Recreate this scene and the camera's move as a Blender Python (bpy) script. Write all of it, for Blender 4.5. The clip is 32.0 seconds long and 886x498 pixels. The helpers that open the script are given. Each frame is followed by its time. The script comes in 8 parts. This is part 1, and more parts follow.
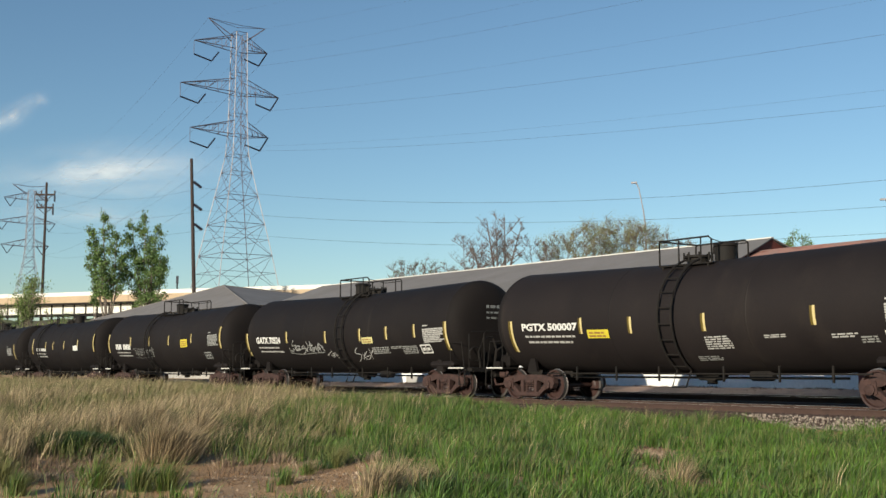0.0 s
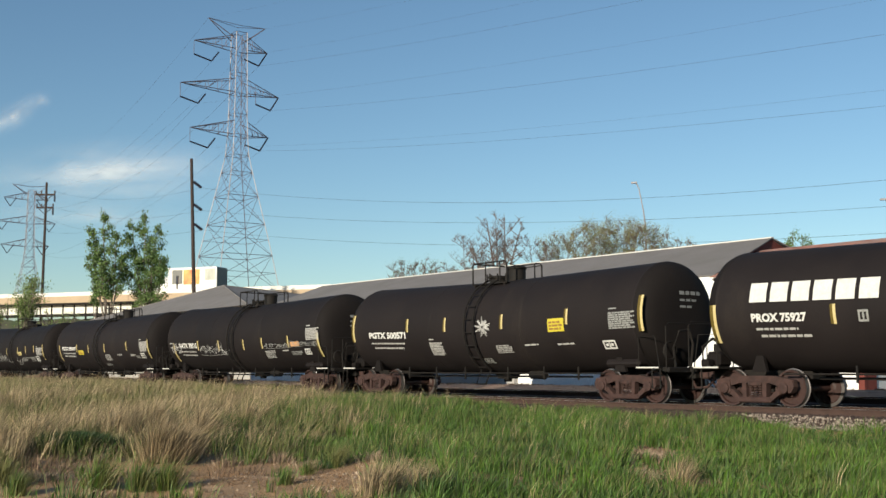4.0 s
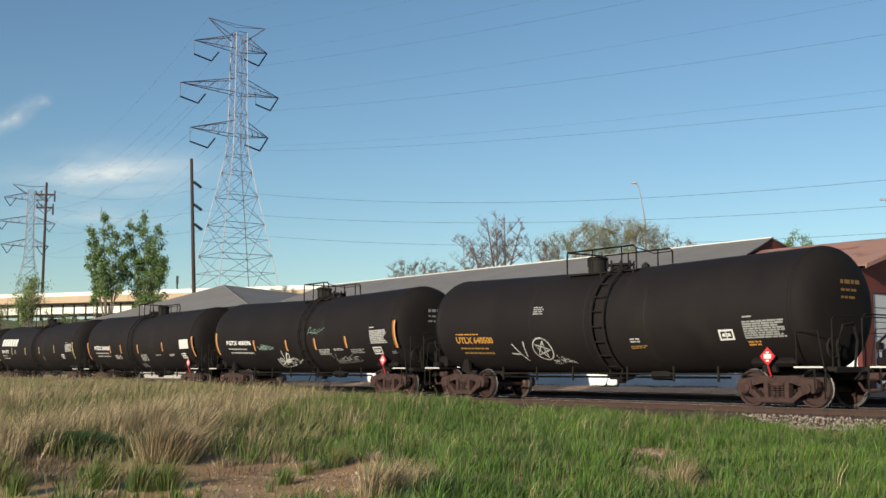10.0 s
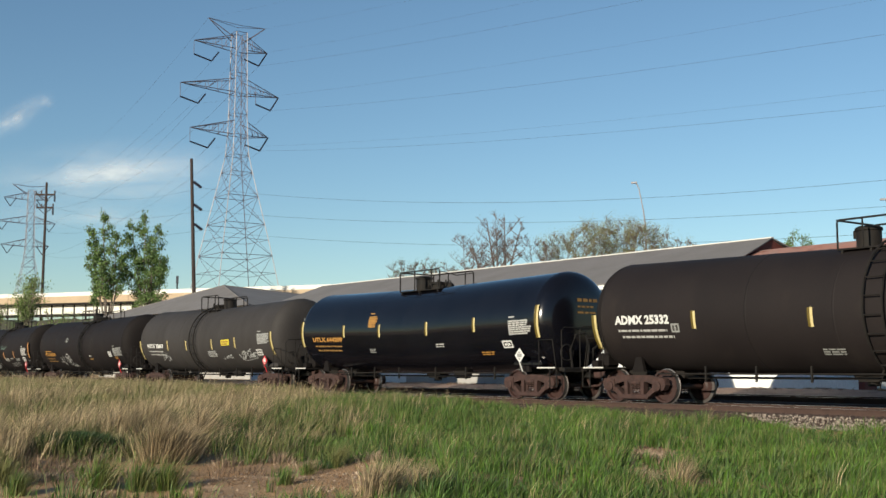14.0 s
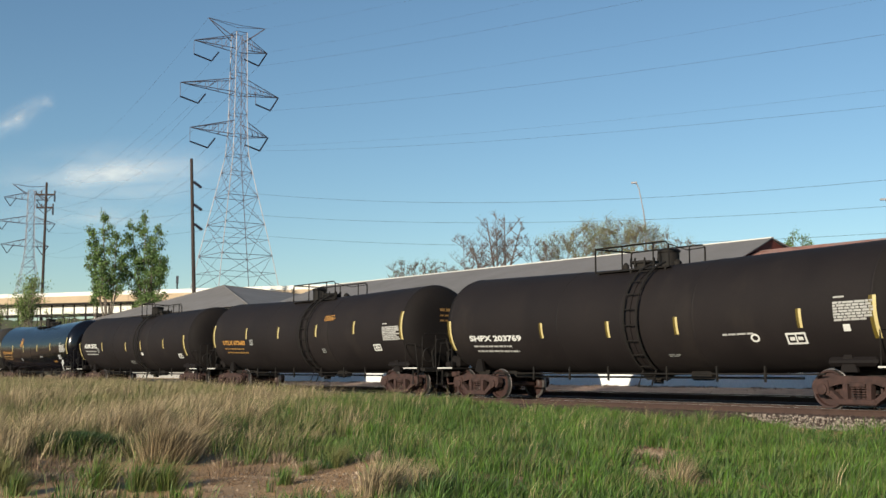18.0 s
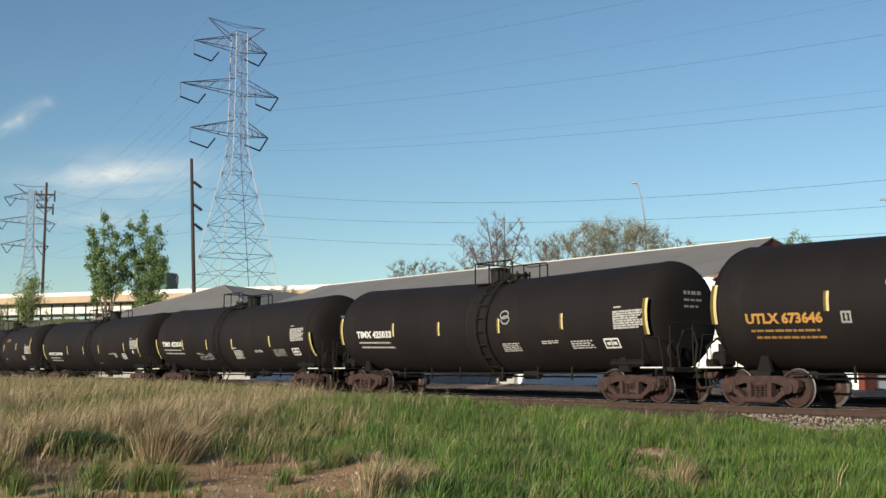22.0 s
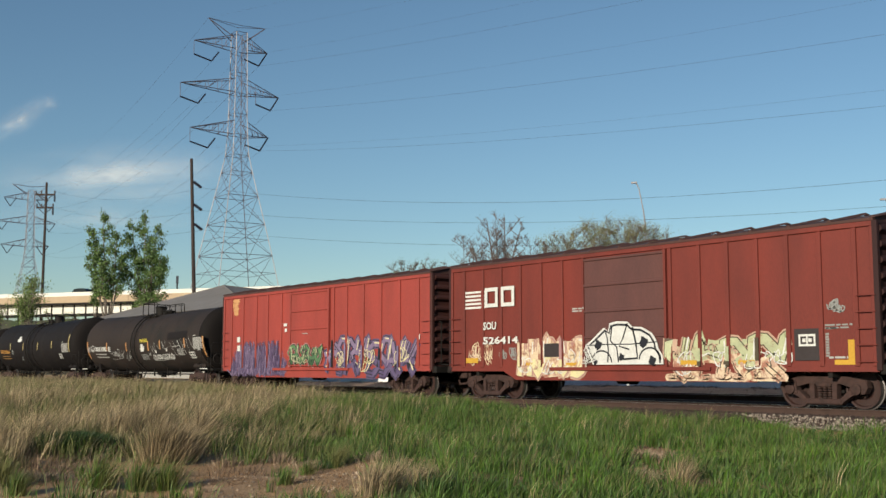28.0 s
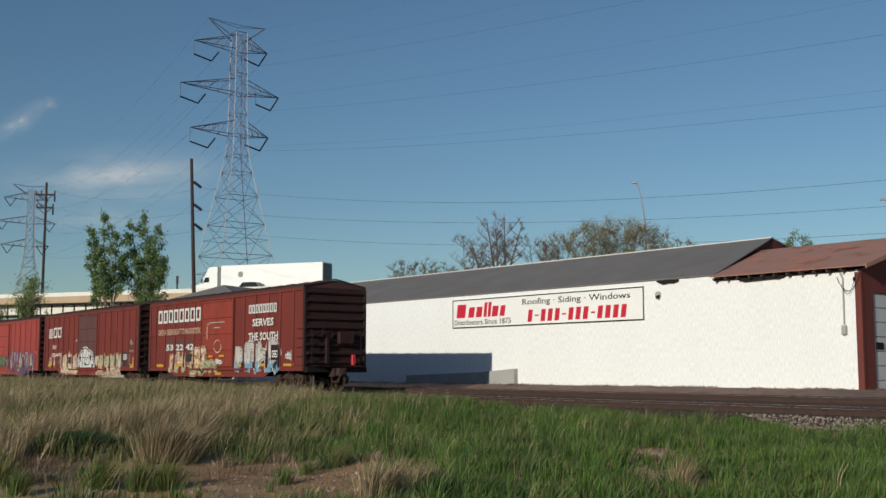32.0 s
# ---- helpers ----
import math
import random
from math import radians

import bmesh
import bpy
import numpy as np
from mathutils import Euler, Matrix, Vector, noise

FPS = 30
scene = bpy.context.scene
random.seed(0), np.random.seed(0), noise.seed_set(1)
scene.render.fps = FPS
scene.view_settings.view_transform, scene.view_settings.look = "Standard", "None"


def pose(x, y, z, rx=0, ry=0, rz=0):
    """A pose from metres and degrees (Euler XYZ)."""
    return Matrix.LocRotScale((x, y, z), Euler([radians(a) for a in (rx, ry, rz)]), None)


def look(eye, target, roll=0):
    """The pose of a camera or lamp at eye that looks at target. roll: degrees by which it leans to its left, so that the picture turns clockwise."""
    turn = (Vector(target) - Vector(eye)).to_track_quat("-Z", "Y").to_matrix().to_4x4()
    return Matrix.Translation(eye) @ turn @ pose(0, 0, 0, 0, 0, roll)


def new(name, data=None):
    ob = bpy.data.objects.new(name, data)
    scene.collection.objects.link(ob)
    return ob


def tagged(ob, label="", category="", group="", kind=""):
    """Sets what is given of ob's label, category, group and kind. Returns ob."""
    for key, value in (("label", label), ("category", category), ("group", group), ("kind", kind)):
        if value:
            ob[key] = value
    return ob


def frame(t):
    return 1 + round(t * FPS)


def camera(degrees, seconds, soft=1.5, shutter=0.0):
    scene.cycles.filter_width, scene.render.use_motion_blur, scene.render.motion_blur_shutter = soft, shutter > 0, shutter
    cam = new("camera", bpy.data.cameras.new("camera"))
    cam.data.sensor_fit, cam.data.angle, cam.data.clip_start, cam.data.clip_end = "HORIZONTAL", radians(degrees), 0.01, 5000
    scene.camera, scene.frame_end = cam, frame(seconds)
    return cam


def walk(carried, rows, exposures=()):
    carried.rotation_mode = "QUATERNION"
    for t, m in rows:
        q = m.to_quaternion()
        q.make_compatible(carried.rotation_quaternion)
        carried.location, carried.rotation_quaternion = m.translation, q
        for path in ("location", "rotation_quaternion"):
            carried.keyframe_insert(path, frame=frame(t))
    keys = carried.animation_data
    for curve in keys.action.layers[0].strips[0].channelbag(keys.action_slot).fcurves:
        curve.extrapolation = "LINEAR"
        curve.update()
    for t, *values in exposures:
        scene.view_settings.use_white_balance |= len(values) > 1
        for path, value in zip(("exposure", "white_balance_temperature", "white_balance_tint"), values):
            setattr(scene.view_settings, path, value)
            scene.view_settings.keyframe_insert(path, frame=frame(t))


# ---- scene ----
cam = camera(42.81, 32.0, soft=1.5)
HOME = pose(0, 0, 0.9, 96.11, 0, 53.4)
walk(cam, [(0.0, HOME), (32.0, HOME)],
     exposures=[(0.0, 0.34, 6600, 3), (25.0, 0.34, 6600, 3), (27.5, 0.13, 6600, 3), (29.3, 0.05, 6580, 3), (30.0, 0.07, 6420, 3), (31.0, 0.04, 6370, 3), (32.0, -0.40, 6190, 4)])

# ---- daylight: a low sun behind the camera, clear sky ----
SUN_TRAVEL = Vector((-0.30, 1.0, -0.29))
world = bpy.data.worlds.new("sky")
scene.world = world
world.use_nodes = True
wn = world.node_tree.nodes
sky = wn.new("ShaderNodeTexSky")
sky.sky_type, sky.sun_disc = "NISHITA", False
sky.sun_elevation, sky.sun_rotation = radians(15.7), radians(165)
sky.air_density, sky.dust_density, sky.ozone_density = 1.0, 0.06, 3.2
wn["Background"].inputs["Strength"].default_value = 0.096
world.node_tree.links.new(sky.outputs[0], wn["Background"].inputs["Color"])
sun = new("sun", bpy.data.lights.new("sun", "SUN"))
sun.data.energy, sun.data.angle, sun.data.color = 5.0, radians(0.53), (1.0, 0.88, 0.74)
sun.matrix_basis = look((0, 0, 60), Vector((0, 0, 60)) + SUN_TRAVEL)


# ---- mesh and part helpers ----
class Form:
    """Collects vertices and faces for one mesh."""

    def __init__(self):
        self.v, self.f = [], []

    def add(self, verts, faces, m=None):
        n = len(self.v)
        self.v += [tuple(m @ Vector(p)) if m else tuple(p) for p in verts]
        self.f += [tuple(i + n for i in f) for f in faces]
        return self

    def box(self, x0, x1, y0, y1, z0, z1, m=None):
        vs = [(x, y, z) for x in (x0, x1) for y in (y0, y1) for z in (z0, z1)]
        return self.add(vs, [(0, 1, 3, 2), (4, 6, 7, 5), (0, 4, 5, 1), (2, 3, 7, 6), (0, 2, 6, 4), (1, 5, 7, 3)], m)

    def block(self, x0, x1, y0, y1, z0, z1, c=0.02, m=None):
        """A box with chamfered edges."""
        lo, hi, vs, ix = (x0, y0, z0), (x1, y1, z1), [], {}
        for sx in (0, 1):
            for sy in (0, 1):
                for sz in (0, 1):
                    s = (sx, sy, sz)
                    for a in range(3):
                        p = [(hi[k] if s[k] else lo[k]) + (0 if k == a else (-c if s[k] else c)) for k in range(3)]
                        ix[s, a] = len(vs)
                        vs.append(p)
        fs = []
        for a in range(3):
            b, d = (a + 1) % 3, (a + 2) % 3
            for e in (0, 1):
                q = []
                for u, w in ((0, 0), (1, 0), (1, 1), (0, 1)):
                    s = [0, 0, 0]
                    s[a], s[b], s[d] = e, u, w
                    q.append(ix[tuple(s), a])
                fs.append(tuple(q if e else q[::-1]))
            for u in (0, 1):
                for w in (0, 1):
                    s0, s1 = [0, 0, 0], [0, 0, 0]
                    s0[b] = s1[b] = u
                    s0[d] = s1[d] = w
                    s1[a] = 1
                    s0, s1 = tuple(s0), tuple(s1)
                    fs.append((ix[s0, b], ix[s1, b], ix[s1, d], ix[s0, d]))
        for sx in (0, 1):
            for sy in (0, 1):
                for sz in (0, 1):
                    fs.append(tuple(ix[(sx, sy, sz), a] for a in range(3)))
        return self.add(vs, fs, m)

    def tube(self, pts, r, n=6, caps=True, r1=None):
        pts = [Vector(p) for p in pts]
        vs, fs, k = [], [], len(pts)
        for i, p in enumerate(pts):
            d = (pts[min(i + 1, k - 1)] - pts[max(i - 1, 0)]).normalized()
            side = d.cross(Vector((0, 0, 1)) if abs(d.z) < 0.9 else Vector((0, 1, 0))).normalized()
            over = side.cross(d)
            rr = r if r1 is None else r + (r1 - r) * i / (k - 1)
            vs += [p + rr * (math.cos(t) * side + math.sin(t) * over) for t in (2 * math.pi * j / n for j in range(n))]
        for i in range(k - 1):
            fs += [(i * n + j, i * n + (j + 1) % n, (i + 1) * n + (j + 1) % n, (i + 1) * n + j) for j in range(n)]
        if caps:
            fs += [tuple(range(n)), tuple(range((k - 1) * n, k * n))]
        return self.add(vs, fs)

    def lathe(self, profile, n, m=None, closed=False):
        """profile: (along x, radius) pairs turned about the x axis."""
        vs, fs, k = [], [], len(profile)
        for x, r in profile:
            vs += [(x, r * math.cos(2 * math.pi * j / n), r * math.sin(2 * math.pi * j / n)) for j in range(n)]
        for i in range(k - 1 + closed):
            a, b = i * n, ((i + 1) % k) * n
            fs += [(a + j, a + (j + 1) % n, b + (j + 1) % n, b + j) for j in range(n)]
        if not closed:
            fs += [tuple(range(n)), tuple(range((k - 1) * n, k * n))]
        return self.add(vs, fs, m)

    def prism(self, outline, y0, y1, m=None):
        """An outline in x and z, made thick from y0 to y1."""
        n = len(outline)
        vs = [(x, y0, z) for x, z in outline] + [(x, y1, z) for x, z in outline]
        fs = [tuple(range(n)), tuple(range(n, 2 * n))] + [(i, (i + 1) % n, n + (i + 1) % n, n + i) for i in range(n)]
        return self.add(vs, fs, m)

    def mesh(self, name, mat, smooth=False, solid=True):
        me = bpy.data.meshes.new(name)
        me.from_pydata(self.v, [], self.f)
        if solid:
            bm = bmesh.new()
            bm.from_mesh(me)
            bmesh.ops.recalc_face_normals(bm, faces=bm.faces)
            bm.to_mesh(me)
            bm.free()
        if smooth:
            me.shade_smooth()
            me.set_sharp_from_angle(angle=radians(38))
        me.materials.append(mat)
        return me


def part(name, form, mat, parent, label="", smooth=False, m=None, solid=True):
    me = form.mesh(name, mat, smooth, solid) if isinstance(form, Form) else form
    ob = new(name, me)
    ob.parent = parent
    if m is not None:
        ob.matrix_basis = m
    if label:
        ob["label"] = label
    return ob


def thing(name, m, label, category, group="", kind=""):
    ob = new(name)
    ob.matrix_basis = m
    ob.empty_display_size = 0.3
    return tagged(ob, label, category, group, kind)


def smoothstep(a, b, x):
    t = np.clip((np.asarray(x, float) - a) / (b - a), 0, 1)
    return t * t * (3 - 2 * t)


# ---- materials ----
def material(name, colour, rough=0.7, metal=0.0, second=None, scale=3.0, amount=0.5, bump=0.15, fine=40.0,
             streak=1.0, vary=0.0, islands=0.0, spec=0.5, coat=0.0, third=None, third_scale=0.6, third_at=0.58):
    """Colour mottled at two scales, with fine relief. streak stretches the stains downwards."""
    mat = bpy.data.materials.new(name)
    mat.use_nodes = True
    nt = mat.node_tree
    nd, ln = nt.nodes, nt.links.new
    sh = nd["Principled BSDF"]
    sh.inputs["Roughness"].default_value, sh.inputs["Metallic"].default_value = rough, metal
    sh.inputs["Specular IOR Level"].default_value = spec
    sh.inputs["Coat Weight"].default_value = coat
    tc, mp = nd.new("ShaderNodeTexCoord"), nd.new("ShaderNodeMapping")
    mp.inputs["Scale"].default_value = (1, 1, 1 / streak)
    ln(tc.outputs["Object"], mp.inputs["Vector"])
    n1, n2 = nd.new("ShaderNodeTexNoise"), nd.new("ShaderNodeTexNoise")
    for n, s, d in ((n1, scale, 6), (n2, fine, 4)):
        n.inputs["Scale"].default_value, n.inputs["Detail"].default_value = s, d
        ln(mp.outputs[0], n.inputs["Vector"])
    ramp = nd.new("ShaderNodeValToRGB")
    ramp.color_ramp.elements[0].position, ramp.color_ramp.elements[1].position = 0.35, 0.7
    second = second or tuple(c * 0.65 for c in colour)
    ramp.color_ramp.elements[0].color, ramp.color_ramp.elements[1].color = (*colour, 1), (*second, 1)
    ln(n1.outputs["Fac"], ramp.inputs[0])
    mix = nd.new("ShaderNodeMix")
    mix.data_type = "RGBA"
    mix.inputs[0].default_value = amount
    mix.inputs[6].default_value = (*colour, 1)
    ln(ramp.outputs[0], mix.inputs[7])
    out = mix.outputs[2]
    if third:
        n3, r3, m3 = nd.new("ShaderNodeTexNoise"), nd.new("ShaderNodeValToRGB"), nd.new("ShaderNodeMix")
        n3.inputs["Scale"].default_value, n3.inputs["Detail"].default_value = third_scale, 8
        n3.inputs["Roughness"].default_value = 0.65
        ln(mp.outputs[0], n3.inputs["Vector"])
        r3.color_ramp.elements[0].position, r3.color_ramp.elements[1].position = third_at, third_at + 0.1
        ln(n3.outputs["Fac"], r3.inputs[0])
        m3.data_type = "RGBA"
        ln(r3.outputs[0], m3.inputs[0])
        ln(out, m3.inputs[6])
        m3.inputs[7].default_value = (*third, 1)
        out = m3.outputs[2]
    grain = nd.new("ShaderNodeHueSaturation")
    gm = nd.new("ShaderNodeMapRange")
    gm.inputs["From Min"].default_value, gm.inputs["From Max"].default_value = 0.3, 0.7
    gm.inputs["To Min"].default_value, gm.inputs["To Max"].default_value = 0.88, 1.12
    ln(n2.outputs["Fac"], gm.inputs["Value"])
    value = gm.outputs[0]
    if vary or islands:
        src = nd.new("ShaderNodeNewGeometry").outputs["Random Per Island"] if islands else nd.new("ShaderNodeObjectInfo").outputs["Random"]
        mr = nd.new("ShaderNodeMapRange")
        k = islands or vary
        mr.inputs["To Min"].default_value, mr.inputs["To Max"].default_value = 1 - k, 1 + k
        ln(src, mr.inputs["Value"])
        mul = nd.new("ShaderNodeMath")
        mul.operation = "MULTIPLY"
        ln(value, mul.inputs[0])
        ln(mr.outputs[0], mul.inputs[1])
        value = mul.outputs[0]
    ln(value, grain.inputs["Value"])
    ln(out, grain.inputs["Color"])
    ln(grain.outputs[0], sh.inputs["Base Color"])
    rr = nd.new("ShaderNodeMapRange")
    rr.inputs["To Min"].default_value, rr.inputs["To Max"].default_value = max(rough - 0.12, 0.03), min(rough + 0.12, 1)
    ln(n1.outputs["Fac"], rr.inputs["Value"])
    ln(rr.outputs[0], sh.inputs["Roughness"])
    if bump:
        bp = nd.new("ShaderNodeBump")
        bp.inputs["Strength"].default_value, bp.inputs["Distance"].default_value = bump, 0.02
        ln(n2.outputs["Fac"], bp.inputs["Height"])
        ln(bp.outputs[0], sh.inputs["Normal"])
    return mat


TANK_BLACK = material("dull_black_tank_paint", (0.0092, 0.0068, 0.0069), 0.72, second=(0.0138, 0.0103, 0.0101), scale=0.9, amount=0.7, bump=0.05, streak=3, vary=0.25, spec=0.22, third=(0.0152, 0.0115, 0.0104), third_scale=0.6, third_at=0.58)
# Tank heads turn from the sun: this black is darkened for their shade.
TANK_HEAD = material("shade_darkened_black_paint", (0.0088, 0.0070, 0.0068), 0.8, second=(0.0132, 0.0105, 0.0098), scale=1.1, amount=0.8, bump=0.05, streak=2, vary=0.2, spec=0.15)
TANK_BROWN = material("brownish_weathered_tank_paint", (0.0235, 0.0168, 0.0148), 0.7, second=(0.033, 0.0235, 0.0195), scale=0.7, amount=0.9, bump=0.05, streak=3, spec=0.25, third=(0.018, 0.015, 0.013), third_scale=0.5, third_at=0.55)
TANK_GREY = material("weathered_grey_tank_paint", (0.040, 0.0355, 0.034), 0.7, second=(0.028, 0.0248, 0.0235), scale=0.9, amount=0.7, bump=0.05, streak=3, spec=0.25)
TANK_GLOSS = material("glossy_black_tank_paint", (0.0035, 0.0035, 0.0055), 0.16, second=(0.007, 0.007, 0.010), scale=0.9, amount=0.6, bump=0.02, streak=3)
IRON = material("black_iron", (0.0105, 0.0095, 0.009), 0.75, spec=0.2, second=(0.024, 0.0185, 0.015), scale=5, bump=0.1)
RUST_TRUCK = material("rust_brown_cast_steel", (0.050, 0.0225, 0.0180), 0.85, second=(0.021, 0.0108, 0.0092), scale=6, amount=0.8, bump=0.25)
TREAD_STEEL = material("worn_bright_wheel_rim", (0.22, 0.205, 0.20), 0.5, metal=0.9, second=(0.13, 0.11, 0.10), scale=6, bump=0.05)
WHEEL_STEEL = material("brown_wheel_steel", (0.038, 0.016, 0.013), 0.6, second=(0.019, 0.010, 0.009), scale=5, bump=0.15)
RAIL_HEAD = material("polished_rail_head", (0.45, 0.43, 0.42), 0.28, metal=1.0, second=(0.3, 0.28, 0.27), scale=4, bump=0.03)
RAIL_RUST = material("rusty_rail_side", (0.052, 0.027, 0.020), 0.85, second=(0.032, 0.018, 0.014), scale=4, bump=0.2)
YELLOW = material("yellow_reflective_tape", (0.55, 0.45, 0.22), 0.5, second=(0.44, 0.34, 0.13), bump=0.03)
# Colour of the motion ghost added beside yellow tape.
GHOST_AMBER = material("amber_ghost_band", (0.105, 0.072, 0.006), 0.6, bump=0.03)
ORANGE = material("orange_reflective_tape", (0.55, 0.29, 0.13), 0.5, second=(0.46, 0.23, 0.09), bump=0.03)
GHOST_ORANGE = material("orange_ghost_band", (0.22, 0.085, 0.008), 0.6, bump=0.03)
AMBER_TAPE = material("amber_reflective_tape", (0.52, 0.30, 0.035), 0.5, second=(0.42, 0.22, 0.02), bump=0.03)
PLACARD_YELLOW = material("yellow_placard", (0.56, 0.46, 0.04), 0.5, bump=0.02)
WHITE_PAINT = material("white_stencil_paint", (0.62, 0.61, 0.58), 0.6, second=(0.45, 0.44, 0.42), scale=8, amount=0.5, bump=0.02)
GOLD_PAINT = material("yellow_stencil_paint", (0.41, 0.20, 0.04), 0.6, second=(0.26, 0.135, 0.035), scale=8, bump=0.02)
SMALL_PRINT = material("dull_white_small_print", (0.38, 0.37, 0.35), 0.65, second=(0.24, 0.23, 0.22), scale=8, bump=0.02)
SMALL_GOLD = material("dull_yellow_small_print", (0.26, 0.14, 0.035), 0.65, second=(0.17, 0.09, 0.03), scale=8, bump=0.02)
GREY_PAINT = material("grey_stencil_paint", (0.25, 0.25, 0.24), 0.65, second=(0.16, 0.16, 0.15), scale=8, bump=0.02)
GREEN_PAINT = material("pale_green_spray_paint", (0.16, 0.24, 0.20), 0.65, bump=0.02)
RED_PAINT = material("red_paint", (0.5, 0.02, 0.03), 0.5, bump=0.02)
BOX_ORANGE = material("orange_red_boxcar_paint", (0.30, 0.045, 0.034), 0.65, second=(0.22, 0.036, 0.028), scale=1.2, amount=0.8, bump=0.06, streak=4)
BOX_BROWN = material("red_brown_boxcar_paint", (0.166, 0.0245, 0.0155), 0.65, second=(0.110, 0.0180, 0.0122), scale=1.2, amount=0.8, bump=0.06, streak=4)
BOX_DOOR = material("faded_red_door_paint", (0.255, 0.034, 0.018), 0.65, second=(0.17, 0.029, 0.015), scale=1.5, amount=0.8, bump=0.06, streak=3)
# Maroon and red of the boxcar ends, darkened for the shade there.
BOX_END = material("shade_darkened_maroon_paint", (0.026, 0.0042, 0.0042), 0.75, second=(0.014, 0.0032, 0.0032), scale=1.5, amount=0.8, bump=0.08, streak=3)
BOX_END_RED = material("shade_darkened_red_end_paint", (0.05, 0.012, 0.009), 0.75, second=(0.026, 0.008, 0.007), scale=1.5, amount=0.8, bump=0.08, streak=3)
BOX_ROOF = material("brown_boxcar_roof", (0.07, 0.028, 0.022), 0.75, second=(0.04, 0.02, 0.017), scale=1.5, bump=0.1)
WALL_WHITE = material("white_painted_block", (0.77, 0.775, 0.765), 0.75, second=(0.73, 0.73, 0.715), scale=0.8, amount=0.5, bump=0.05, fine=25, streak=5, third=(0.68, 0.65, 0.60), third_scale=0.9, third_at=0.80)
ROOF_GREY = material("grey_asphalt_roofing", (0.172, 0.158, 0.155), 0.9, second=(0.14, 0.13, 0.122), scale=0.6, amount=0.8, bump=0.3, fine=30, third=(0.10, 0.088, 0.08), third_scale=1.1, third_at=0.70)
ROOF_RUST = material("rusted_sheet_roofing", (0.40, 0.175, 0.12), 0.8, second=(0.28, 0.19, 0.16), scale=1.3, amount=0.95, bump=0.25, third=(0.24, 0.095, 0.062), third_scale=0.9, third_at=0.52)
TRIM_WHITE = material("white_trim", (0.62, 0.60, 0.56), 0.6, bump=0.05)
TRIM_RED = material("dark_red_wood", (0.13, 0.026, 0.018), 0.75, second=(0.09, 0.022, 0.018), scale=3, bump=0.2, streak=5)
DOOR_WHITE = material("pale_garage_door_paint", (0.50, 0.52, 0.53), 0.55, second=(0.42, 0.43, 0.44), scale=2, bump=0.05)
CONCRETE = material("grey_concrete", (0.36, 0.35, 0.33), 0.85, second=(0.27, 0.26, 0.25), scale=1.2, bump=0.2)
PARAPET = material("pale_bridge_concrete", (0.72, 0.70, 0.64), 0.8, second=(0.60, 0.57, 0.51), scale=0.4, bump=0.1, streak=3)
GIRDER_TAN = material("tan_girder_paint", (0.42, 0.31, 0.20), 0.65, second=(0.34, 0.25, 0.16), scale=0.5, bump=0.05, streak=4)
ASPHALT = material("asphalt", (0.05, 0.05, 0.05), 0.9, second=(0.07, 0.068, 0.065), scale=2, bump=0.3)
GALVANISED = material("galvanised_steel", (0.30, 0.29, 0.31), 0.6, metal=0.3, second=(0.19, 0.185, 0.195), scale=2, bump=0.03)
# Darker copy of the pylon steel, with shade put into its colour.
STRUT_STEEL = material("shade_darkened_steel", (0.125, 0.115, 0.145), 0.65, metal=0.2, second=(0.08, 0.075, 0.095), scale=2, bump=0.03)
POLE_WOOD = material("dark_creosote_pole", (0.040, 0.025, 0.021), 0.85, second=(0.022, 0.016, 0.014), scale=4, bump=0.3, streak=8)
INSULATOR = material("dark_insulator", (0.015, 0.016, 0.03), 0.35, bump=0.02)
WIRE = material("weathered_cable", (0.045, 0.05, 0.065), 0.6, bump=0.0)
TIE_WOOD = material("old_sleeper_wood", (0.05, 0.035, 0.027), 0.9, second=(0.03, 0.022, 0.018), scale=6, bump=0.4, vary=0.25)
BALLAST = material("grey_ballast_stone", (0.25, 0.205, 0.17), 0.9, second=(0.12, 0.095, 0.08), scale=2, bump=0.6, fine=60, islands=0.75)
BALLAST_BED = material("rust_stained_ballast", (0.042, 0.025, 0.020), 0.95, second=(0.026, 0.016, 0.013), scale=4, bump=0.8, fine=30)
BARK = material("grey_brown_bark", (0.16, 0.13, 0.105), 0.9, second=(0.10, 0.08, 0.065), scale=5, bump=0.4)
PLACARD_PALE = material("faded_yellow_placard", (0.55, 0.50, 0.22), 0.6, bump=0.02)
PALE_GREY = material("pale_grey_spray_paint", (0.33, 0.33, 0.32), 0.65, second=(0.25, 0.25, 0.24), scale=6, bump=0.02)
BOX_DARK_DOOR = material("dark_brown_door_paint", (0.105, 0.040, 0.034), 0.6, second=(0.075, 0.03, 0.028), scale=1.5, amount=0.8, bump=0.06, streak=3)


# ---- ground: one sheet, with the grassy rise beside the track ----
def ground_z(x, y):
    x, y = np.asarray(x, float), np.asarray(y, float)
    rise = -0.62 + 0.48 * smoothstep(12, 30, -x) + 0.22 * smoothstep(27, 52, -x)
    rise = rise * smoothstep(120, 60, -x) + -0.3 * (1 - smoothstep(120, 60, -x))
    rise = rise + 0.05 * np.sin(x * 0.7 + y * 0.45) + 0.035 * np.sin(x * 1.9 - y * 1.3) + 0.02 * np.sin(y * 3.1 + x * 2.3)
    bed = -0.42
    beyond = 0.02 + 0.2 * smoothstep(31, 33.5, y)
    z = rise + (bed - rise) * smoothstep(20.6, 22.0, y)
    z = z + (beyond - z) * smoothstep(26.3, 31.5, y)
    return z


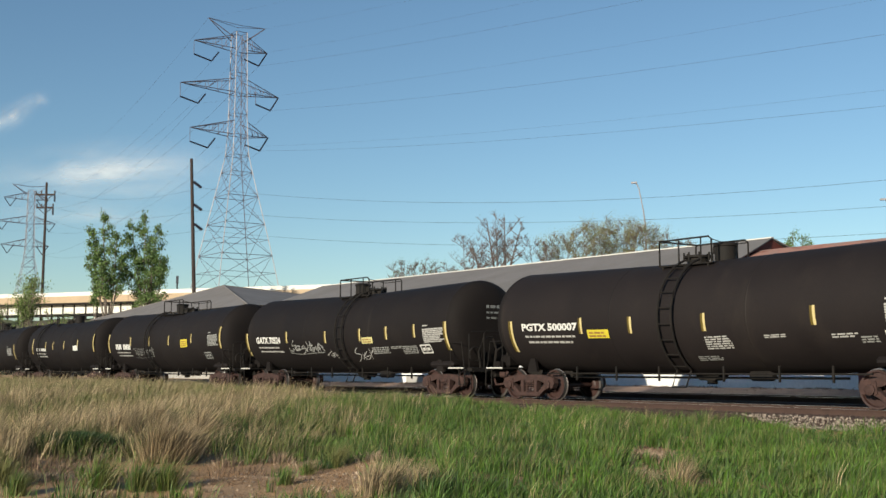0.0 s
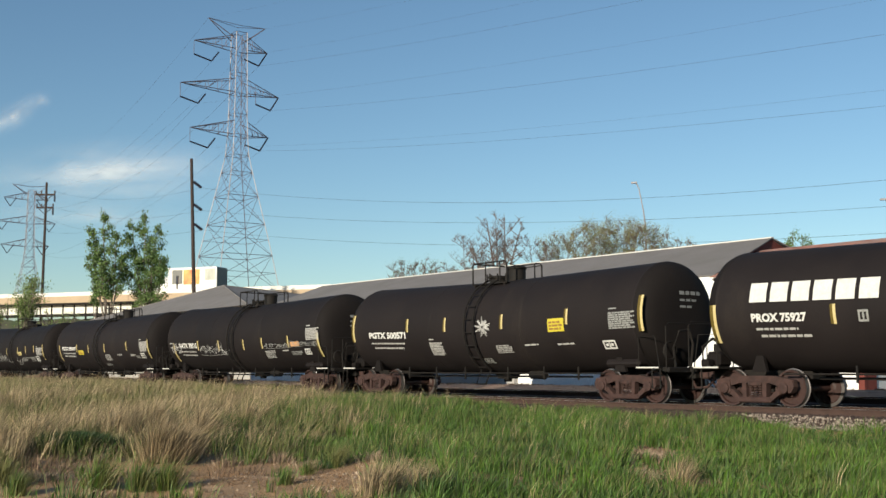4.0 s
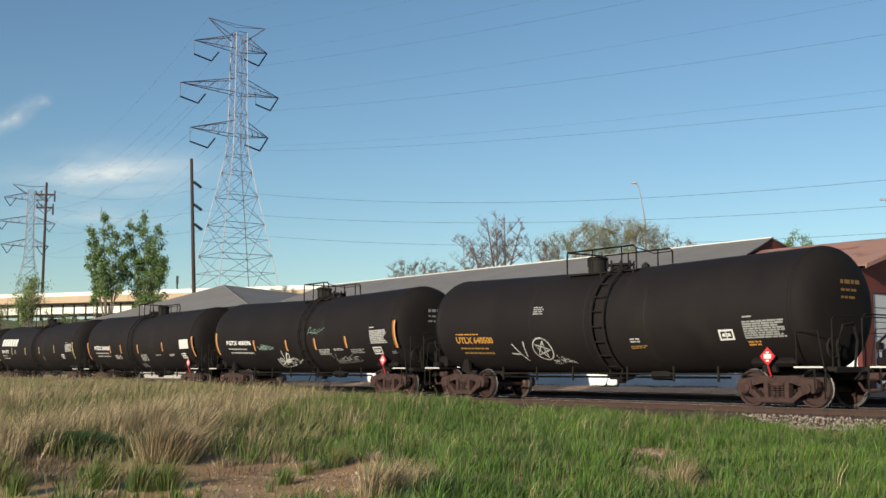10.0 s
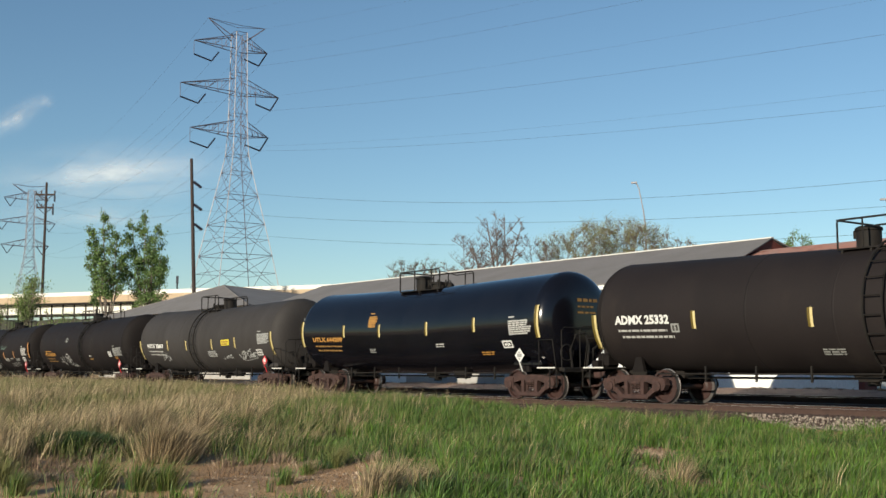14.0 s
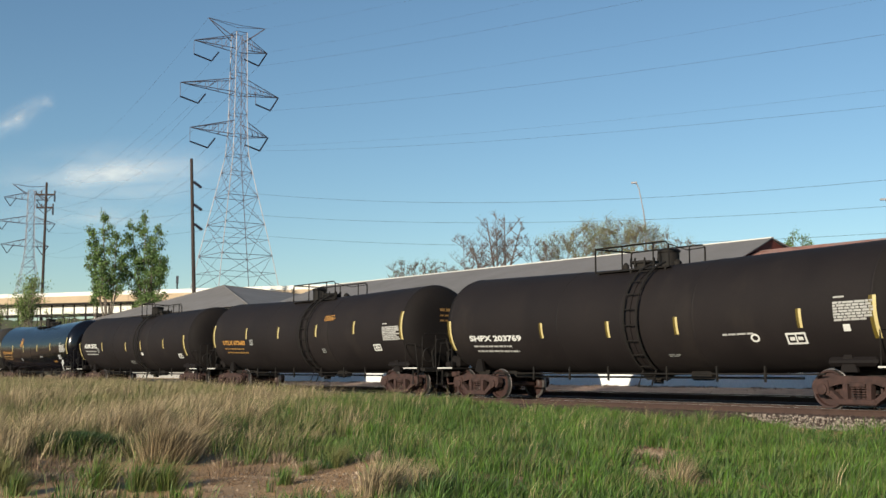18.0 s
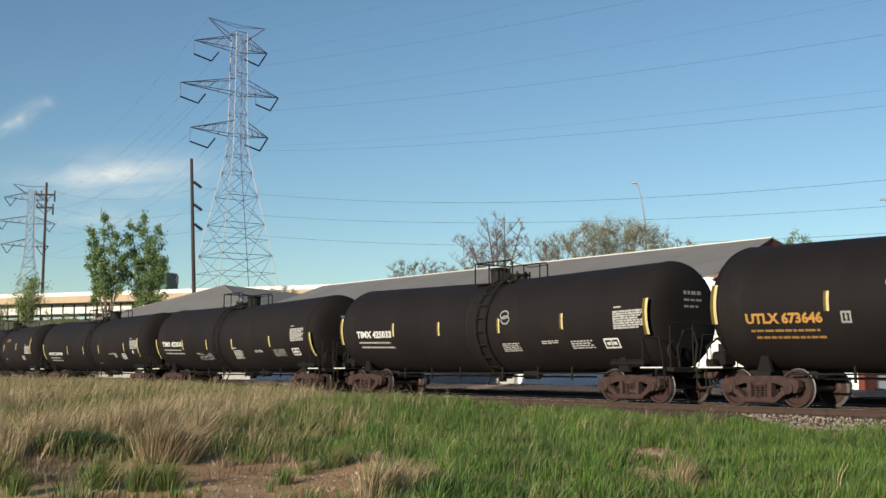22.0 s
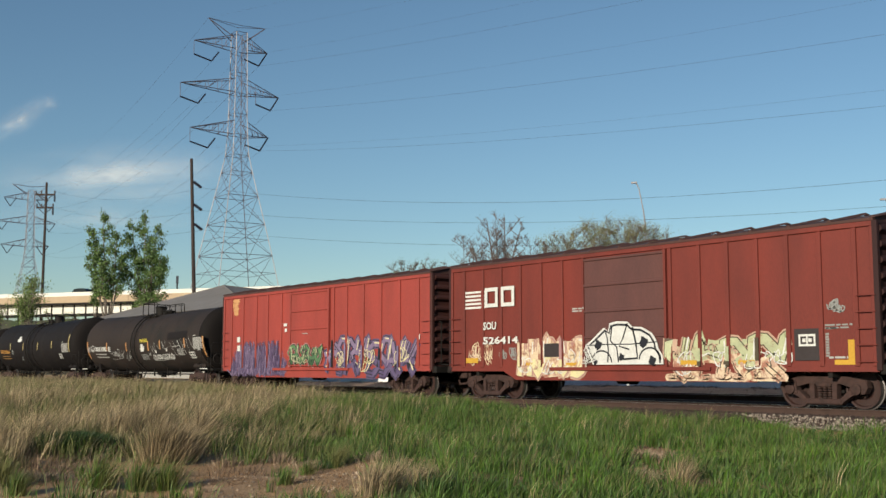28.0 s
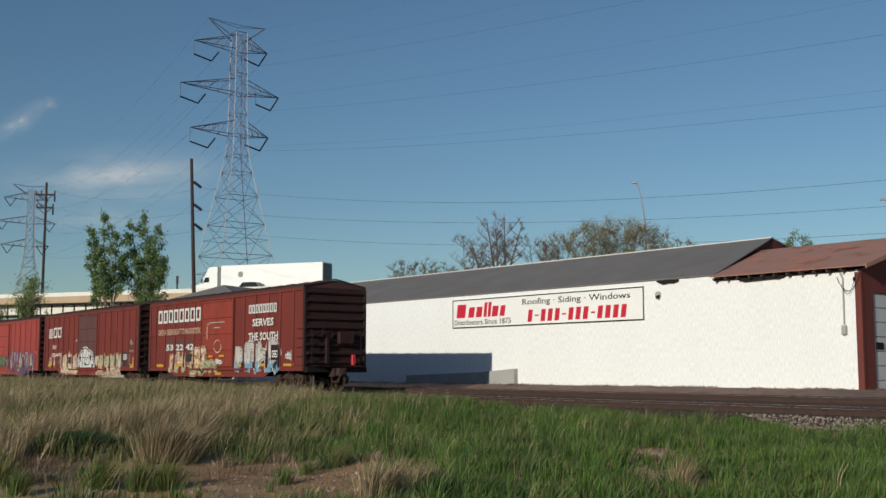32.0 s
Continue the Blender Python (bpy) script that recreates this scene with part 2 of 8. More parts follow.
def spaced(stops):
    out = []
    for a, b, step in stops:
        out += list(np.arange(a, b, step))
    return np.array(out + [stops[-1][1]])


EARTH = material("bare_sandy_earth", (0.46, 0.285, 0.15), 0.95, second=(0.31, 0.19, 0.10), scale=1.6, amount=0.9, bump=0.9, fine=26, third=(0.24, 0.155, 0.085), third_scale=1.3, third_at=0.6)


def build_ground():
    xs = spaced([(-3000, -300, 300), (-300, -90, 10), (-90, -40, 1.0), (-40, 2, 0.3), (2, 40, 4), (40, 300, 40), (300, 3000, 300)])
    ys = spaced([(-3000, -300, 300), (-300, -10, 20), (-10, 2, 2), (2, 36, 0.35), (36, 60, 3), (60, 300, 20), (300, 3000, 300)])
    gx, gy = np.meshgrid(xs, ys, indexing="ij")
    gz = ground_z(gx, gy)
    verts = np.stack([gx, gy, gz], -1).reshape(-1, 3)
    i, j = np.meshgrid(np.arange(len(xs) - 1), np.arange(len(ys) - 1), indexing="ij")
    a = (i * len(ys) + j).ravel()
    faces = np.stack([a, a + len(ys), a + len(ys) + 1, a + 1], -1)
    me = bpy.data.meshes.new("ground")
    me.from_pydata(verts.tolist(), [], faces.tolist())
    me.shade_smooth()
    me.materials.append(EARTH)
    tagged(new("ground", me), "sandy earth ground with grass beside the railway", "ground", kind="structure")


build_ground()


CINDER = material("brown_cinder_ground", (0.215, 0.135, 0.10), 0.95, second=(0.13, 0.083, 0.064), scale=1.4, amount=0.9, bump=0.8, fine=22, third=(0.29, 0.20, 0.15), third_scale=0.8, third_at=0.6)


def build_cinder_strip():
    """Stained ground between the far track and the warehouse."""
    xs, ys = np.arange(-100.0, 12.0, 1.0), np.arange(25.6, 34.95, 0.35)
    edge = 0.25 * np.sin(xs * 0.9) + 0.12 * np.sin(xs * 2.7)
    vs = [(x, y + (e if y == ys[0] else 0.0), float(ground_z(x, y)) + 0.012) for x, e in zip(xs, edge) for y in ys]
    n = len(ys)
    fs = [(i * n + j, (i + 1) * n + j, (i + 1) * n + j + 1, i * n + j + 1) for i in range(len(xs) - 1) for j in range(n - 1)]
    tagged(new("cinder_strip", Form().add(vs, fs).mesh("cinder_strip", CINDER, True, False)), "stained brown cinder ground beside the warehouse", "ground", kind="structure")


build_cinder_strip()


# ---- railway ----
def build_track(y, top, name, label):
    base = thing(name, pose(0, y, top), label, "railway track", "railway tracks", "structure")
    x0, x1 = -260, 60
    bed = Form().prism([(-2.0, -0.62), (-1.5, -0.16), (1.5, -0.16), (2.1, -0.5)], x0, x1, Matrix(((0, 1, 0, 0), (1, 0, 0, 0), (0, 0, 1, 0), (0, 0, 0, 1))))
    part("ballast_bed", bed, BALLAST_BED, base, "rust-stained ballast bed")
    for s in (-0.755, 0.755):
        web = Form()
        for a, b, c, d in ((-0.07, 0.07, -0.172, -0.155), (-0.012, 0.012, -0.155, -0.04), (-0.036, 0.036, -0.045, -0.006)):
            web.box(x0, x1, s + a, s + b, c, d)
        rail = part("rail", web, RAIL_RUST, base, "rusty steel rail")
        part("rail_head", Form().box(x0, x1, s - 0.028, s + 0.028, -0.006, 0.0), RAIL_HEAD, rail, "polished running surface")
    me = Form().block(-0.115, 0.115, -1.3, 1.3, -0.3, -0.172, 0.012).mesh("sleeper", TIE_WOOD)
    for k in range(130):
        part("sleeper", me, None, base, m=pose(-68 + k * 0.54, random.uniform(-0.04, 0.04), 0, 0, 0, random.uniform(-1, 1)))


build_track(24.0, 0.0, "track_1", "near railway track with rusty rails on wooden sleepers")
build_track(28.7, 0.13, "track_2", "second railway track with rusty rails on wooden sleepers")


def build_ballast_stones():
    rng = np.random.default_rng(5)
    f = Form()
    ico = [(0, 0, 1), (0.9, 0, 0.2), (0.28, 0.85, 0.3), (-0.72, 0.52, 0.2), (-0.7, -0.5, 0.3), (0.3, -0.85, 0.2), (0, 0, -0.8)]
    fs = [(0, 1, 2), (0, 2, 3), (0, 3, 4), (0, 4, 5), (0, 5, 1), (6, 2, 1), (6, 3, 2), (6, 4, 3), (6, 5, 4), (6, 1, 5)]
    for k in range(11000):
        x = rng.uniform(-21, -4)
        if rng.random() > smoothstep(18.6, 14.5, -x):
            continue
        y = 22.48 - 0.8 * rng.random() * smoothstep(18.6, 14.0, -x) - 0.3 * smoothstep(15.5, 11.0, -x) * rng.random()
        z = max(float(ground_z(x, y)), min(-0.16, -0.62 + 0.92 * (y - 22.0)))
        r = rng.uniform(0.016, 0.042)
        s = rng.uniform(0.6, 1.25, 3) * r
        t = rng.uniform(0, 6.28)
        c, w = math.cos(t), math.sin(t)
        f.add([(x + (p[0] * c - p[1] * w) * s[0], y + (p[0] * w + p[1] * c) * s[1], z + r * 0.4 + p[2] * s[2]) for p in ico], fs)
    tagged(new("ballast_stones", f.mesh("ballast_stones", BALLAST)), "loose pale grey ballast stones beside the rail", "gravel", kind="stuff")


build_ballast_stones()


def build_bed_stones():
    """Dark stained stones on the near shoulder and between the rails."""
    rng = np.random.default_rng(15)
    f = Form()
    ico = [(0, 0, 1), (0.9, 0, 0.2), (0.28, 0.85, 0.3), (-0.72, 0.52, 0.2), (-0.7, -0.5, 0.3), (0.3, -0.85, 0.2)]
    fs = [(0, 1, 2), (0, 2, 3), (0, 3, 4), (0, 4, 5), (0, 5, 1)]
    for k in range(9000):
        x = -4 - 42 * rng.random() ** 1.4
        y = rng.uniform(22.35, 23.15) if k % 2 else rng.uniform(23.35, 24.6)
        z = -0.16 if y > 22.5 else -0.25
        r = rng.uniform(0.02, 0.05)
        t = rng.uniform(0, 6.28)
        c, w = math.cos(t) * r, math.sin(t) * r
        f.add([(x + p[0] * c - p[1] * w, y + p[0] * w + p[1] * c, z + p[2] * r * 0.8) for p in ico], fs)
    tagged(new("bed_stones", f.mesh("bed_stones", STAINED_STONE)), "rust-stained ballast stones between the rails", "gravel", kind="stuff")


STAINED_STONE = material("rust_stained_stone", (0.052, 0.031, 0.025), 0.95, second=(0.03, 0.019, 0.016), scale=3, bump=0.5, islands=0.55)
build_bed_stones()


# ---- the white warehouse beyond the tracks ----
WALL = pose(-22.9, 35.0, 0, 0, 0, 180 + 1.9)   # local x runs along the wall away from the gable end, local y towards the track


def build_warehouse():
    b = thing("warehouse", WALL, "long white painted block warehouse with grey roof", "warehouse")
    L, D = 43.0, 11.0
    part("front_wall", Form().box(0, 6.1, -0.25, 0, -0.2, 4.40).box(6.1, L, -0.25, 0, -0.2, 4.55), WALL_WHITE, b, "white painted block wall")
    part("back_wall", Form().box(0, L, -D, -D + 0.25, -0.2, 4.40), WALL_WHITE, b)
    part("far_end_wall", Form().box(L - 0.25, L, -D + 0.25, -0.25, -0.2, 4.62), WALL_WHITE, b)
    eave, ridge = 4.56, 6.48
    for s, n in ((1, "front_roof"), (-1, "back_roof")):
        f = Form()
        ym, ye = -D / 2, (0.06 if s > 0 else -D - 0.06)
        x0, x1 = 7.3, L + 0.2
        vs = [(6.1, ye, eave - 0.0), (x1, ye, eave - 0.0), (x1, ym, ridge + 0.04), (x0, ym, ridge + 0.04)]
        f.add(vs + [(x, y, z + 0.05) for x, y, z in vs], [(0, 1, 2, 3), (4, 5, 6, 7), (0, 1, 5, 4), (1, 2, 6, 5), (2, 3, 7, 6), (3, 0, 4, 7)])
        part(n, f, ROOF_GREY, b, "grey asphalt roof slope")
    part("ridge_cap", Form().box(7.3, L + 0.2, -D / 2 - 0.1, -D / 2 + 0.1, ridge + 0.07, ridge + 0.12), TRIM_WHITE, b, "pale ridge capping")
    g = Form()
    g.add([(7.32, 0.1, eave), (7.32, -D - 0.1, eave), (7.32, -D / 2, ridge), (7.5, 0.1, eave), (7.5, -D - 0.1, eave), (7.5, -D / 2, ridge)],
          [(0, 1, 2), (3, 4, 5), (0, 1, 4, 3), (1, 2, 5, 4), (2, 0, 3, 5)])
    part("gable", g, TRIM_RED, b, "dark red boarded gable")
    return b


def build_shed_front():
    """The lower rust-roofed end with the dark red gable and the roller door."""
    b = thing("rust_roofed_shed", WALL, "low shed end with rusted sheet roof and red boarded gable", "shed")
    D = 9.0
    eave, ridge = 4.62, 5.93
    for s in (1, -1):
        ym, ye = -D / 2, (0.42 if s > 0 else -D - 0.42)
        vs = [(-0.55, ye, eave - 0.16), (6.05, ye, eave - 0.16), (7.25, ym, ridge), (-0.55, ym, ridge)]
        f = Form().add(vs + [(x, y, z + 0.025) for x, y, z in vs], [(0, 1, 2, 3), (4, 5, 6, 7), (0, 1, 5, 4), (1, 2, 6, 5), (2, 3, 7, 6), (3, 0, 4, 7)])
        part("roof_slope", f, ROOF_RUST, b, "rusted sheet roof slope")
    f = Form().prism([(-0.001, -0.2), (-0.001, 4.4), (-D / 2, 5.78), (-D, 4.4), (-D, -0.2), (-5.3, -0.2), (-5.3, 3.6), (-0.75, 3.6), (-0.75, -0.2)],
                     -0.12, -0.02, Matrix(((0, 1, 0, 0), (1, 0, 0, 0), (0, 0, 1, 0), (0, 0, 0, 1))))
    part("gable_wall", f, TRIM_RED, b, "dark red boarded end wall")
    part("corner_board", Form().block(-0.14, 0.1, -0.12, 0.05, -0.2, 4.3, 0.01), TRIM_RED, b, "dark red corner board")
    part("barge_board", Form().add([(-0.6, 0.42, 4.38), (-0.6, 0.42, 4.52), (-0.6, -D / 2, 6.01), (-0.6, -D / 2, 5.83), (-0.56, 0.42, 4.38), (-0.56, 0.42, 4.52), (-0.56, -D / 2, 6.01), (-0.56, -D / 2, 5.83)],
         [(0, 1, 2, 3), (4, 5, 6, 7), (0, 1, 5, 4), (1, 2, 6, 5), (2, 3, 7, 6), (3, 0, 4, 7)]), ROOF_RUST, b)
    door = part("roller_door", Form().box(-0.02, 0.02, -5.3, -0.75, 0.0, 3.6), DOOR_WHITE, b, "pale sectional roller door")
    for k in range(7):
        part("door_panel", Form().block(-0.06, -0.02, -5.25, -0.8, 0.03 + k * 0.51, 0.51 + k * 0.51, 0.015), DOOR_WHITE, door)
    part("door_handle", Form().block(-0.10, -0.06, -1.35, -0.9, 1.62, 1.86, 0.01), IRON, door, "black handle plate")
    part("eave_board", Form().block(0.1, 6.1, 0.0, 0.05, 4.33, 4.45, 0.01), POLE_WOOD, b, "dark eave board")
    for k in range(11):
        x = 0.4 + k * 0.55
        part("rafter_tail", Form().block(x, x + 0.08, 0.0, 0.36, 4.34, 4.44, 0.01), POLE_WOOD, b)
    return b


warehouse = build_warehouse()
build_shed_front()


def build_hip_building():
    b = thing("hip_roofed_building", pose(0, 0, 0), "grey hip-roofed store building behind the railway", "building")
    e, r = 5.6, 8.2
    part("wall", Form().box(-105.5, -74.5, 37.9, 55.5, -0.2, e), CONCRETE, b, "grey rendered wall")
    vs = [(-107, 37.4, e), (-74, 37.4, e), (-72.5, 56, e), (-105, 56, e), (-90.4, 43.3, r), (-88.3, 52, r - 0.75)]
    f = Form().add(vs, [(0, 1, 4), (1, 2, 5, 4), (2, 3, 5), (3, 0, 4, 5), (0, 3, 2, 1)])
    part("roof", f, ROOF_GREY, b, "grey shingled hip roof")
    for p, q in ((0, 4), (1, 4), (4, 5)):
        part("hip_cap", Form().tube([Vector(vs[p]) + Vector((0, 0, 0.03)), Vector(vs[q]) + Vector((0, 0, 0.03))], 0.05, 5), ROOF_GREY, b)


build_hip_building()

# ---- elevated highway behind ----
ROAD_P, ROAD_D = Vector((-118.0, 71.0, 10.25)), Vector((-0.85, -0.527, 0)).normalized()
ROAD_N = Vector((ROAD_D.y, -ROAD_D.x, 0))          # away from the camera
if ROAD_N.y < 0:
    ROAD_N = -ROAD_N
ROAD_M = Matrix(((ROAD_D.x, ROAD_N.x, 0, ROAD_P.x), (ROAD_D.y, ROAD_N.y, 0, ROAD_P.y), (0, 0, 1, ROAD_P.z), (0, 0, 0, 1)))


def build_highway():
    b = thing("highway", ROAD_M, "elevated concrete highway with pale parapet and tan girders", "highway bridge", kind="structure")
    x0, x1 = -290, 310
    part("deck", Form().box(x0, x1, 0, 24, -0.5, 0), ASPHALT, b, "asphalt road deck")
    for k in range(30):
        a = x0 + k * 20
        part("parapet", Form().prism([(0, 0.5), (0.42, 0.5), (0.3, 0.7), (0.22, 1.02), (0, 1.02)], a + 0.03, a + 19.97, Matrix(((0, 1, 0, 0), (1, 0, 0, 0), (0, 0, 1, 0), (0, 0, 0, 1)))), PARAPET, b, "pale concrete parapet panel")
        part("girder", Form().block(a + 0.02, a + 19.98, -0.06, 0.2, -0.4, 0.5, 0.02), GIRDER_TAN, b, "tan steel girder")
        part("girder_flange", Form().box(a + 0.02, a + 19.98, -0.1, 0.75, -0.6, -0.4), IRON, b)
    for k in range(15):
        a = x0 + 5 + k * 40
        pier = part("pier", Form().block(a, a + 1.6, 1.4, 22, -3.6, -0.6, 0.05), PARAPET, b, "concrete pier cap")
        for y in (3, 12, 20):
            part("column", Form().tube([(a + 0.8, y, -12.0), (a + 0.8, y, -3.6)], 0.6, 12), PARAPET, pier)


build_highway()


# ---- pylons, poles and wires ----
def build_pylon(m, label, scale=1.0, slung=True):
    """slung: conductors hang in crooked pairs of strings; else in plain V pairs."""
    t = thing("lattice_pylon", m, label, "pylon", "lattice pylons")
    S = scale
    levels = [(0, 9.3), (6, 8.0), (12, 6.6), (17, 5.45), (21.5, 4.3), (25.5, 3.25), (29, 2.35), (31.5, 1.75), (34.5, 1.5), (37.5, 1.4), (40.5, 1.35), (43.5, 1.3), (46.5, 1.25), (49.6, 1.2)]
    levels = [(z * S, r * S) for z, r in levels]
    cs = [(1, 1), (-1, 1), (-1, -1), (1, -1)]
    for sx, sy in cs:
        # Legs towards the sun get bright steel, the far leg the shaded copy.
        part("leg", Form().tube([(sx * r * 0.707, sy * r * 0.707, z) for z, r in levels], 0.062 * S, 4), GALVANISED if (sx, sy) != (1, 1) else STRUT_STEEL, t)
    for (z0, r0), (z1, r1) in zip(levels, levels[1:]):
        for k in range(4):
            a, c = cs[k], cs[(k + 1) % 4]
            p = lambda q, r, z: (q[0] * r * 0.707, q[1] * r * 0.707, z)
            f = Form().tube([p(a, r0, z0), p(c, r1, z1)], 0.034 * S, 4).tube([p(c, r0, z0), p(a, r1, z1)], 0.034 * S, 4).tube([p(a, r1, z1), p(c, r1, z1)], 0.042 * S, 4)
            if z0 < 20 * S:
                mid = [(x + y) / 2 for x, y in zip(p(a, (r0 + r1) / 2, (z0 + z1) / 2), p(c, (r0 + r1) / 2, (z0 + z1) / 2))]
                f.tube([p(a, (r0 + r1) / 2, (z0 + z1) / 2), p(c, (r0 + r1) / 2, (z0 + z1) / 2)], 0.03 * S, 4)
            part("bracing", f, STRUT_STEEL, t)
    tips = []
    for z, out_l, out_r, body in ((34.4, 7.3, 4.9, 1.5), (40.6, 8.9, 6.5, 1.35), (47.0, 7.0, 4.5, 1.25)):
        for s, reach in ((-1, out_l), (1, out_r)):
            tip = Vector((s * reach, 0, z + 0.35))
            arm = part("crossarm", Form(), STRUT_STEEL, t)
            f = Form()
            w = body * 0.707
            lo = [Vector((s * w, e * w, z)) for e in (-1, 1)]
            hi = [Vector((s * w, e * w, z + 2.0)) for e in (-1, 1)]
            for e in (0, 1):
                f.tube([lo[e] * S, tip * S], 0.06 * S, 4).tube([hi[e] * S, tip * S], 0.06 * S, 4)
                for q in (0.25, 0.5, 0.75):
                    f.tube([lo[e].lerp(tip, q) * S, hi[e].lerp(tip, q - 0.2) * S], 0.032 * S, 4)
                    f.tube([lo[e].lerp(tip, q) * S, hi[e].lerp(tip, q) * S], 0.032 * S, 4)
            for q in (0.3, 0.6):
                f.tube([lo[0].lerp(tip, q) * S, lo[1].lerp(tip, q) * S], 0.032 * S, 4)
            arm.data = f.mesh("crossarm", STRUT_STEEL)
            if slung:
                hang, foot, rise = (tip + Vector((0, 0, -2.0)), tip + Vector((2.7, 0, -2.6)), tip + Vector((3.8, 0, -1.1))) if s < 0 else (tip + Vector((-3.7, 0, -1.5)), tip + Vector((-1.3, 0, -2.1)), tip)
                part("hanger", Form().tube([(hang + Vector((0, 0, 1.9))) * S, hang * S], 0.04 * S, 6), STRUT_STEEL, arm, "grey steel hanger")
            else:
                hang, foot, rise = tip + Vector((s * -0.2, 0, -0.1)), tip + Vector((s * -1.7, 0, -2.3)), tip + Vector((s * -3.2, 0, -0.1))
            for end in (hang, rise):
                part("insulator_string", Form().tube([foot * S, end * S], 0.11 * S, 6), INSULATOR, arm, "dark insulator string")
            tips.append(m @ (foot * S))
    for s, reach in ((-1, 4.9), (1, 4.1)):
        peak = Vector((s * reach, 0, 51.0))
        f = Form()
        for e in (-1, 1):
            f.tube([Vector((s * 0.85, e * 0.85, 48.4)) * S, peak * S], 0.07 * S, 4).tube([Vector((0, e * 0.6, 50.6)) * S, peak * S], 0.04 * S, 4)
        part("earth_wire_arm", f, STRUT_STEEL, t)
        tips.append(m @ (peak * S))
    return t, tips


def wire(p0, p1, sag, r, label="thin overhead cable"):
    p0, p1 = Vector(p0), Vector(p1)
    pts = [p0.lerp(p1, k / 28) - Vector((0, 0, 4 * sag * (k / 28) * (1 - k / 28))) for k in range(29)]
    tagged(new("overhead_cable", Form().tube(pts, r, 4, False).mesh("overhead_cable", WIRE, solid=False)), label, "power cable", "overhead cables")


PYLON_A = pose(-146.2, 71.7, 0, 0, 0, 90)
PYLON_B = pose(-306.6, 90.2, -0.8, 0, 0, 82)
_, tips_a = build_pylon(PYLON_A, "tall galvanised lattice pylon with V insulators behind the highway")
_, tips_b = build_pylon(PYLON_B, "distant galvanised lattice pylon beyond the trees", slung=False)


def pole_with_arms(m, height, label, arms=(), lean=0.0, girth=0.2):
    t = thing("utility_pole", m, label, "utility pole", "utility poles")
    part("pole", Form().tube([(0, 0, -0.4), (lean * 0.5, 0, height * 0.5), (lean, 0, height)], girth, 10, r1=girth * 0.66), POLE_WOOD, t, smooth=True)
    for z, w in arms:
        part("crossarm", Form().block(-w, w, -0.22, -0.02, z - 0.13, z + 0.13, 0.02), POLE_WOOD, t)
        for s in (-w * 0.95, -w * 0.4, w * 0.95):
            part("insulator", Form().tube([(s, -0.12, z + 0.12), (s, -0.12, z + 0.6)], 0.13, 6), INSULATOR, t)
    return t


for k, p in enumerate(tips_a):
    far = p + Vector((200, 10, -16.0))
    near_side = k in (1, 3, 5)
    wire(p, far, 3.3, 0.0095 if near_side else 0.005, "thin transmission cable between pylons")
    wire(p, tips_b[k], 6.0, 0.017 if near_side else 0.012, "thin transmission cable between pylons")

# a tall pole behind the hip-roofed building carries three lines away behind the warehouse
pole_a = pole_with_arms(pose(-109.3, 49.4, 0.0, 0, 0, 53.4), 23.0, "tall dark wooden utility pole behind the grey roof", lean=-0.95, girth=0.24)
for z, end_z, sag in ((19.9, 14.4, 3.3), (17.51, 12.0, 2.55), (15.43, 10.4, 2.55)):
    x = -0.95 * z / 23
    string = part("insulator", Form().tube([(x + 0.18, 0, z + 0.62), (x + 0.98, 0, z + 0.02)], 0.12, 8), INSULATOR, pole_a, "dark slanted line insulator")
    for k in range(5):
        q = (k + 0.5) / 5
        c = Vector((x + 0.18 + 0.8 * q, 0, z + 0.62 - 0.6 * q))
        part("insulator_disc", Form().tube([c + Vector((-0.04, 0, 0.03)), c + Vector((0.04, 0, -0.03))], 0.17, 8), INSULATOR, string)
    part("bracket", Form().tube([(x + 0.1, 0, z + 0.72), (x + 0.22, 0, z + 0.6)], 0.08, 6), IRON, pole_a)
    wire((-109.3 + 0.596 * (x + 0.98), 49.4 + 0.803 * (x + 0.98), z), (-10.0, 75.0, end_z), sag, 0.011, "thin overhead cable from the pole")
    wire((-109.3 + 0.596 * (x + 0.98), 49.4 + 0.803 * (x + 0.98), z), (-172.4, 52.9, z + 8.5), 1.5, 0.010, "thin overhead cable from the pole")
pole_b = pole_with_arms(pose(-172.5, 52.85, 0, 0, 0, 53), 29.3, "dark wooden utility pole with two crossarms", arms=((27.4, 1.5), (25.4, 1.3)), lean=0.1, girth=0.26)
for z, w in ((27.4, 1.5), (25.4, 1.3)):
    for q in (-1, 1):
        part("arm_brace", Form().tube([(q * w * 0.75, -0.14, z - 0.1), (0, -0.14, z - 1.0)], 0.06, 5), POLE_WOOD, pole_b)
    part("hanging_insulator", Form().tube([(w * 0.95, -0.12, z - 0.1), (w * 0.95, -0.12, z - 1.1)], 0.14, 8), INSULATOR, pole_b)


def street_lamp(m, height):
    t = thing("street_lamp", m, "slim grey steel street lamp on the highway", "street lamp", "highway lamps")
    part("column", Form().tube([(0, 0, 0), (-0.05, 0, height * 0.66), (-0.2, 0, height * 0.8), (-0.55, 0, height)], 0.10, 8, r1=0.055), GALVANISED, t, smooth=True)
    part("arm", Form().tube([(-0.54, 0, height - 0.3), (-0.66, 0, height + 0.6), (-0.95, 0, height + 1.25)], 0.06, 6), GALVANISED, t)
    part("lamp_head", Form().block(-1.5, -0.85, -0.16, 0.16, height + 1.2, height + 1.4, 0.04), GALVANISED, t, "grey lamp head")


def road_at(s, off=0.0):
    return ROAD_M @ Vector((s, off, 0))


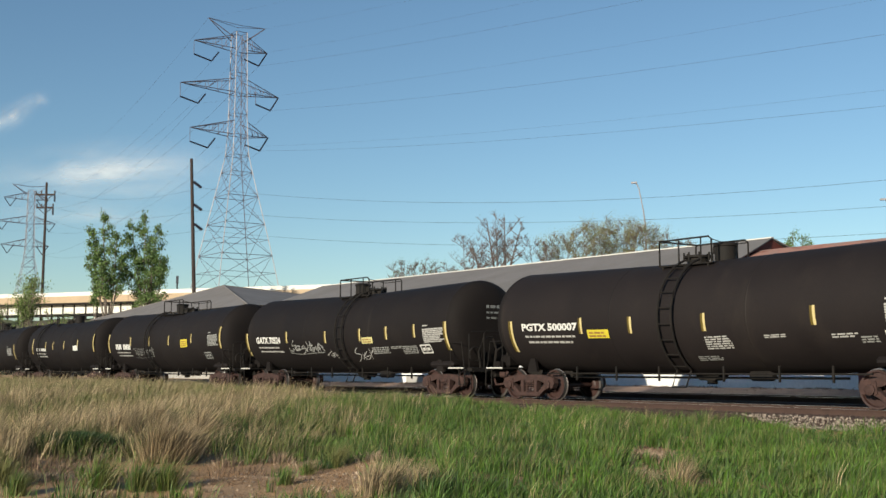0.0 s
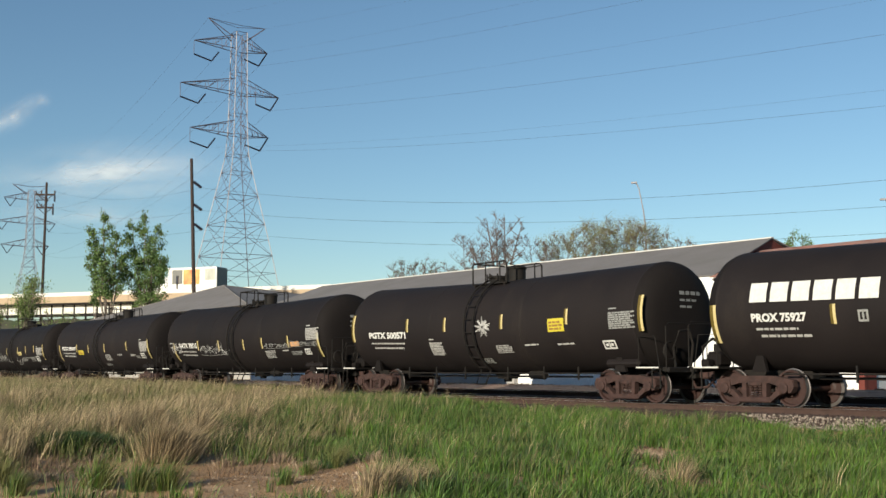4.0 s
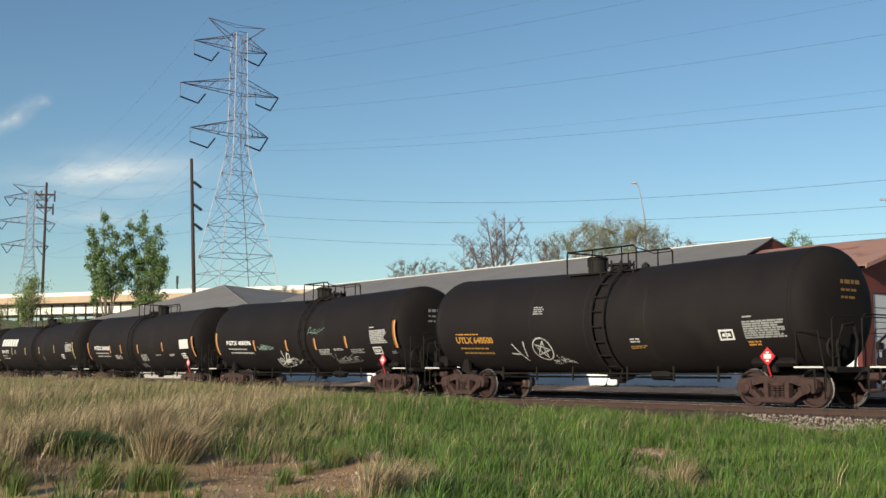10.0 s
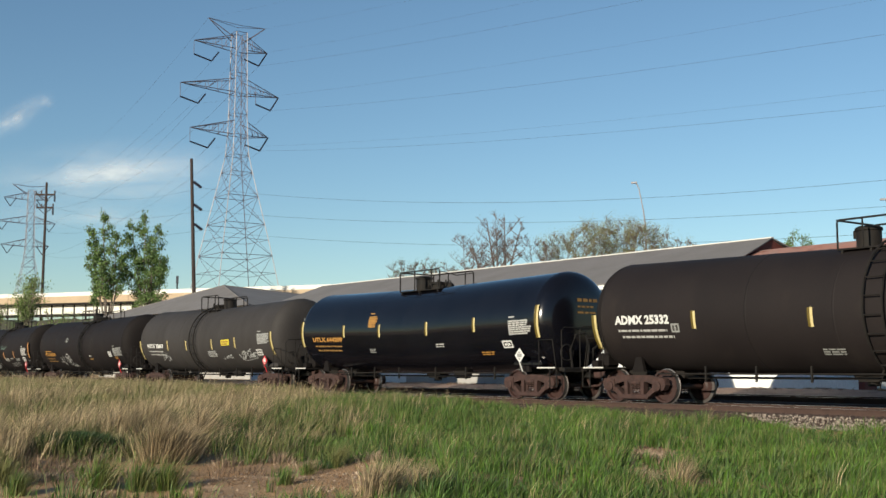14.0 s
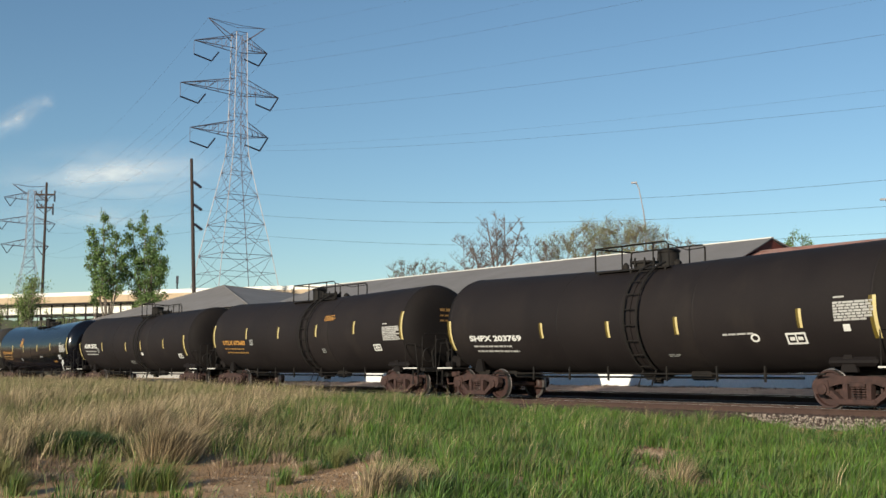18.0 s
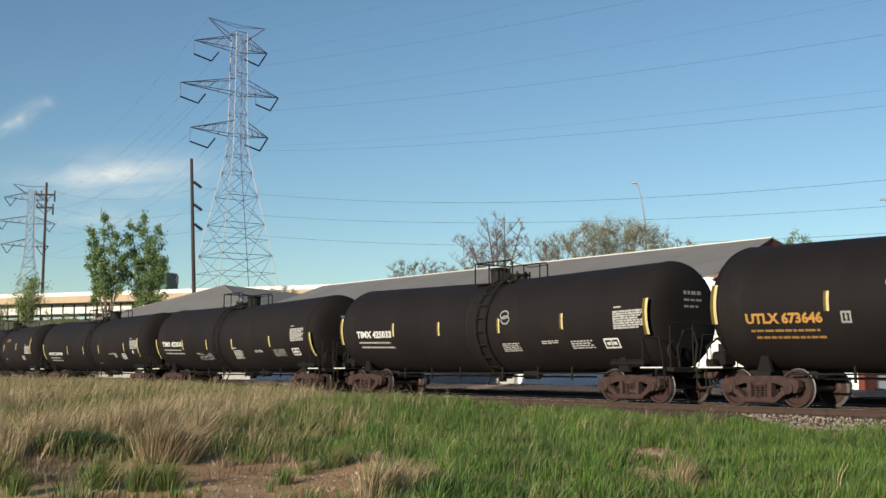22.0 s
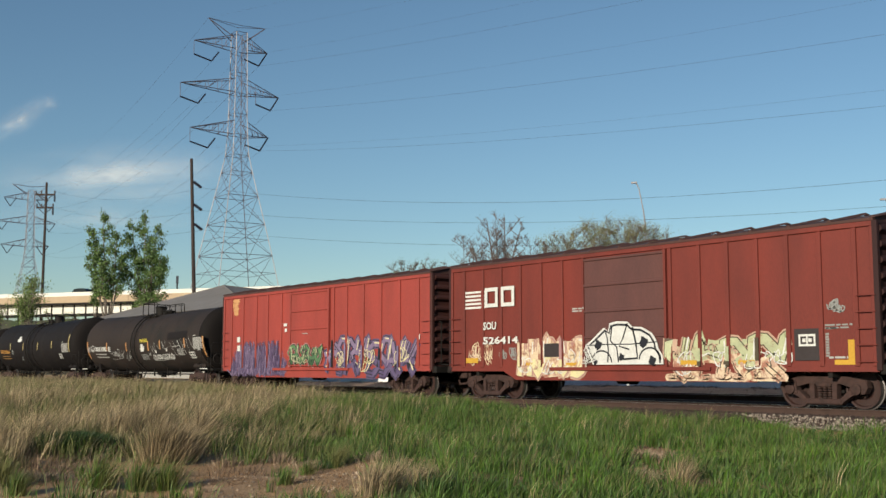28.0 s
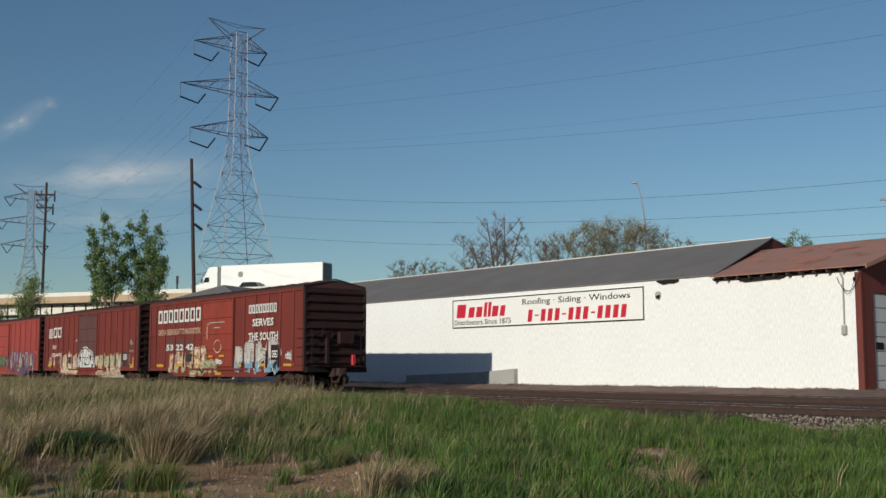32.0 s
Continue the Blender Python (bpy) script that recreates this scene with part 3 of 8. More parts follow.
for s, h in ((-38.1, 10.3), (-63.8, 7.0)):
    p = road_at(s, 0.9)
    street_lamp(pose(p.x, p.y, 10.0, 0, 0, 40), h)


p = road_at(22.7, 0.3)
marker = thing("marker_post", pose(p.x, p.y, p.z, 0, 0, 53), "short dark marker post on the highway parapet", "post")
part("post", Form().block(-0.08, 0.08, -0.06, 0.06, 0.8, 2.2, 0.02), IRON, marker)
part("cap", Form().block(-0.15, 0.15, -0.1, 0.1, 1.75, 2.75, 0.03), INSULATOR, marker, "dark flat marker plate")


# ---- trees ----
def leaf_material(name, a, b):
    return material(name, a, 0.6, second=b, scale=1.5, amount=0.8, bump=0.0, islands=0.4)


LEAF_GREEN = leaf_material("fresh_green_leaves", (0.115, 0.185, 0.045), (0.065, 0.11, 0.03))
LEAF_OLIVE = leaf_material("olive_spring_buds", (0.235, 0.23, 0.085), (0.165, 0.165, 0.06))
TWIG = material("pinkish_grey_twigs", (0.155, 0.12, 0.105), 0.9, second=(0.105, 0.08, 0.072), scale=4, bump=0.1)
LEAF_BRIGHT = leaf_material("yellow_green_young_leaves", (0.15, 0.205, 0.05), (0.09, 0.135, 0.035))
LEAF_DIM = leaf_material("dull_green_leaves", (0.12, 0.15, 0.045), (0.08, 0.11, 0.04))


def build_tree(m, height, spread, seed, label, leaf, leaves, leaf_size, trunk=0.25, levels=4, upright=0.5, stems=1, bare=False, first=0.25, leaf_spread=0.26):
    rng = random.Random(seed)
    t = thing("tree", m, label, "tree", "trees beside the railway")
    wood, ends = Form(), []
    def grow(p, d, length, r, level):
        q = p
        pts = [p]
        n = 3
        for i in range(n):
            d = (d + Vector((rng.uniform(-0.2, 0.2), rng.uniform(-0.2, 0.2), rng.uniform(-0.05, 0.15)))).normalized()
            q = q + d * length / n
            pts.append(q)
        wood.tube(pts, r, 6 if level < 2 else 4, False, r1=r * 0.55)
        if level >= levels:
            ends.append(q)
            ends.append(pts[2])
            return
        kids = rng.randint(3, 4) if level < 2 else rng.randint(2, 3)
        for k in range(kids):
            a = rng.uniform(0, 6.28)
            side = Vector((math.cos(a), math.sin(a), 0)) * spread
            nd = (d * upright + side * rng.uniform(0.3, 0.75) + Vector((0, 0, 0.28))).normalized()
            start = pts[rng.randint(1, 3)] if level else pts[rng.randint(2, 3)]
            grow(start, nd, length * rng.uniform(0.55, 0.8), r * 0.5, level + 1)
        grow(q, d, length * 0.7, r * 0.6, level + 1)
    for k in range(stems):
        a = rng.uniform(0, 6.28)
        lean = 0.0 if stems == 1 else 0.22
        grow(Vector((0.3 * math.cos(a) * (stems > 1), 0.3 * math.sin(a) * (stems > 1), -0.3)), Vector((lean * math.cos(a), lean * math.sin(a), 1)).normalized(), height * first * 1.3, trunk, 0)
    top = max(p[2] for p in wood.v)
    k = height / top
    wood.v = [(x * k, y * k, z * k) for x, y, z in wood.v]
    part("trunk", wood, TWIG if bare else BARK, t, "branching grey-brown limbs", solid=False)
    if leaves:
        f = Form()
        for i in range(leaves):
            e = rng.choice(ends) * k
            p = e + Vector([rng.gauss(0, leaf_spread), rng.gauss(0, leaf_spread), rng.gauss(0, leaf_spread)]) * (height / 9)
            s = leaf_size * rng.uniform(0.6, 1.3)
            rot = Euler((rng.uniform(0, 6.28), rng.uniform(0, 6.28), rng.uniform(0, 6.28))).to_matrix()
            f.add([p + rot @ Vector(c) * s for c in ((-0.5, 0, 0), (0, -0.32, 0.06), (0.5, 0, 0), (0, 0.32, 0.06))], [(0, 1, 2, 3)])
        part("crown", f, leaf, t, solid=False)
    return t


def limbed_tree(m, height, label, seed, leaders, start, reach, wood=None, leaf=None, leaves=0, leaf_size=0.2, thick=0.16, limbs=9, twigs=4, rise=0.9, cluster=0.22, taper=0.75, fine=2, fine_len=0.35):
    """A tree grown on leaders: (dx, dy, top) each, top as a share of the height. Limbs leave them from start upwards and reach out at most so far."""
    rng = random.Random(seed)
    t = thing("tree", m, label, "tree", "trees beside the railway")
    f, ends = Form(), []
    def bough(p, q, r, sides, bend, end=0.4):
        mid = p.lerp(q, 0.5) + Vector((rng.uniform(-1, 1), rng.uniform(-1, 1), rng.uniform(-0.3, 0.5))) * bend
        pts = [p, p.lerp(mid, 0.55), mid, mid.lerp(q, 0.55), q]
        f.tube(pts, r, sides, False, r1=max(r * end, 0.012))
        return pts
    fork = Vector((0, 0, height * start * 0.55))
    f.tube([(0, 0, -0.3), (rng.uniform(-0.1, 0.1), 0, fork.z * 0.5), tuple(fork)], thick * 1.35, 7, False, r1=thick)
    for dx, dy, top in leaders:
        tip = Vector((dx, dy, height * top))
        line = bough(fork, tip, thick * 0.8, 6, 0.25, 0.14)
        run = tip.z - height * start
        for k in range(limbs):
            q = (k + rng.random()) / limbs
            z = height * start + run * q * 0.96
            w = (z - fork.z) / (tip.z - fork.z)
            base = fork.lerp(tip, w) if w > 0 else fork
            a = rng.uniform(0, 6.28)
            out = reach * (1 - taper * q ** 1.5) * (0.4 + 0.6 * min(1, q * 2.8)) * rng.uniform(0.5, 1.1)
            end = base + Vector((math.cos(a) * out, math.sin(a) * out, out * rise * rng.uniform(0.5, 1.2)))
            end.z = min(end.z, height * 1.0)
            pts = bough(base, end, max(thick * 0.34 * (1 - 0.6 * q), 0.02), 5, out * 0.12, 0.2)
            for j in range(twigs):
                s0 = pts[rng.randint(1, 4)]
                b = rng.uniform(0, 6.28)
                l = out * rng.uniform(0.25, 0.6)
                e2 = s0 + Vector((math.cos(b) * l * 0.7, math.sin(b) * l * 0.7, l * rise * rng.uniform(0.3, 1.1)))
                sub = bough(s0, e2, 0.02, 4, l * 0.1)
                ends += [(e2, l), (sub[2], l)]
                for i in range(fine):
                    c = rng.uniform(0, 6.28)
                    e3 = sub[i % 4 + 1] + Vector((math.cos(c) * l * fine_len, math.sin(c) * l * fine_len, l * fine_len * rng.uniform(0.4, 1.5)))
                    f.tube([sub[i % 4 + 1], e3], 0.013, 3, False, r1=0.006)
                    ends.append((e3, l))
            ends.append((end, out * 0.5))
        ends.append((tip, 0.5))
    part("trunk", f, wood or BARK, t, "branching limbs", solid=False)
    if leaves:
        g = Form()
        bunches = [e for e in ends if rng.random() < 0.66]
        for i in range(leaves):
            e, l = rng.choice(bunches)
            p = e + Vector((rng.gauss(0, cluster), rng.gauss(0, cluster), rng.gauss(0, cluster * 1.1)))
            k = leaf_size * rng.uniform(0.6, 1.3)
            rot = Euler((rng.uniform(0, 6.28), rng.uniform(0, 6.28), rng.uniform(0, 6.28))).to_matrix()
            g.add([p + rot @ Vector(c) * k for c in ((-0.5, 0, 0), (0, -0.32, 0.06), (0.5, 0, 0), (0, 0.32, 0.06))], [(0, 1, 2, 3)])
        part("crown", g, leaf, t, solid=False)
    return t


# across and along the view from the camera
ACROSS = Vector((0.596, 0.803, 0))


def beside(u, v=0.0):
    """A leader's foot offset: u across the view, v along it."""
    return (ACROSS.x * u - ACROSS.y * v, ACROSS.y * u + ACROSS.x * v)


GREEN_TREE = "leafy green spring tree behind the grey roof"
limbed_tree(pose(-117.5, 43.0, 0), 18.0, GREEN_TREE, 3, [(*beside(-0.9), 0.99), (*beside(-2.6, 0.4), 0.90), (*beside(0.8, -0.5), 0.87), (*beside(1.3, 0.5), 0.74), (*beside(-1.1, -0.6), 0.74)], 0.45, 1.85, None, LEAF_GREEN, 9800, 0.20, 0.15, 13, 4, 1.0, 0.20, 0.9)
limbed_tree(pose(-117.0, 47.0, 0), 18.0, GREEN_TREE, 8, [(*beside(-0.4), 1.0), (*beside(-2.1, 0.4), 0.95), (*beside(1.0, 0.3), 0.92), (*beside(2.2, -0.4), 0.72), (*beside(-1.4, -0.5), 0.76), (*beside(0.8, -0.8), 0.78)], 0.405, 2.4, None, LEAF_GREEN, 14000, 0.20, 0.15, 15, 4, 0.85, 0.21, 0.88)
limbed_tree(pose(-118.4, 41.9, 0), 13.6, "slim leafy sapling beside a green tree", 5, [(*beside(-0.8), 1.0), (*beside(0.0), 0.8)], 0.55, 0.8, None, LEAF_GREEN, 1300, 0.22, 0.07, 8, 3, 1.0, 0.17)
SMALL_TREE = "small leafy tree before the highway"
build_tree(pose(-113.7, 33.4, 0), 10.0, 0.42, 12, SMALL_TREE, LEAF_BRIGHT, 4200, 0.17, 0.12, 4, 1.1, 1)
build_tree(pose(-112.6, 36.2, 0), 6.9, 0.55, 14, SMALL_TREE, LEAF_BRIGHT, 1500, 0.17, 0.10, 4, 0.8, 2)
build_tree(pose(-114.9, 30.0, 0), 7.8, 0.5, 13, SMALL_TREE, LEAF_BRIGHT, 1700, 0.17, 0.10, 4, 0.9, 2)
build_tree(pose(-113.9, 44.2, 0), 8.2, 0.7, 15, "leafy bush at the foot of the green trees", LEAF_BRIGHT, 2000, 0.18, 0.12, 4, 0.8, 2)


# ---- rolling stock ----
SPEED = 10.684


def arc(theta_z, r):
    """Tank surface: arc length v above the tank's mid-height, near side."""
    return -r * math.cos(theta_z / r), r * math.sin(theta_z / r)


def shape_strip(f, pts, width, place):
    """A flat painted stroke along pts (u, v)."""
    n = len(pts)
    vs = []
    for i, (u, v) in enumerate(pts):
        du, dv = pts[min(i + 1, n - 1)][0] - pts[max(i - 1, 0)][0], pts[min(i + 1, n - 1)][1] - pts[max(i - 1, 0)][1]
        l = math.hypot(du, dv) or 1
        nx, ny = -dv / l * width / 2, du / l * width / 2
        vs += [place(u + nx, v + ny), place(u - nx, v - ny)]
    f.add(vs, [(2 * i, 2 * i + 1, 2 * i + 3, 2 * i + 2) for i in range(n - 1)])


def patch(f, u0, u1, v0, v1, place, n=4):
    vs = []
    for i in range(n + 1):
        v = v0 + (v1 - v0) * i / n
        vs += [place(u0, v), place(u1, v)]
    f.add(vs, [(2 * i, 2 * i + 1, 2 * i + 3, 2 * i + 2) for i in range(n)])


FONT_CACHE = {}


def lettering(body, size, width, place, bold=0.02):
    """Letters of the built-in font laid on a surface; width is the length that they fill."""
    if body not in FONT_CACHE:
        cu = bpy.data.curves.new("letters", "FONT")
        cu.body, cu.resolution_u, cu.offset = body, 2, bold
        ob = bpy.data.objects.new("letters", cu)
        me = ob.to_mesh()
        vs = [tuple(v.co) for v in me.vertices]
        fs = [tuple(p.vertices) for p in me.polygons]
        ob.to_mesh_clear()
        bpy.data.objects.remove(ob)
        FONT_CACHE[body] = vs, fs
    vs, fs = FONT_CACHE[body]
    x0, x1 = min(v[0] for v in vs), max(v[0] for v in vs)
    y0, y1 = min(v[1] for v in vs), max(v[1] for v in vs)
    k, h = width / (x1 - x0), size / (y1 - y0)
    return Form().add([place((x - x0) * k, (y - y0) * h) for x, y, _ in vs], fs)


def wheel_mesh():
    prof = [(-0.03, 0.10), (-0.03, 0.2), (0.015, 0.24), (0.02, 0.38), (-0.05, 0.40), (-0.055, 0.447), (0.06, 0.457), (0.065, 0.485), (0.085, 0.485), (0.09, 0.40), (0.05, 0.37), (0.05, 0.22), (0.09, 0.17), (0.09, 0.10)]
    f = Form()
    turn = Matrix(((0, 1, 0, 0), (1, 0, 0, 0), (0, 0, 1, 0), (0, 0, 0, 1)))
    for s in (-1, 1):
        f.lathe([(x * (1 if s < 0 else -1) + s * 0.76, r) for x, r in prof], 28, turn, True)
        f.lathe([(s * 1.06, 0.085), (s * 0.6, 0.085)], 10, turn)
        for k in range(3):
            a = k * 2.094
            f.tube([(0.05 * math.cos(a), s * 1.075, 0.05 * math.sin(a)), (0.05 * math.cos(a), s * 1.06, 0.05 * math.sin(a))], 0.02, 6)
    f.lathe([(-0.75, 0.085), (0.75, 0.085)], 10, turn)
    me = f.mesh("wheelset", WHEEL_STEEL, True)
    me.materials.append(TREAD_STEEL)
    for p in me.polygons:
        if 0.435 < math.hypot(p.center.x, p.center.z) < 0.475:
            p.material_index = 1
    return me


def side_frame_mesh():
    """Cast truck side frame with two windows and journal boxes at both ends."""
    f = Form()
    y0, y1 = -1.06, -0.90
    f.prism([(-1.17, 0.50), (-1.14, 0.66), (-0.55, 0.76), (0.55, 0.76), (1.14, 0.66), (1.17, 0.50), (0.66, 0.52), (0.45, 0.58), (-0.45, 0.58), (-0.66, 0.52)], y0, y1)
    for e in (-1, 1):
        f.prism([(e * 0.44, 0.10), (e * 0.72, 0.29), (e * 0.86, 0.35), (e * 0.86, 0.47), (e * 0.66, 0.42), (e * 0.44, 0.23)], y0 - 0.008, y1)
        f.prism([(e * 0.24, 0.62), (e * 0.37, 0.62), (e * 0.35, 0.14), (e * 0.24, 0.14)], y0 - 0.004, y1 + 0.01)
        f.prism([(e * 0.70, 0.36), (e * 0.74, 0.66), (e * 1.12, 0.66), (e * 1.18, 0.50), (e * 1.10, 0.36), (e * 1.02, 0.34), (e * 0.98, 0.44), (e * 0.80, 0.44), (e * 0.76, 0.34)], y0 - 0.03, y1)
        f.lathe([(-0.02, 0.13), (0.03, 0.13), (0.05, 0.08)], 14, Matrix.Translation((e * 0.889, -1.10, 0.457)) @ Matrix(((0, 1, 0, 0), (-1, 0, 0, 0), (0, 0, 1, 0), (0, 0, 0, 1))))
    f.block(-0.5, 0.5, -1.09, -0.88, 0.10, 0.24, 0.03)
    return f.mesh("side_frame", RUST_TRUCK)


def springs_mesh():
    f = Form()
    for x in (-0.14, 0.0, 0.14):
        for k in range(5):
            f.tube([(x, -0.99, 0.25 + k * 0.055), (x, -0.99, 0.28 + k * 0.055)], 0.058, 8)
    return f.mesh("spring_nest", RUST_TRUCK)


def bolster_mesh():
    f = Form().block(-0.2, 0.2, -1.08, 1.08, 0.5, 0.64, 0.03).block(-0.22, 0.22, -0.8, 0.8, 0.44, 0.72, 0.03)
    return f.mesh("bolster", RUST_TRUCK)


def brake_mesh():
    return Form().block(-0.05, 0.05, -0.85, 0.85, 0.36, 0.44, 0.01).mesh("brake_beam", IRON)


def coupler_mesh():
    f = Form()
    f.block(-0.62, 0.1, -0.09, 0.09, 0.72, 0.92, 0.02).block(-0.3, 0.05, -0.19, 0.19, 0.66, 0.98, 0.04)
    f.tube([(0.4, -0.3, 0.7), (0.1, -0.32, 0.45), (-0.3, -0.3, 0.42), (-0.5, -0.2, 0.6)], 0.035, 6)
    return f.mesh("coupler", RUST_TRUCK)


SHARED = {}


def shared(name, make):
    if name not in SHARED:
        SHARED[name] = make()
    return SHARED[name]


TRAIN, WHEELSETS = [], []


def add_trucks(car, half):
    for e in (-1, 1):
        truck = part("truck", shared("bolster", bolster_mesh), None, car, "rust-brown cast steel truck", m=pose(e * half, 0, 0))
        for side in (-1, 1):
            part("side_frame", shared("side_frame", side_frame_mesh), None, truck, m=pose(0, 0, 0, 0, 0, 0 if side < 0 else 180))
            tagged(part("spring_nest", shared("springs", springs_mesh), None, truck, m=pose(0, 0, 0, 0, 0, 0 if side < 0 else 180)), kind="stuff")
        for x in (-0.36, 0.36):
            part("brake_beam", shared("brake", brake_mesh), None, truck, m=pose(x, 0, 0))
        for x in (-0.889, 0.889):
            w = part("wheelset", shared("wheelset", wheel_mesh), None, truck, "brown steel wheels on an axle", m=pose(x, 0, 0.457))
            WHEELSETS.append((w, x, car, e * half))


def squiggle(rng, u, v, w, h, n):
    """A loose hand-drawn stroke through a few wandering knots."""
    k = 8
    turn, swing = rng.uniform(0, 6.28), rng.uniform(1.3, 2.1)
    knots = [(u + w * (0.15 + 0.7 * i / (k - 1) + rng.uniform(0.25, 0.5) * math.cos(turn + swing * i)), v + h * (0.5 + rng.uniform(0.3, 0.55) * math.sin(turn + swing * i))) for i in range(k)]
    pts = []
    for i in range(k - 1):
        p0, p1, p2, p3 = knots[max(i - 1, 0)], knots[i], knots[i + 1], knots[min(i + 2, k - 1)]
        for q in np.linspace(0, 1, max(3, n // (k - 1)), endpoint=False):
            pts.append(tuple(0.5 * (2 * b + (c - a) * q + (2 * a - 5 * b + 4 * c - d) * q * q + (3 * b - a - 3 * c + d) * q ** 3) for a, b, c, d in zip(p0, p1, p2, p3)))
    return pts + [knots[-1]]


def tag_letter(rng, a, b, lo, hi):
    """The strokes of one hand-sprayed sign between a and b."""
    m, mid = (a + b) / 2 + (b - a) * rng.uniform(-0.15, 0.15), (lo + hi) / 2 + (hi - lo) * rng.uniform(-0.15, 0.15)
    top, low = hi - (hi - lo) * rng.uniform(0, 0.35), lo + (hi - lo) * rng.uniform(0, 0.2)
    return [[[(a, low), (a, top)], [(a, top), (b, mid), (m, mid), (b, low)]],
            [[(b, top), (a, mid), (m, low), (b, mid), (m, mid)]],
            [[(a, top), (m, low), (b, top)], [(m, mid), (b, low)]],
            [[(a, low), (m, top), (b, low)], [(a, mid), (b, mid)]],
            [[(b, top), (m, top), (a, mid), (b, mid), (m, low), (a, low)]],
            [[(a, top), (b, top), (a, low), (b, low)], [(a, mid), (b, mid)]],
            [[(a, low), (b + (b - a) * 0.5, top)], [(m, low), (m, top)]]][rng.randint(0, 6)]


def flowing(pts, n=5):
    """A smooth line through pts."""
    k, out = len(pts), []
    for i in range(k - 1):
        p0, p1, p2, p3 = pts[max(i - 1, 0)], pts[i], pts[i + 1], pts[min(i + 2, k - 1)]
        for q in np.linspace(0, 1, n, endpoint=False):
            out.append(tuple(0.5 * (2 * b + (c - a) * q + (2 * a - 5 * b + 4 * c - d) * q * q + (3 * b - a - 3 * c + d) * q ** 3) for a, b, c, d in zip(p0, p1, p2, p3)))
    return out + [pts[-1]]


def bar_rows(f, rng, u0, w, v0, h, place, pitch=0.065, fill=0.6, gap=0.035):
    """Rows of small unreadable print as plain bars."""
    rows = max(1, round(h / pitch))
    for r in range(rows):
        u, end = u0, u0 + w * rng.choice((1, 1, 0.95, 0.85))
        while u < end - 0.03:
            l = min(rng.uniform(0.07, 0.28), end - u)
            patch(f, u, u + l, v0 + h * r / rows, v0 + h * (r + fill) / rows, place, 1)
            u += l + gap


def painted(kind, u, v, w, h, mat, car, place, rng):
    """One painted mark at (u, v) of a car's side, w wide and h high."""
    f = Form()
    name = {"panel": "painted_panel", "table": "stencil_table", "frame": "stencil_box", "diamond": "hazard_placard", "ring": "painted_ring", "logo": "painted_emblem"}[kind]
    if kind == "panel":
        patch(f, u, u + w, v, v + h, place)
        if mat in (PLACARD_YELLOW, PLACARD_PALE):
            ob = part(name, f, mat, car, "yellow placard", solid=False)
            g = Form()
            bar_rows(g, rng, u + w * 0.08, w * 0.82, v + h * 0.14, h * 0.75, lambda a, b: place(a, b, 0.014), 0.11)
            tagged(part("placard_print", g, SMALL_GOLD, ob, solid=False), kind="stuff")
            return
    elif kind == "table":
        mat = SMALL_PRINT if mat is WHITE_PAINT else mat
        if h > 0.4:
            bar_rows(f, rng, u, w, v, h, place, 0.062, 0.76, 0.02)
            patch(f, u + 0.02, u + 0.3, v + h + 0.07, v + h + 0.11, place, 1)
        else:
            bar_rows(f, rng, u, w, v, h, place)
    elif kind == "frame":
        b = 0.05
        for q in ((u, u + w, v, v + b), (u, u + w, v + h - b, v + h), (u, u + b, v + b, v + h - b), (u + w - b, u + w, v + b, v + h - b), (u + w / 2 - 0.02, u + w / 2 + 0.02, v + b, v + h - b), (u + 0.1, u + w * 0.42, v + h * 0.35, v + h * 0.65), (u + w * 0.58, u + w - 0.1, v + h * 0.35, v + h * 0.65)):
            patch(f, *q, place, 1)
    elif kind == "diamond":
        heart = Vector(place(u, v, 0.14))
        out = math.copysign(1, heart.y)
        along = 1 if place(u + 0.1, v)[0] > place(u, v)[0] else -1
        heart.y += out * 0.07
        def upright(a, b, off=0.0):
            return heart.x + along * (a - u), heart.y + out * off, heart.z + b - v
        ob = Form().add([upright(u - w / 2, v), upright(u, v - h / 2), upright(u + w / 2, v), upright(u, v + h / 2)], [(0, 1, 2, 3)])
        ob.tube([upright(u, v - h / 2, -0.01), upright(u, v - h / 2 - 0.25, -0.12)], 0.025, 5)
        base = part(name, ob, mat, car, "diamond hazard placard in its holder", solid=False)
        inner = Form()
        patch(inner, u - w * 0.24, u + w * 0.24, v - h * 0.12, v + h * 0.12, lambda a, b, off=0.0: upright(a, b, 0.006), 1)
        patch(inner, u - w * 0.1, u + w * 0.1, v + h * 0.16, v + h * 0.26, lambda a, b, off=0.0: upright(a, b, 0.006), 1)
        patch(inner, u - w * 0.1, u + w * 0.1, v - h * 0.28, v - h * 0.18, lambda a, b, off=0.0: upright(a, b, 0.006), 1)
        part("placard_symbol", inner, WHITE_PAINT if mat is RED_PAINT else GREY_PAINT, base, solid=False)
        return
    elif kind == "ring":
        shape_strip(f, [(u + w * math.cos(a), v + h * math.sin(a)) for a in np.linspace(0, 6.28, 20)], 0.05, place)
    elif kind == "logo":
        for k in range(6):
            patch(f, u + w * k / 6, u + w * (k + 0.82) / 6, v, v + h, place, 2)
    ob = part(name, f, mat, car, solid=False)
    if kind in ("table", "logo", "frame"):
        tagged(ob, kind="stuff")


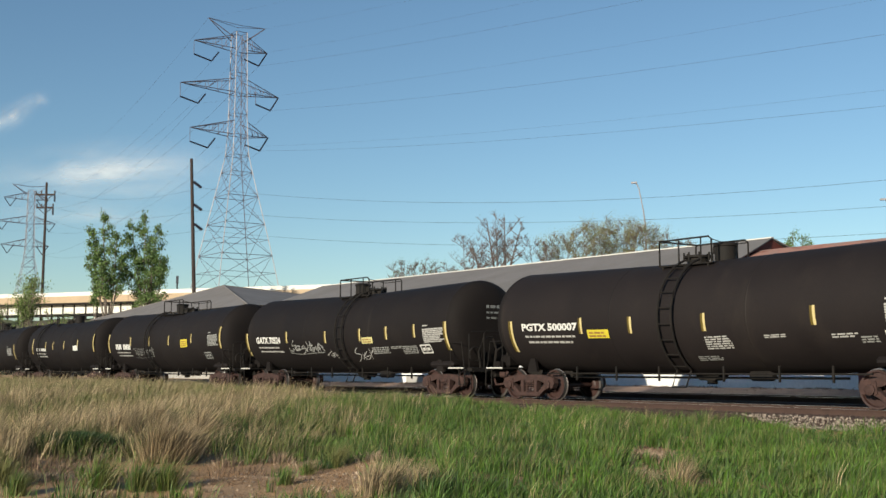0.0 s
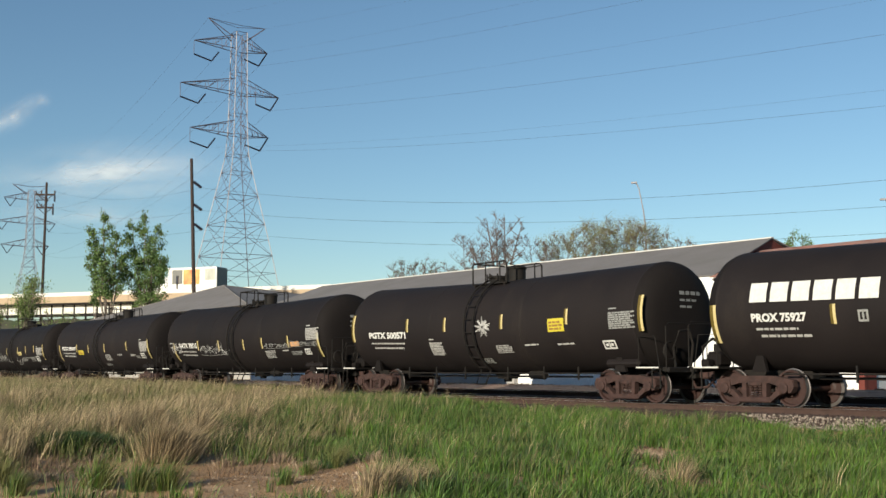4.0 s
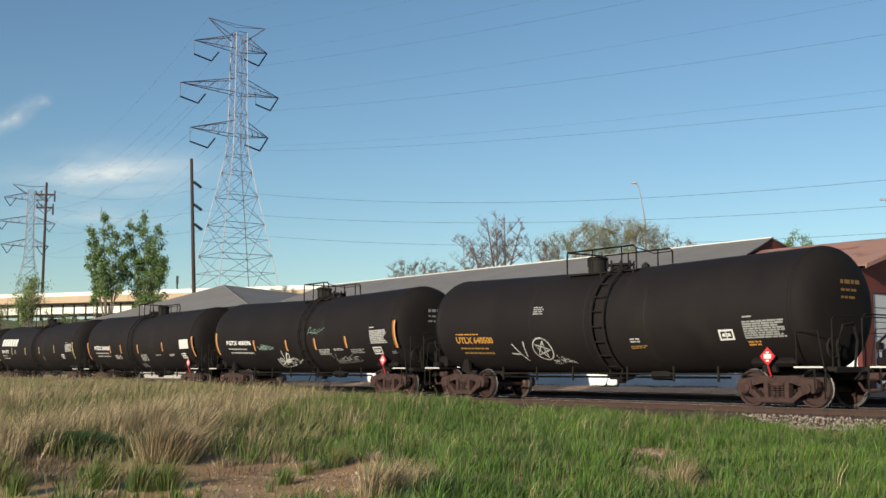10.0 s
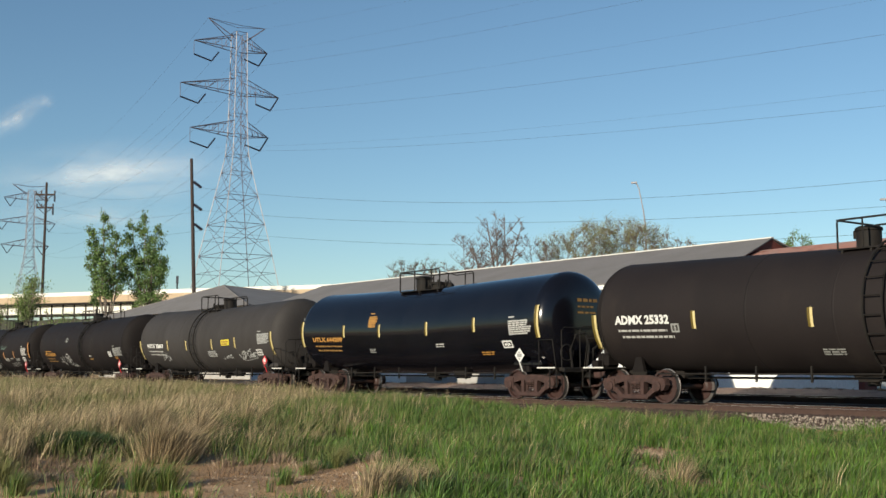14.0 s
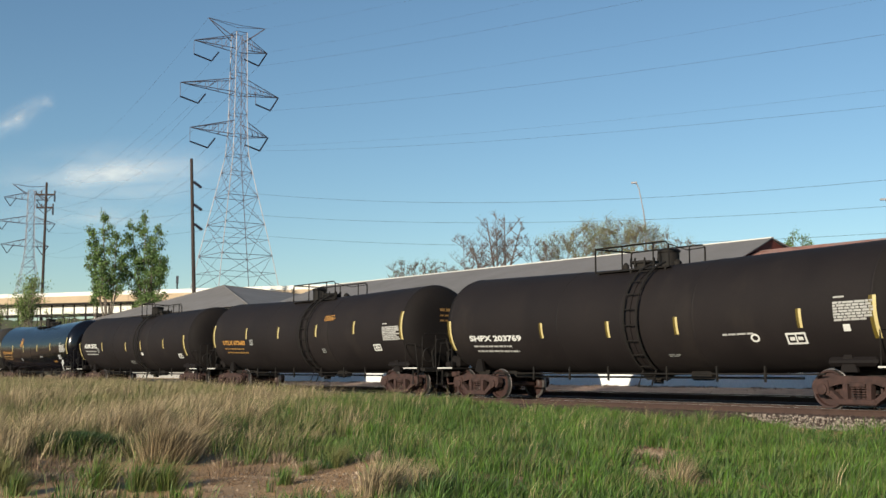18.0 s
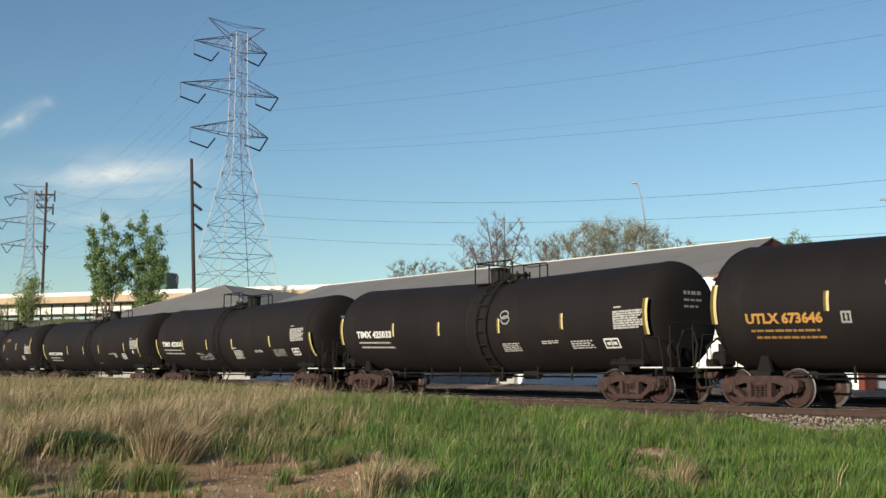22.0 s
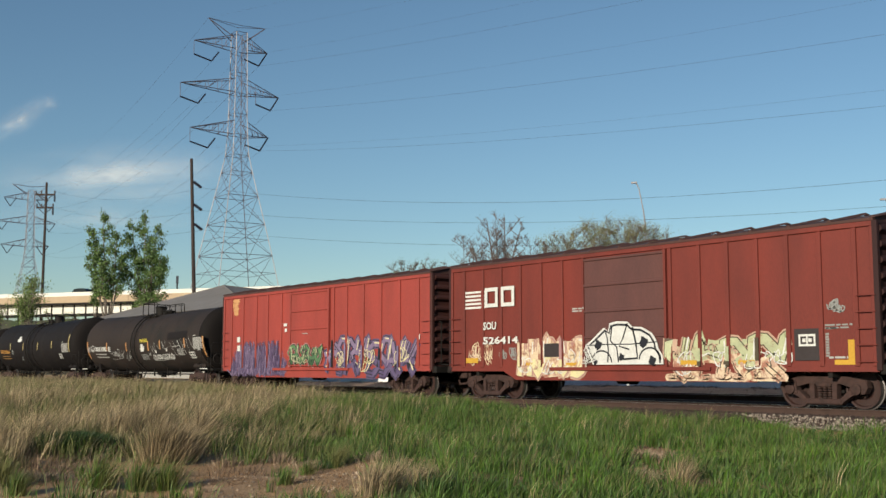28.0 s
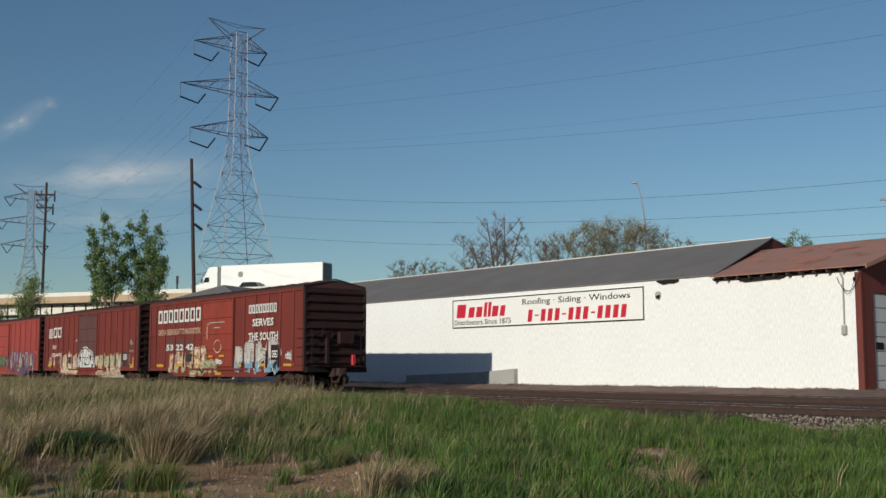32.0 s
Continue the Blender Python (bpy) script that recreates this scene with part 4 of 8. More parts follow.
def tank_car(q0, q1, seed=1, paint=TANK_BLACK, mark="", mark_at=(-7, -0.3, 2.4, 0.25), mark_mat=None, stripes=(), stripe_v=-0.2, tall=(), stripe_mat=None,
             ladder=-1.5, deck=(-2.2, 1.0), bonnet=-0.8, band=False, extras=(), strokes=(), lines=(), braces=(), size=(1.53, 2.28), label="dull black tank car with yellow reflective stripes"):
    """q0, q1: places of the front and rear couplings along the track at the start. u runs along the car from its middle, v round the shell from its mid-height."""
    rng = random.Random(seed)
    pitch, mid = q1 - q0, (q0 + q1) / 2
    car = thing("tank_car", pose(mid, 24.0, 0), label, "tank car", "tank cars of the train")
    TRAIN.append((car, mid))
    mark_mat, stripe_mat = mark_mat or WHITE_PAINT, stripe_mat or YELLOW
    R, zc = size
    half = pitch / 2 - 0.45
    st = half - 1.0
    def lift(x):
        return zc + 0.14 * min(abs(x) / half, 1)
    def shell(profile, closed=False):
        f = Form().lathe(profile, 64, None, closed)
        f.v = [(x, y, z + lift(x)) for x, y, z in f.v]
        return f
    bow = 0.50
    curve = [(0.58 * math.cos(a), R * math.sin(a) ** bow) for a in (0.01, 0.04, 0.09, 0.16, 0.26, 0.4, 0.58, 0.78, 1.0, 1.2, 1.36, 1.48)]
    part("tank_shell", shell([(-st, R), (-st * 0.66, R), (-st / 3, R), (0, R), (st / 3, R), (st * 0.66, R), (st, R)]), paint, car, smooth=True, solid=False)
    for e in (-1, 1):
        prof = [(e * (st + d), r) for d, r in [(0.582, 0.01)] + curve] + [(e * st, R)]
        # Head shade is in the paint, except on glossy and grey tanks.
        part("tank_head", shell(prof if e < 0 else prof[::-1]), paint if paint in (TANK_GLOSS, TANK_GREY) else TANK_HEAD, car, "dished tank head", smooth=True, solid=False)
    for x in (-st, -st / 3, 0.0, st / 3, st):
        part("weld_band", shell([(x - 0.03, R), (x - 0.02, R + 0.006), (x + 0.02, R + 0.006), (x + 0.03, R)], True), paint, car, smooth=True)
    def place(u, v, off=0.010):
        y, z = arc(v + 2.28 - zc, R + off)
        return (u, y, lift(u) + z)
    def head(y, z, off=0.012):
        r = min(math.hypot(y, z) / R, 0.99)
        return (st + 0.58 * math.cos(math.asin(r ** (1 / 0.50))) + off, y, lift(half) + z)
    for e in (-1, 1):
        a, b = sorted((e * (half - 2.9), e * (half + 0.12)))
        part("stub_sill", Form().block(a, b, -0.32, 0.32, 0.66, 0.98, 0.03), IRON, car)
        part("end_sill", Form().block(min(e * (half - 0.15), e * (half + 0.1)), max(e * (half - 0.15), e * (half + 0.1)), -1.3, 1.3, 0.86, 0.98, 0.02), IRON, car)
        a, b = sorted((e * (half - 0.95), e * (half - 0.15)))
        part("end_platform", Form().block(a, b, -1.42, 1.42, 0.92, 0.98, 0.01), IRON, car)
        part("platform_edge", Form().block(a, b, -1.45, -1.425, 0.945, 0.985, 0.006), TRIM_WHITE, car, "pale platform edge")
        for s in (-1, 1):
            part("saddle", Form().prism([(e * (half - 2.15), 0.85), (e * (half - 1.7), 0.85), (e * (half - 1.85), 1.25), (e * (half - 2.05), 1.25)], s * 1.02 - 0.05, s * 1.02 + 0.05), TANK_HEAD, car)
            part("end_handrail", Form().tube([(e * (half - 0.9), s * 1.40, 0.98), (e * (half - 0.9), s * 1.40, 1.8), (e * (half - 0.3), s * 1.40, 1.8), (e * (half - 0.15), s * 1.40, 0.98)], 0.016, 6), IRON, car)
        part("end_handrail", Form().tube([(e * (half + 0.06), -1.36, 0.98), (e * (half + 0.06), -1.36, 2.05), (e * (half + 0.06), -1.25, 2.15), (e * (half + 0.06), 1.25, 2.15), (e * (half + 0.06), 1.36, 2.05), (e * (half + 0.06), 1.36, 0.98)], 0.018, 6), IRON, car)
        part("coupler", shared("coupler", coupler_mesh), None, car, "rusty knuckle coupler with hose", m=pose(e * (pitch / 2), 0, 0, 0, 0, 0 if e > 0 else 180))
        part("step", Form().tube([(e * (half - 0.4), -1.42, 0.94), (e * (half - 0.4), -1.42, 0.42), (e * (half - 0.1), -1.42, 0.42), (e * (half - 0.1), -1.42, 0.94)], 0.025, 6), IRON, car, "sill step")
        part("cut_lever", Form().tube([(e * (half + 0.14), -1.4, 0.85), (e * (half + 0.16), -0.4, 0.86), (e * (half + 0.3), -0.15, 0.95)], 0.018, 5), IRON, car)
    part("brake_cylinder", Form().block(half - 2.5, half - 1.2, -1.1, -0.55, 0.98, 1.2, 0.08), paint, car, "end mounted brake cylinder")
    part("brake_wheel", Form().lathe([(half - 0.30, 0.24), (half - 0.27, 0.26), (half - 0.24, 0.24), (half - 0.27, 0.22)], 18, Matrix.Translation((0, -0.85, 1.42)), True), IRON, car, "round hand brake wheel")
    gear = part("brake_gear", Form().block(-half - 0.02, -half + 0.42, -0.75, -0.2, 0.98, 1.38, 0.07).block(-half + 0.05, -half + 0.3, -1.05, -0.78, 0.98, 1.18, 0.04), TANK_HEAD, car, "dark brake valve gear on the end platform")
    part("gear_pipe", Form().tube([(-half + 0.1, -1.0, 1.0), (-half + 0.05, -0.95, 1.5), (-half + 0.1, -0.6, 1.72), (-half + 0.25, -0.35, 1.5), (-half + 0.3, -0.3, 1.1)], 0.035, 6), IRON, gear)
    part("valve_cap", Form().tube([(-half + 0.2, -0.5, 1.36), (-half + 0.2, -0.5, 1.58)], 0.12, 9), IRON, gear)
    part("brake_hoop", Form().tube([(half - 0.28, -0.62, 0.98), (half - 0.25, -0.72, 1.5), (half - 0.2, -0.55, 1.95), (half - 0.15, -0.2, 2.0), (half - 0.15, -0.05, 1.6), (half - 0.2, -0.1, 0.98)], 0.035, 6), IRON, car, "bent pipe by the tank end")
    part("brake_pipe", Form().tube([(-half + 3.4, -0.7, 0.70), (half - 3.4, -0.7, 0.70)], 0.035, 6), IRON, car)
    part("train_line", Form().tube([(-half + 2.6, -1.0, 0.80), (half - 2.6, -1.0, 0.80)], 0.025, 6), IRON, car)
    part("reservoir", Form().block(1.6, 2.3, -0.55, -0.2, 0.62, 0.9, 0.08), IRON, car)
    for x in (-4.2, -2.6, -1.0, 1.2, 2.9, 4.4):
        part("pipe_bracket", Form().block(x, x + 0.05, -1.04, -0.98, 0.60, 1.0, 0.008), IRON, car)
    part("bottom_outlet", Form().tube([(0, 0, 0.9), (0, 0, 0.52)], 0.14, 12), IRON, car, smooth=True)
    part("outlet_skid", Form().prism([(-0.5, 0.85), (-0.25, 0.62), (0.25, 0.62), (0.5, 0.85)], -0.2, 0.2), IRON, car)
    add_trucks(car, half - 1.75)
    top = lift(0) + R
    rr = R + 0.12
    def rung_point(x, a):
        return (x, -rr * math.cos(a), lift(x) + rr * math.sin(a))
    if ladder is not None:
        f = Form()
        for dx in (-0.24, 0.24):
            f.tube([rung_point(ladder + dx, a) for a in np.linspace(-1.0, 1.3, 15)], 0.032, 6)
        lad = part("ladder", f, IRON, car, "curved iron side ladder")
        for a in np.linspace(-0.9, 1.2, 9):
            part("rung", Form().tube([rung_point(ladder - 0.24, a), rung_point(ladder + 0.24, a)], 0.018, 5), IRON, lad)
        part("ladder_foot", Form().tube([rung_point(ladder + 0.24, -1.0), (ladder + 0.24, -1.1, 0.45), (ladder - 0.24, -1.1, 0.45), rung_point(ladder - 0.24, -1.0)], 0.028, 6), IRON, lad)
    if band:
        part("saddle_band", shell([(0.1, R), (0.1, R + 0.03), (0.42, R + 0.03), (0.42, R)], True), paint, car, smooth=True)
    p0, p1 = deck
    plat = part("platform", Form().block(p0, p1, -0.78, -0.4, top - 0.12, top - 0.08, 0.01), IRON, car, "black grating platform")
    part("far_walkway", Form().block(p0, p1, 0.4, 0.78, top - 0.12, top - 0.08, 0.01), IRON, plat)
    for x in (p0 + 0.12, (p0 + p1) / 2, p1 - 0.12):
        part("platform_bracket", Form().prism([(x - 0.02, top - 0.3), (x + 0.02, top - 0.3), (x + 0.03, top - 0.12), (x - 0.03, top - 0.12)], -0.77, -0.70), IRON, plat)
    for s in (-0.75, 0.75):
        h = 0.60
        part("railing", Form().tube([(p0, s, top - 0.1), (p0, s, top + h - 0.05), (p0 + 0.06, s, top + h), (p1 - 0.1, s, top + h), (p1, s, top + h - 0.08), (p1, s, top - 0.1)], 0.026, 6), IRON, plat)
        part("railing_post", Form().tube([(p0 * 0.62 + p1 * 0.38, s, top - 0.1), (p0 * 0.62 + p1 * 0.38, s, top + h)], 0.022, 6), IRON, plat)
        part("railing_post", Form().tube([(p0 * 0.2 + p1 * 0.8, s, top - 0.1), (p0 * 0.2 + p1 * 0.8, s, top + h)], 0.022, 6), IRON, plat)
    part("railing", Form().tube([(p0, -0.75, top + 0.60), (p0, 0.75, top + 0.60)], 0.026, 6), IRON, plat)
    part("chain", Form().tube([(p1, -0.75, top + 0.52), (p1, 0.0, top + 0.40), (p1, 0.75, top + 0.52)], 0.014, 5), IRON, plat)
    def upright(x):
        return Matrix(((0, 0, 1, x), (0, 1, 0, 0), (1, 0, 0, top - 0.12), (0, 0, 0, 1)))
    bon = part("valve_bonnet", Form().lathe([(0, 0.29), (0.48, 0.29), (0.50, 0.32), (0.56, 0.32), (0.60, 0.25), (0.62, 0.05)], 20, upright(bonnet)), IRON, car, "black round valve housing", smooth=True)
    part("bonnet_hinge", Form().block(bonnet - 0.37, bonnet - 0.26, -0.1, 0.1, top + 0.2, top + 0.4, 0.02), IRON, bon)
    other = bonnet + 0.95 if bonnet < (p0 + p1) / 2 else bonnet - 0.95
    man = part("manway", Form().lathe([(0, 0.3), (0.24, 0.3), (0.26, 0.38), (0.32, 0.38), (0.36, 0.05)], 18, upright(other)), IRON, car, "bolted manway lid")
    for k in range(8):
        a = k * 0.785
        part("lid_bolt", Form().tube([(other + 0.38 * math.cos(a), 0.38 * math.sin(a), top + 0.06), (other + 0.38 * math.cos(a), 0.38 * math.sin(a), top + 0.28)], 0.03, 5), IRON, man)
    for x, r, h in ((p0 + 0.5, 0.07, 0.26), (p1 - 0.35, 0.09, 0.22)):
        part("vent_valve", Form().lathe([(0, r * 0.7), (h * 0.5, r * 0.7), (h * 0.55, r * 1.4), (h, r * 1.3), (h + 0.08, 0.02)], 10, upright(x)), IRON, car)
    # tape and stencils
    tape = "yellow reflective tape" if stripe_mat is YELLOW else "orange reflective tape"
    for u in stripes:
        f = Form()
        patch(f, u - 0.03, u + 0.045, stripe_v - 0.23, stripe_v + 0.23, place, 5)
        tape_ob = part("reflective_stripe", f, stripe_mat, car, tape, solid=False)
        # Dark band added beside each stripe as its motion ghost.
        f = Form()
        patch(f, u - 0.10, u - 0.03, stripe_v - 0.23, stripe_v + 0.23, place, 5)
        part("aged_edge", f, GHOST_AMBER if stripe_mat is YELLOW else GHOST_ORANGE, tape_ob, "dark ghost band beside the tape", solid=False)
    for u, v in tall:
        f = Form()
        patch(f, u - 0.035, u + 0.055, v - 0.5, v + 0.5, place, 8)
        tape_ob = part("reflective_stripe", f, stripe_mat, car, tape, solid=False)
        f = Form()
        patch(f, u - 0.13, u - 0.035, v - 0.5, v + 0.5, place, 8)
        part("aged_edge", f, GHOST_AMBER if stripe_mat is YELLOW else GHOST_ORANGE, tape_ob, "dark ghost band beside the tape", solid=False)
    mu, mv, mw, mh = mark_at
    if mark == "*" or not mark:
        f = Form()
        n = 10
        for k in range(n):
            if k != 4:
                patch(f, mu + mw * k / n, mu + mw * (k + 0.76) / n, mv, mv + mh, place, 1)
        tagged(part("stencilled_mark", f, mark_mat, car, solid=False), kind="stuff")
    else:
        part("lettering", lettering(mark, mh, mw, lambda u, v: place(mu + u, mv + v), 0.042), mark_mat, car, "stencilled reporting mark", solid=False)
    f = Form()
    bar_rows(f, rng, mu + 0.1, mw * 0.9, mv - 0.20, 0.10, place, 0.1)
    bar_rows(f, rng, mu + 0.2, mw * 0.95, mv - 0.38, 0.11, place, 0.1)
    tagged(part("small_print", f, SMALL_GOLD if mark_mat is GOLD_PAINT else SMALL_PRINT, car, solid=False), kind="stuff")
    f = Form()
    for r in range(3):
        y = -0.25
        while y < 0.5 - 0.12 * r:
            l = rng.uniform(0.1, 0.25)
            h = 0.1 if r == 0 else 0.06
            z = 0.55 - 0.18 * r
            f.add([head(y, z), head(y + l, z), head(y + l, z + h), head(y, z + h)], [(0, 1, 2, 3)])
            y += l + 0.05
    tagged(part("end_print", f, SMALL_GOLD if mark_mat is GOLD_PAINT else GREY_PAINT, car, solid=False), kind="stuff")
    for kind, u, v, w, h, mat in extras:
        painted(kind, u, v, w, h, mat, car, place, rng)
    for u, v, w, h, mat, wd in strokes:
        n = max(3, round(w / 0.24))
        mat = CHALK_PAINT if mat is WHITE_PAINT and wd < 0.065 else mat
        for r in range(n):
            lo = v + h * rng.uniform(-0.05, 0.2)
            slots = tag_letter(rng, u + (r + rng.uniform(-0.35, 0.1)) * w / n, u + (r + rng.uniform(0.9, 1.6)) * w / n, lo, lo + h * rng.uniform(0.5, 0.95))
            slots = [[(x + rng.gauss(0, 0.04), y + rng.gauss(0, 0.04)) for x, y in pts] for pts in slots]
            if h > 0.8 * w:
                slots = [[(u + w * 0.5 + w * 0.06 * math.cos(t), v + h * 0.5 + h * 0.06 * math.sin(t)), (u + w * (0.5 + rng.uniform(0.25, 0.55) * math.cos(t)), v + h * (0.5 + rng.uniform(0.25, 0.55) * math.sin(t)))] for t in np.linspace(0.3 * r, 6.2 + 0.3 * r, 9)]
            for k, pts in enumerate(slots):
                f = Form()
                shape_strip(f, flowing(pts), wd * rng.uniform(0.5, 1.0), lambda a, b: place(a, b, 0.012 + 0.0004 * ((2 * r + k) % 9)))
                part("graffiti_stroke", f, mat, car, "sprayed graffiti stroke", solid=False)
        if w > 1.2:
            f = Form()
            shape_strip(f, flowing([(u + w * q, v - h * (0.02 + 0.1 * math.sin(5 * q))) for q in (0, 0.3, 0.6, 1.0)]), wd * 0.5, lambda a, b: place(a, b, 0.016))
            part("graffiti_stroke", f, mat, car, "sprayed graffiti underline", solid=False)
    for pts, mat, wd in lines:
        f = Form()
        fine = [tuple(p + (q - p) * k / 6 for p, q in zip(a, b)) for a, b in zip(pts, pts[1:]) for k in range(6)] + [pts[-1]]
        shape_strip(f, fine, wd, lambda a, b: place(a, b, 0.015))
        part("graffiti_stroke", f, mat, car, "sprayed graffiti line", solid=False)
    for u in braces:
        f = Form()
        for du in (-0.2, 0.2):
            shape_strip(f, [(u + du * q, -1.12 - 0.38 * q) for q in (0, 0.25, 0.5, 0.75, 1)], 0.06, lambda a, b: place(a, b, 0.03))
        part("side_brace", f, TANK_GREY, car, "small forked bracket low on the shell")
    return car


def pentagram(u, v, r, h):
    """The closed line of a five-pointed star."""
    return [(u + r * math.sin(k * 4 * math.pi / 5 + 0.3), v + h * math.cos(k * 4 * math.pi / 5 + 0.3)) for k in range(6)]

CHALK_PAINT = material("thin_chalky_spray_paint", (0.44, 0.43, 0.41), 0.7, second=(0.12, 0.115, 0.11), scale=7, amount=0.9, bump=0.02)
PURPLE_PAINT = material("purple_spray_paint", (0.092, 0.060, 0.125), 0.6, second=(0.05, 0.035, 0.075), scale=3, amount=0.9, bump=0.02)
GREEN_FILL = material("green_spray_paint", (0.10, 0.20, 0.08), 0.6, second=(0.05, 0.10, 0.06), scale=4, amount=0.9, bump=0.02)
CREAM_PAINT = material("cream_spray_paint", (0.62, 0.50, 0.33), 0.6, second=(0.55, 0.40, 0.30), scale=2, amount=0.9, bump=0.02, third=(0.30, 0.12, 0.08), third_scale=3.5, third_at=0.49)
CREAM_FADED = material("faded_cream_stencil", (0.45, 0.30, 0.22), 0.65, second=(0.36, 0.2, 0.15), scale=3, bump=0.02)
PALE_GREEN = material("pale_green_spray_fill", (0.44, 0.45, 0.27), 0.6, second=(0.30, 0.32, 0.20), scale=3, amount=0.9, bump=0.02, third=(0.24, 0.12, 0.07), third_scale=4, third_at=0.56)
ORANGE_FILL = material("peach_orange_spray_fill", (0.55, 0.33, 0.16), 0.6, second=(0.42, 0.38, 0.28), scale=2.5, amount=0.9, bump=0.02)
BLUE_FILL = material("blue_grey_spray_fill", (0.13, 0.25, 0.36), 0.6, second=(0.22, 0.32, 0.38), scale=1.6, amount=1.0, bump=0.02)
DARK_PATCH = material("dark_patch_paint", (0.035, 0.025, 0.025), 0.6, bump=0.02)
DUSTY_LILAC = material("dusty_lilac_spray_paint", (0.22, 0.16, 0.25), 0.6, second=(0.12, 0.09, 0.16), scale=4, amount=0.9, bump=0.02)
PURPLE_DEEP = material("deep_purple_spray_paint", (0.075, 0.05, 0.115), 0.6, second=(0.12, 0.09, 0.17), scale=4, amount=0.9, bump=0.02)
DARK_GREEN = material("dark_green_spray_paint", (0.04, 0.09, 0.04), 0.6, bump=0.02)
DUSTY_ROSE = material("dusty_rose_spray_paint", (0.38, 0.20, 0.19), 0.6, bump=0.02)
PALE_YELLOW = material("pale_yellow_spray_paint", (0.62, 0.55, 0.30), 0.6, second=(0.5, 0.45, 0.3), scale=5, bump=0.02)
OLIVE_LINE = material("olive_brown_spray_outline", (0.075, 0.055, 0.032), 0.6, bump=0.02)
SILVER_FILL = material("silver_grey_spray_fill", (0.46, 0.44, 0.41), 0.6, second=(0.36, 0.34, 0.32), scale=2, amount=0.9, bump=0.02)
BLACK_LINE = material("black_spray_outline", (0.012, 0.012, 0.018), 0.6, bump=0.02)


def box_car(q0, q1, paint, end_paint, door_paint, label, body, door, posts, top=4.22, seams=0):
    pitch = q1 - q0
    car = thing("boxcar", pose((q0 + q1) / 2, 24.0, 0), label, "boxcar", "boxcars of the train")
    TRAIN.append((car, (q0 + q1) / 2))
    W, z0 = 1.42, 0.98
    lo, hi = body
    length = hi - lo
    part("body", Form().box(lo, hi, -W, W, z0, top), paint, car)
    f = Form()
    f.prism([(-W - 0.06, top), (-W - 0.06, top + 0.06), (0, top + 0.34), (W + 0.06, top + 0.06), (W + 0.06, top)], lo, hi, Matrix(((0, 1, 0, 0), (1, 0, 0, 0), (0, 0, 1, 0), (0, 0, 0, 1))))
    part("roof", f, BOX_ROOF, car, "brown ridged steel roof")
    n = 14
    for k in range(n + 1):
        x = lo + length * k / n
        r = Form()
        for s in (-1, 1):
            r.add([(x - 0.07, s * (W + 0.07), top + 0.06), (x + 0.07, s * (W + 0.07), top + 0.06), (x + 0.07, 0, top + 0.36), (x - 0.07, 0, top + 0.36), (x, s * (W + 0.07), top + 0.11), (x, 0, top + 0.41)], [(0, 3, 5, 4), (1, 2, 5, 4), (0, 1, 4)])
        part("roof_rib", r, BOX_ROOF, car)
    # sides: posts, sills, lapped panels and the door
    d0, d1 = door
    for s in (-1, 1):
        part("top_chord", Form().block(lo, hi, s * W - 0.05, s * W + 0.05, top - 0.12, top + 0.0, 0.01), paint, car)
        part("side_sill", Form().prism([(lo, z0 + 0.05), (lo, z0 - 0.12), (lo + 2.7, z0 - 0.12), (lo + 3.3, z0 - 0.38), (hi - 3.3, z0 - 0.38), (hi - 2.7, z0 - 0.12), (hi, z0 - 0.12), (hi, z0 + 0.05)], s * W - 0.03, s * W + 0.03), paint, car)
        for x in (lo + 0.06, *posts, hi - 0.06):
            part("side_post", Form().block(x - 0.06, x + 0.06, min(s * (W - 0.02), s * (W + 0.058)), max(s * (W - 0.02), s * (W + 0.058)), z0, top - 0.12, 0.012), paint, car)
        for k in range(1, seams):
            z = z0 + (top - z0) * k / seams
            for a, b in ((lo + 0.1, d0 - 0.05), (d1 + 0.05, hi - 0.1)):
                part("panel_seam", Form().box(a, b, s * W - 0.01, s * W + 0.008, z - 0.012, z + 0.012), paint, car)
        door_ob = part("door", Form().block(d0, d1, s * W + (0.01 if s > 0 else -0.07), s * W + (0.07 if s > 0 else -0.01), z0 + 0.06, top - 0.16, 0.01), door_paint, car, "sliding steel door")
        for k in range(5):
            z = z0 + 0.1 + (top - z0 - 0.3) * k / 4
            part("door_rib", Form().block(d0, d1, min(s * (W + 0.06), s * (W + 0.11)), max(s * (W + 0.06), s * (W + 0.11)), z - 0.035, z + 0.035, 0.012), door_paint, door_ob)
        for x in (d0 - 0.08, d1 + 0.0):
            part("door_post", Form().block(x, x + 0.08, min(s * W, s * (W + 0.11)), max(s * W, s * (W + 0.11)), z0, top - 0.12, 0.01), paint, car)
        part("door_track", Form().block(d0 - 1.5, d1 + 1.5, min(s * W, s * (W + 0.1)), max(s * W, s * (W + 0.1)), z0 - 0.1, z0 + 0.0, 0.01), paint, car)
        for e, half in ((-1, -lo), (1, hi)):
            lad = part("ladder", Form().block(e * half - 0.02 if e < 0 else half - 0.03, e * half + 0.03 if e < 0 else half + 0.02, s * W - 0.02, s * W + 0.09, z0 - 0.1, 2.75, 0.008), paint, car, "side ladder")
            for k in range(5):
                z = z0 + 0.1 + k * 0.37
                part("rung", Form().tube([(e * half, s * (W + 0.08), z), (e * (half - 0.5), s * (W + 0.08), z)], 0.015, 5), paint, lad)
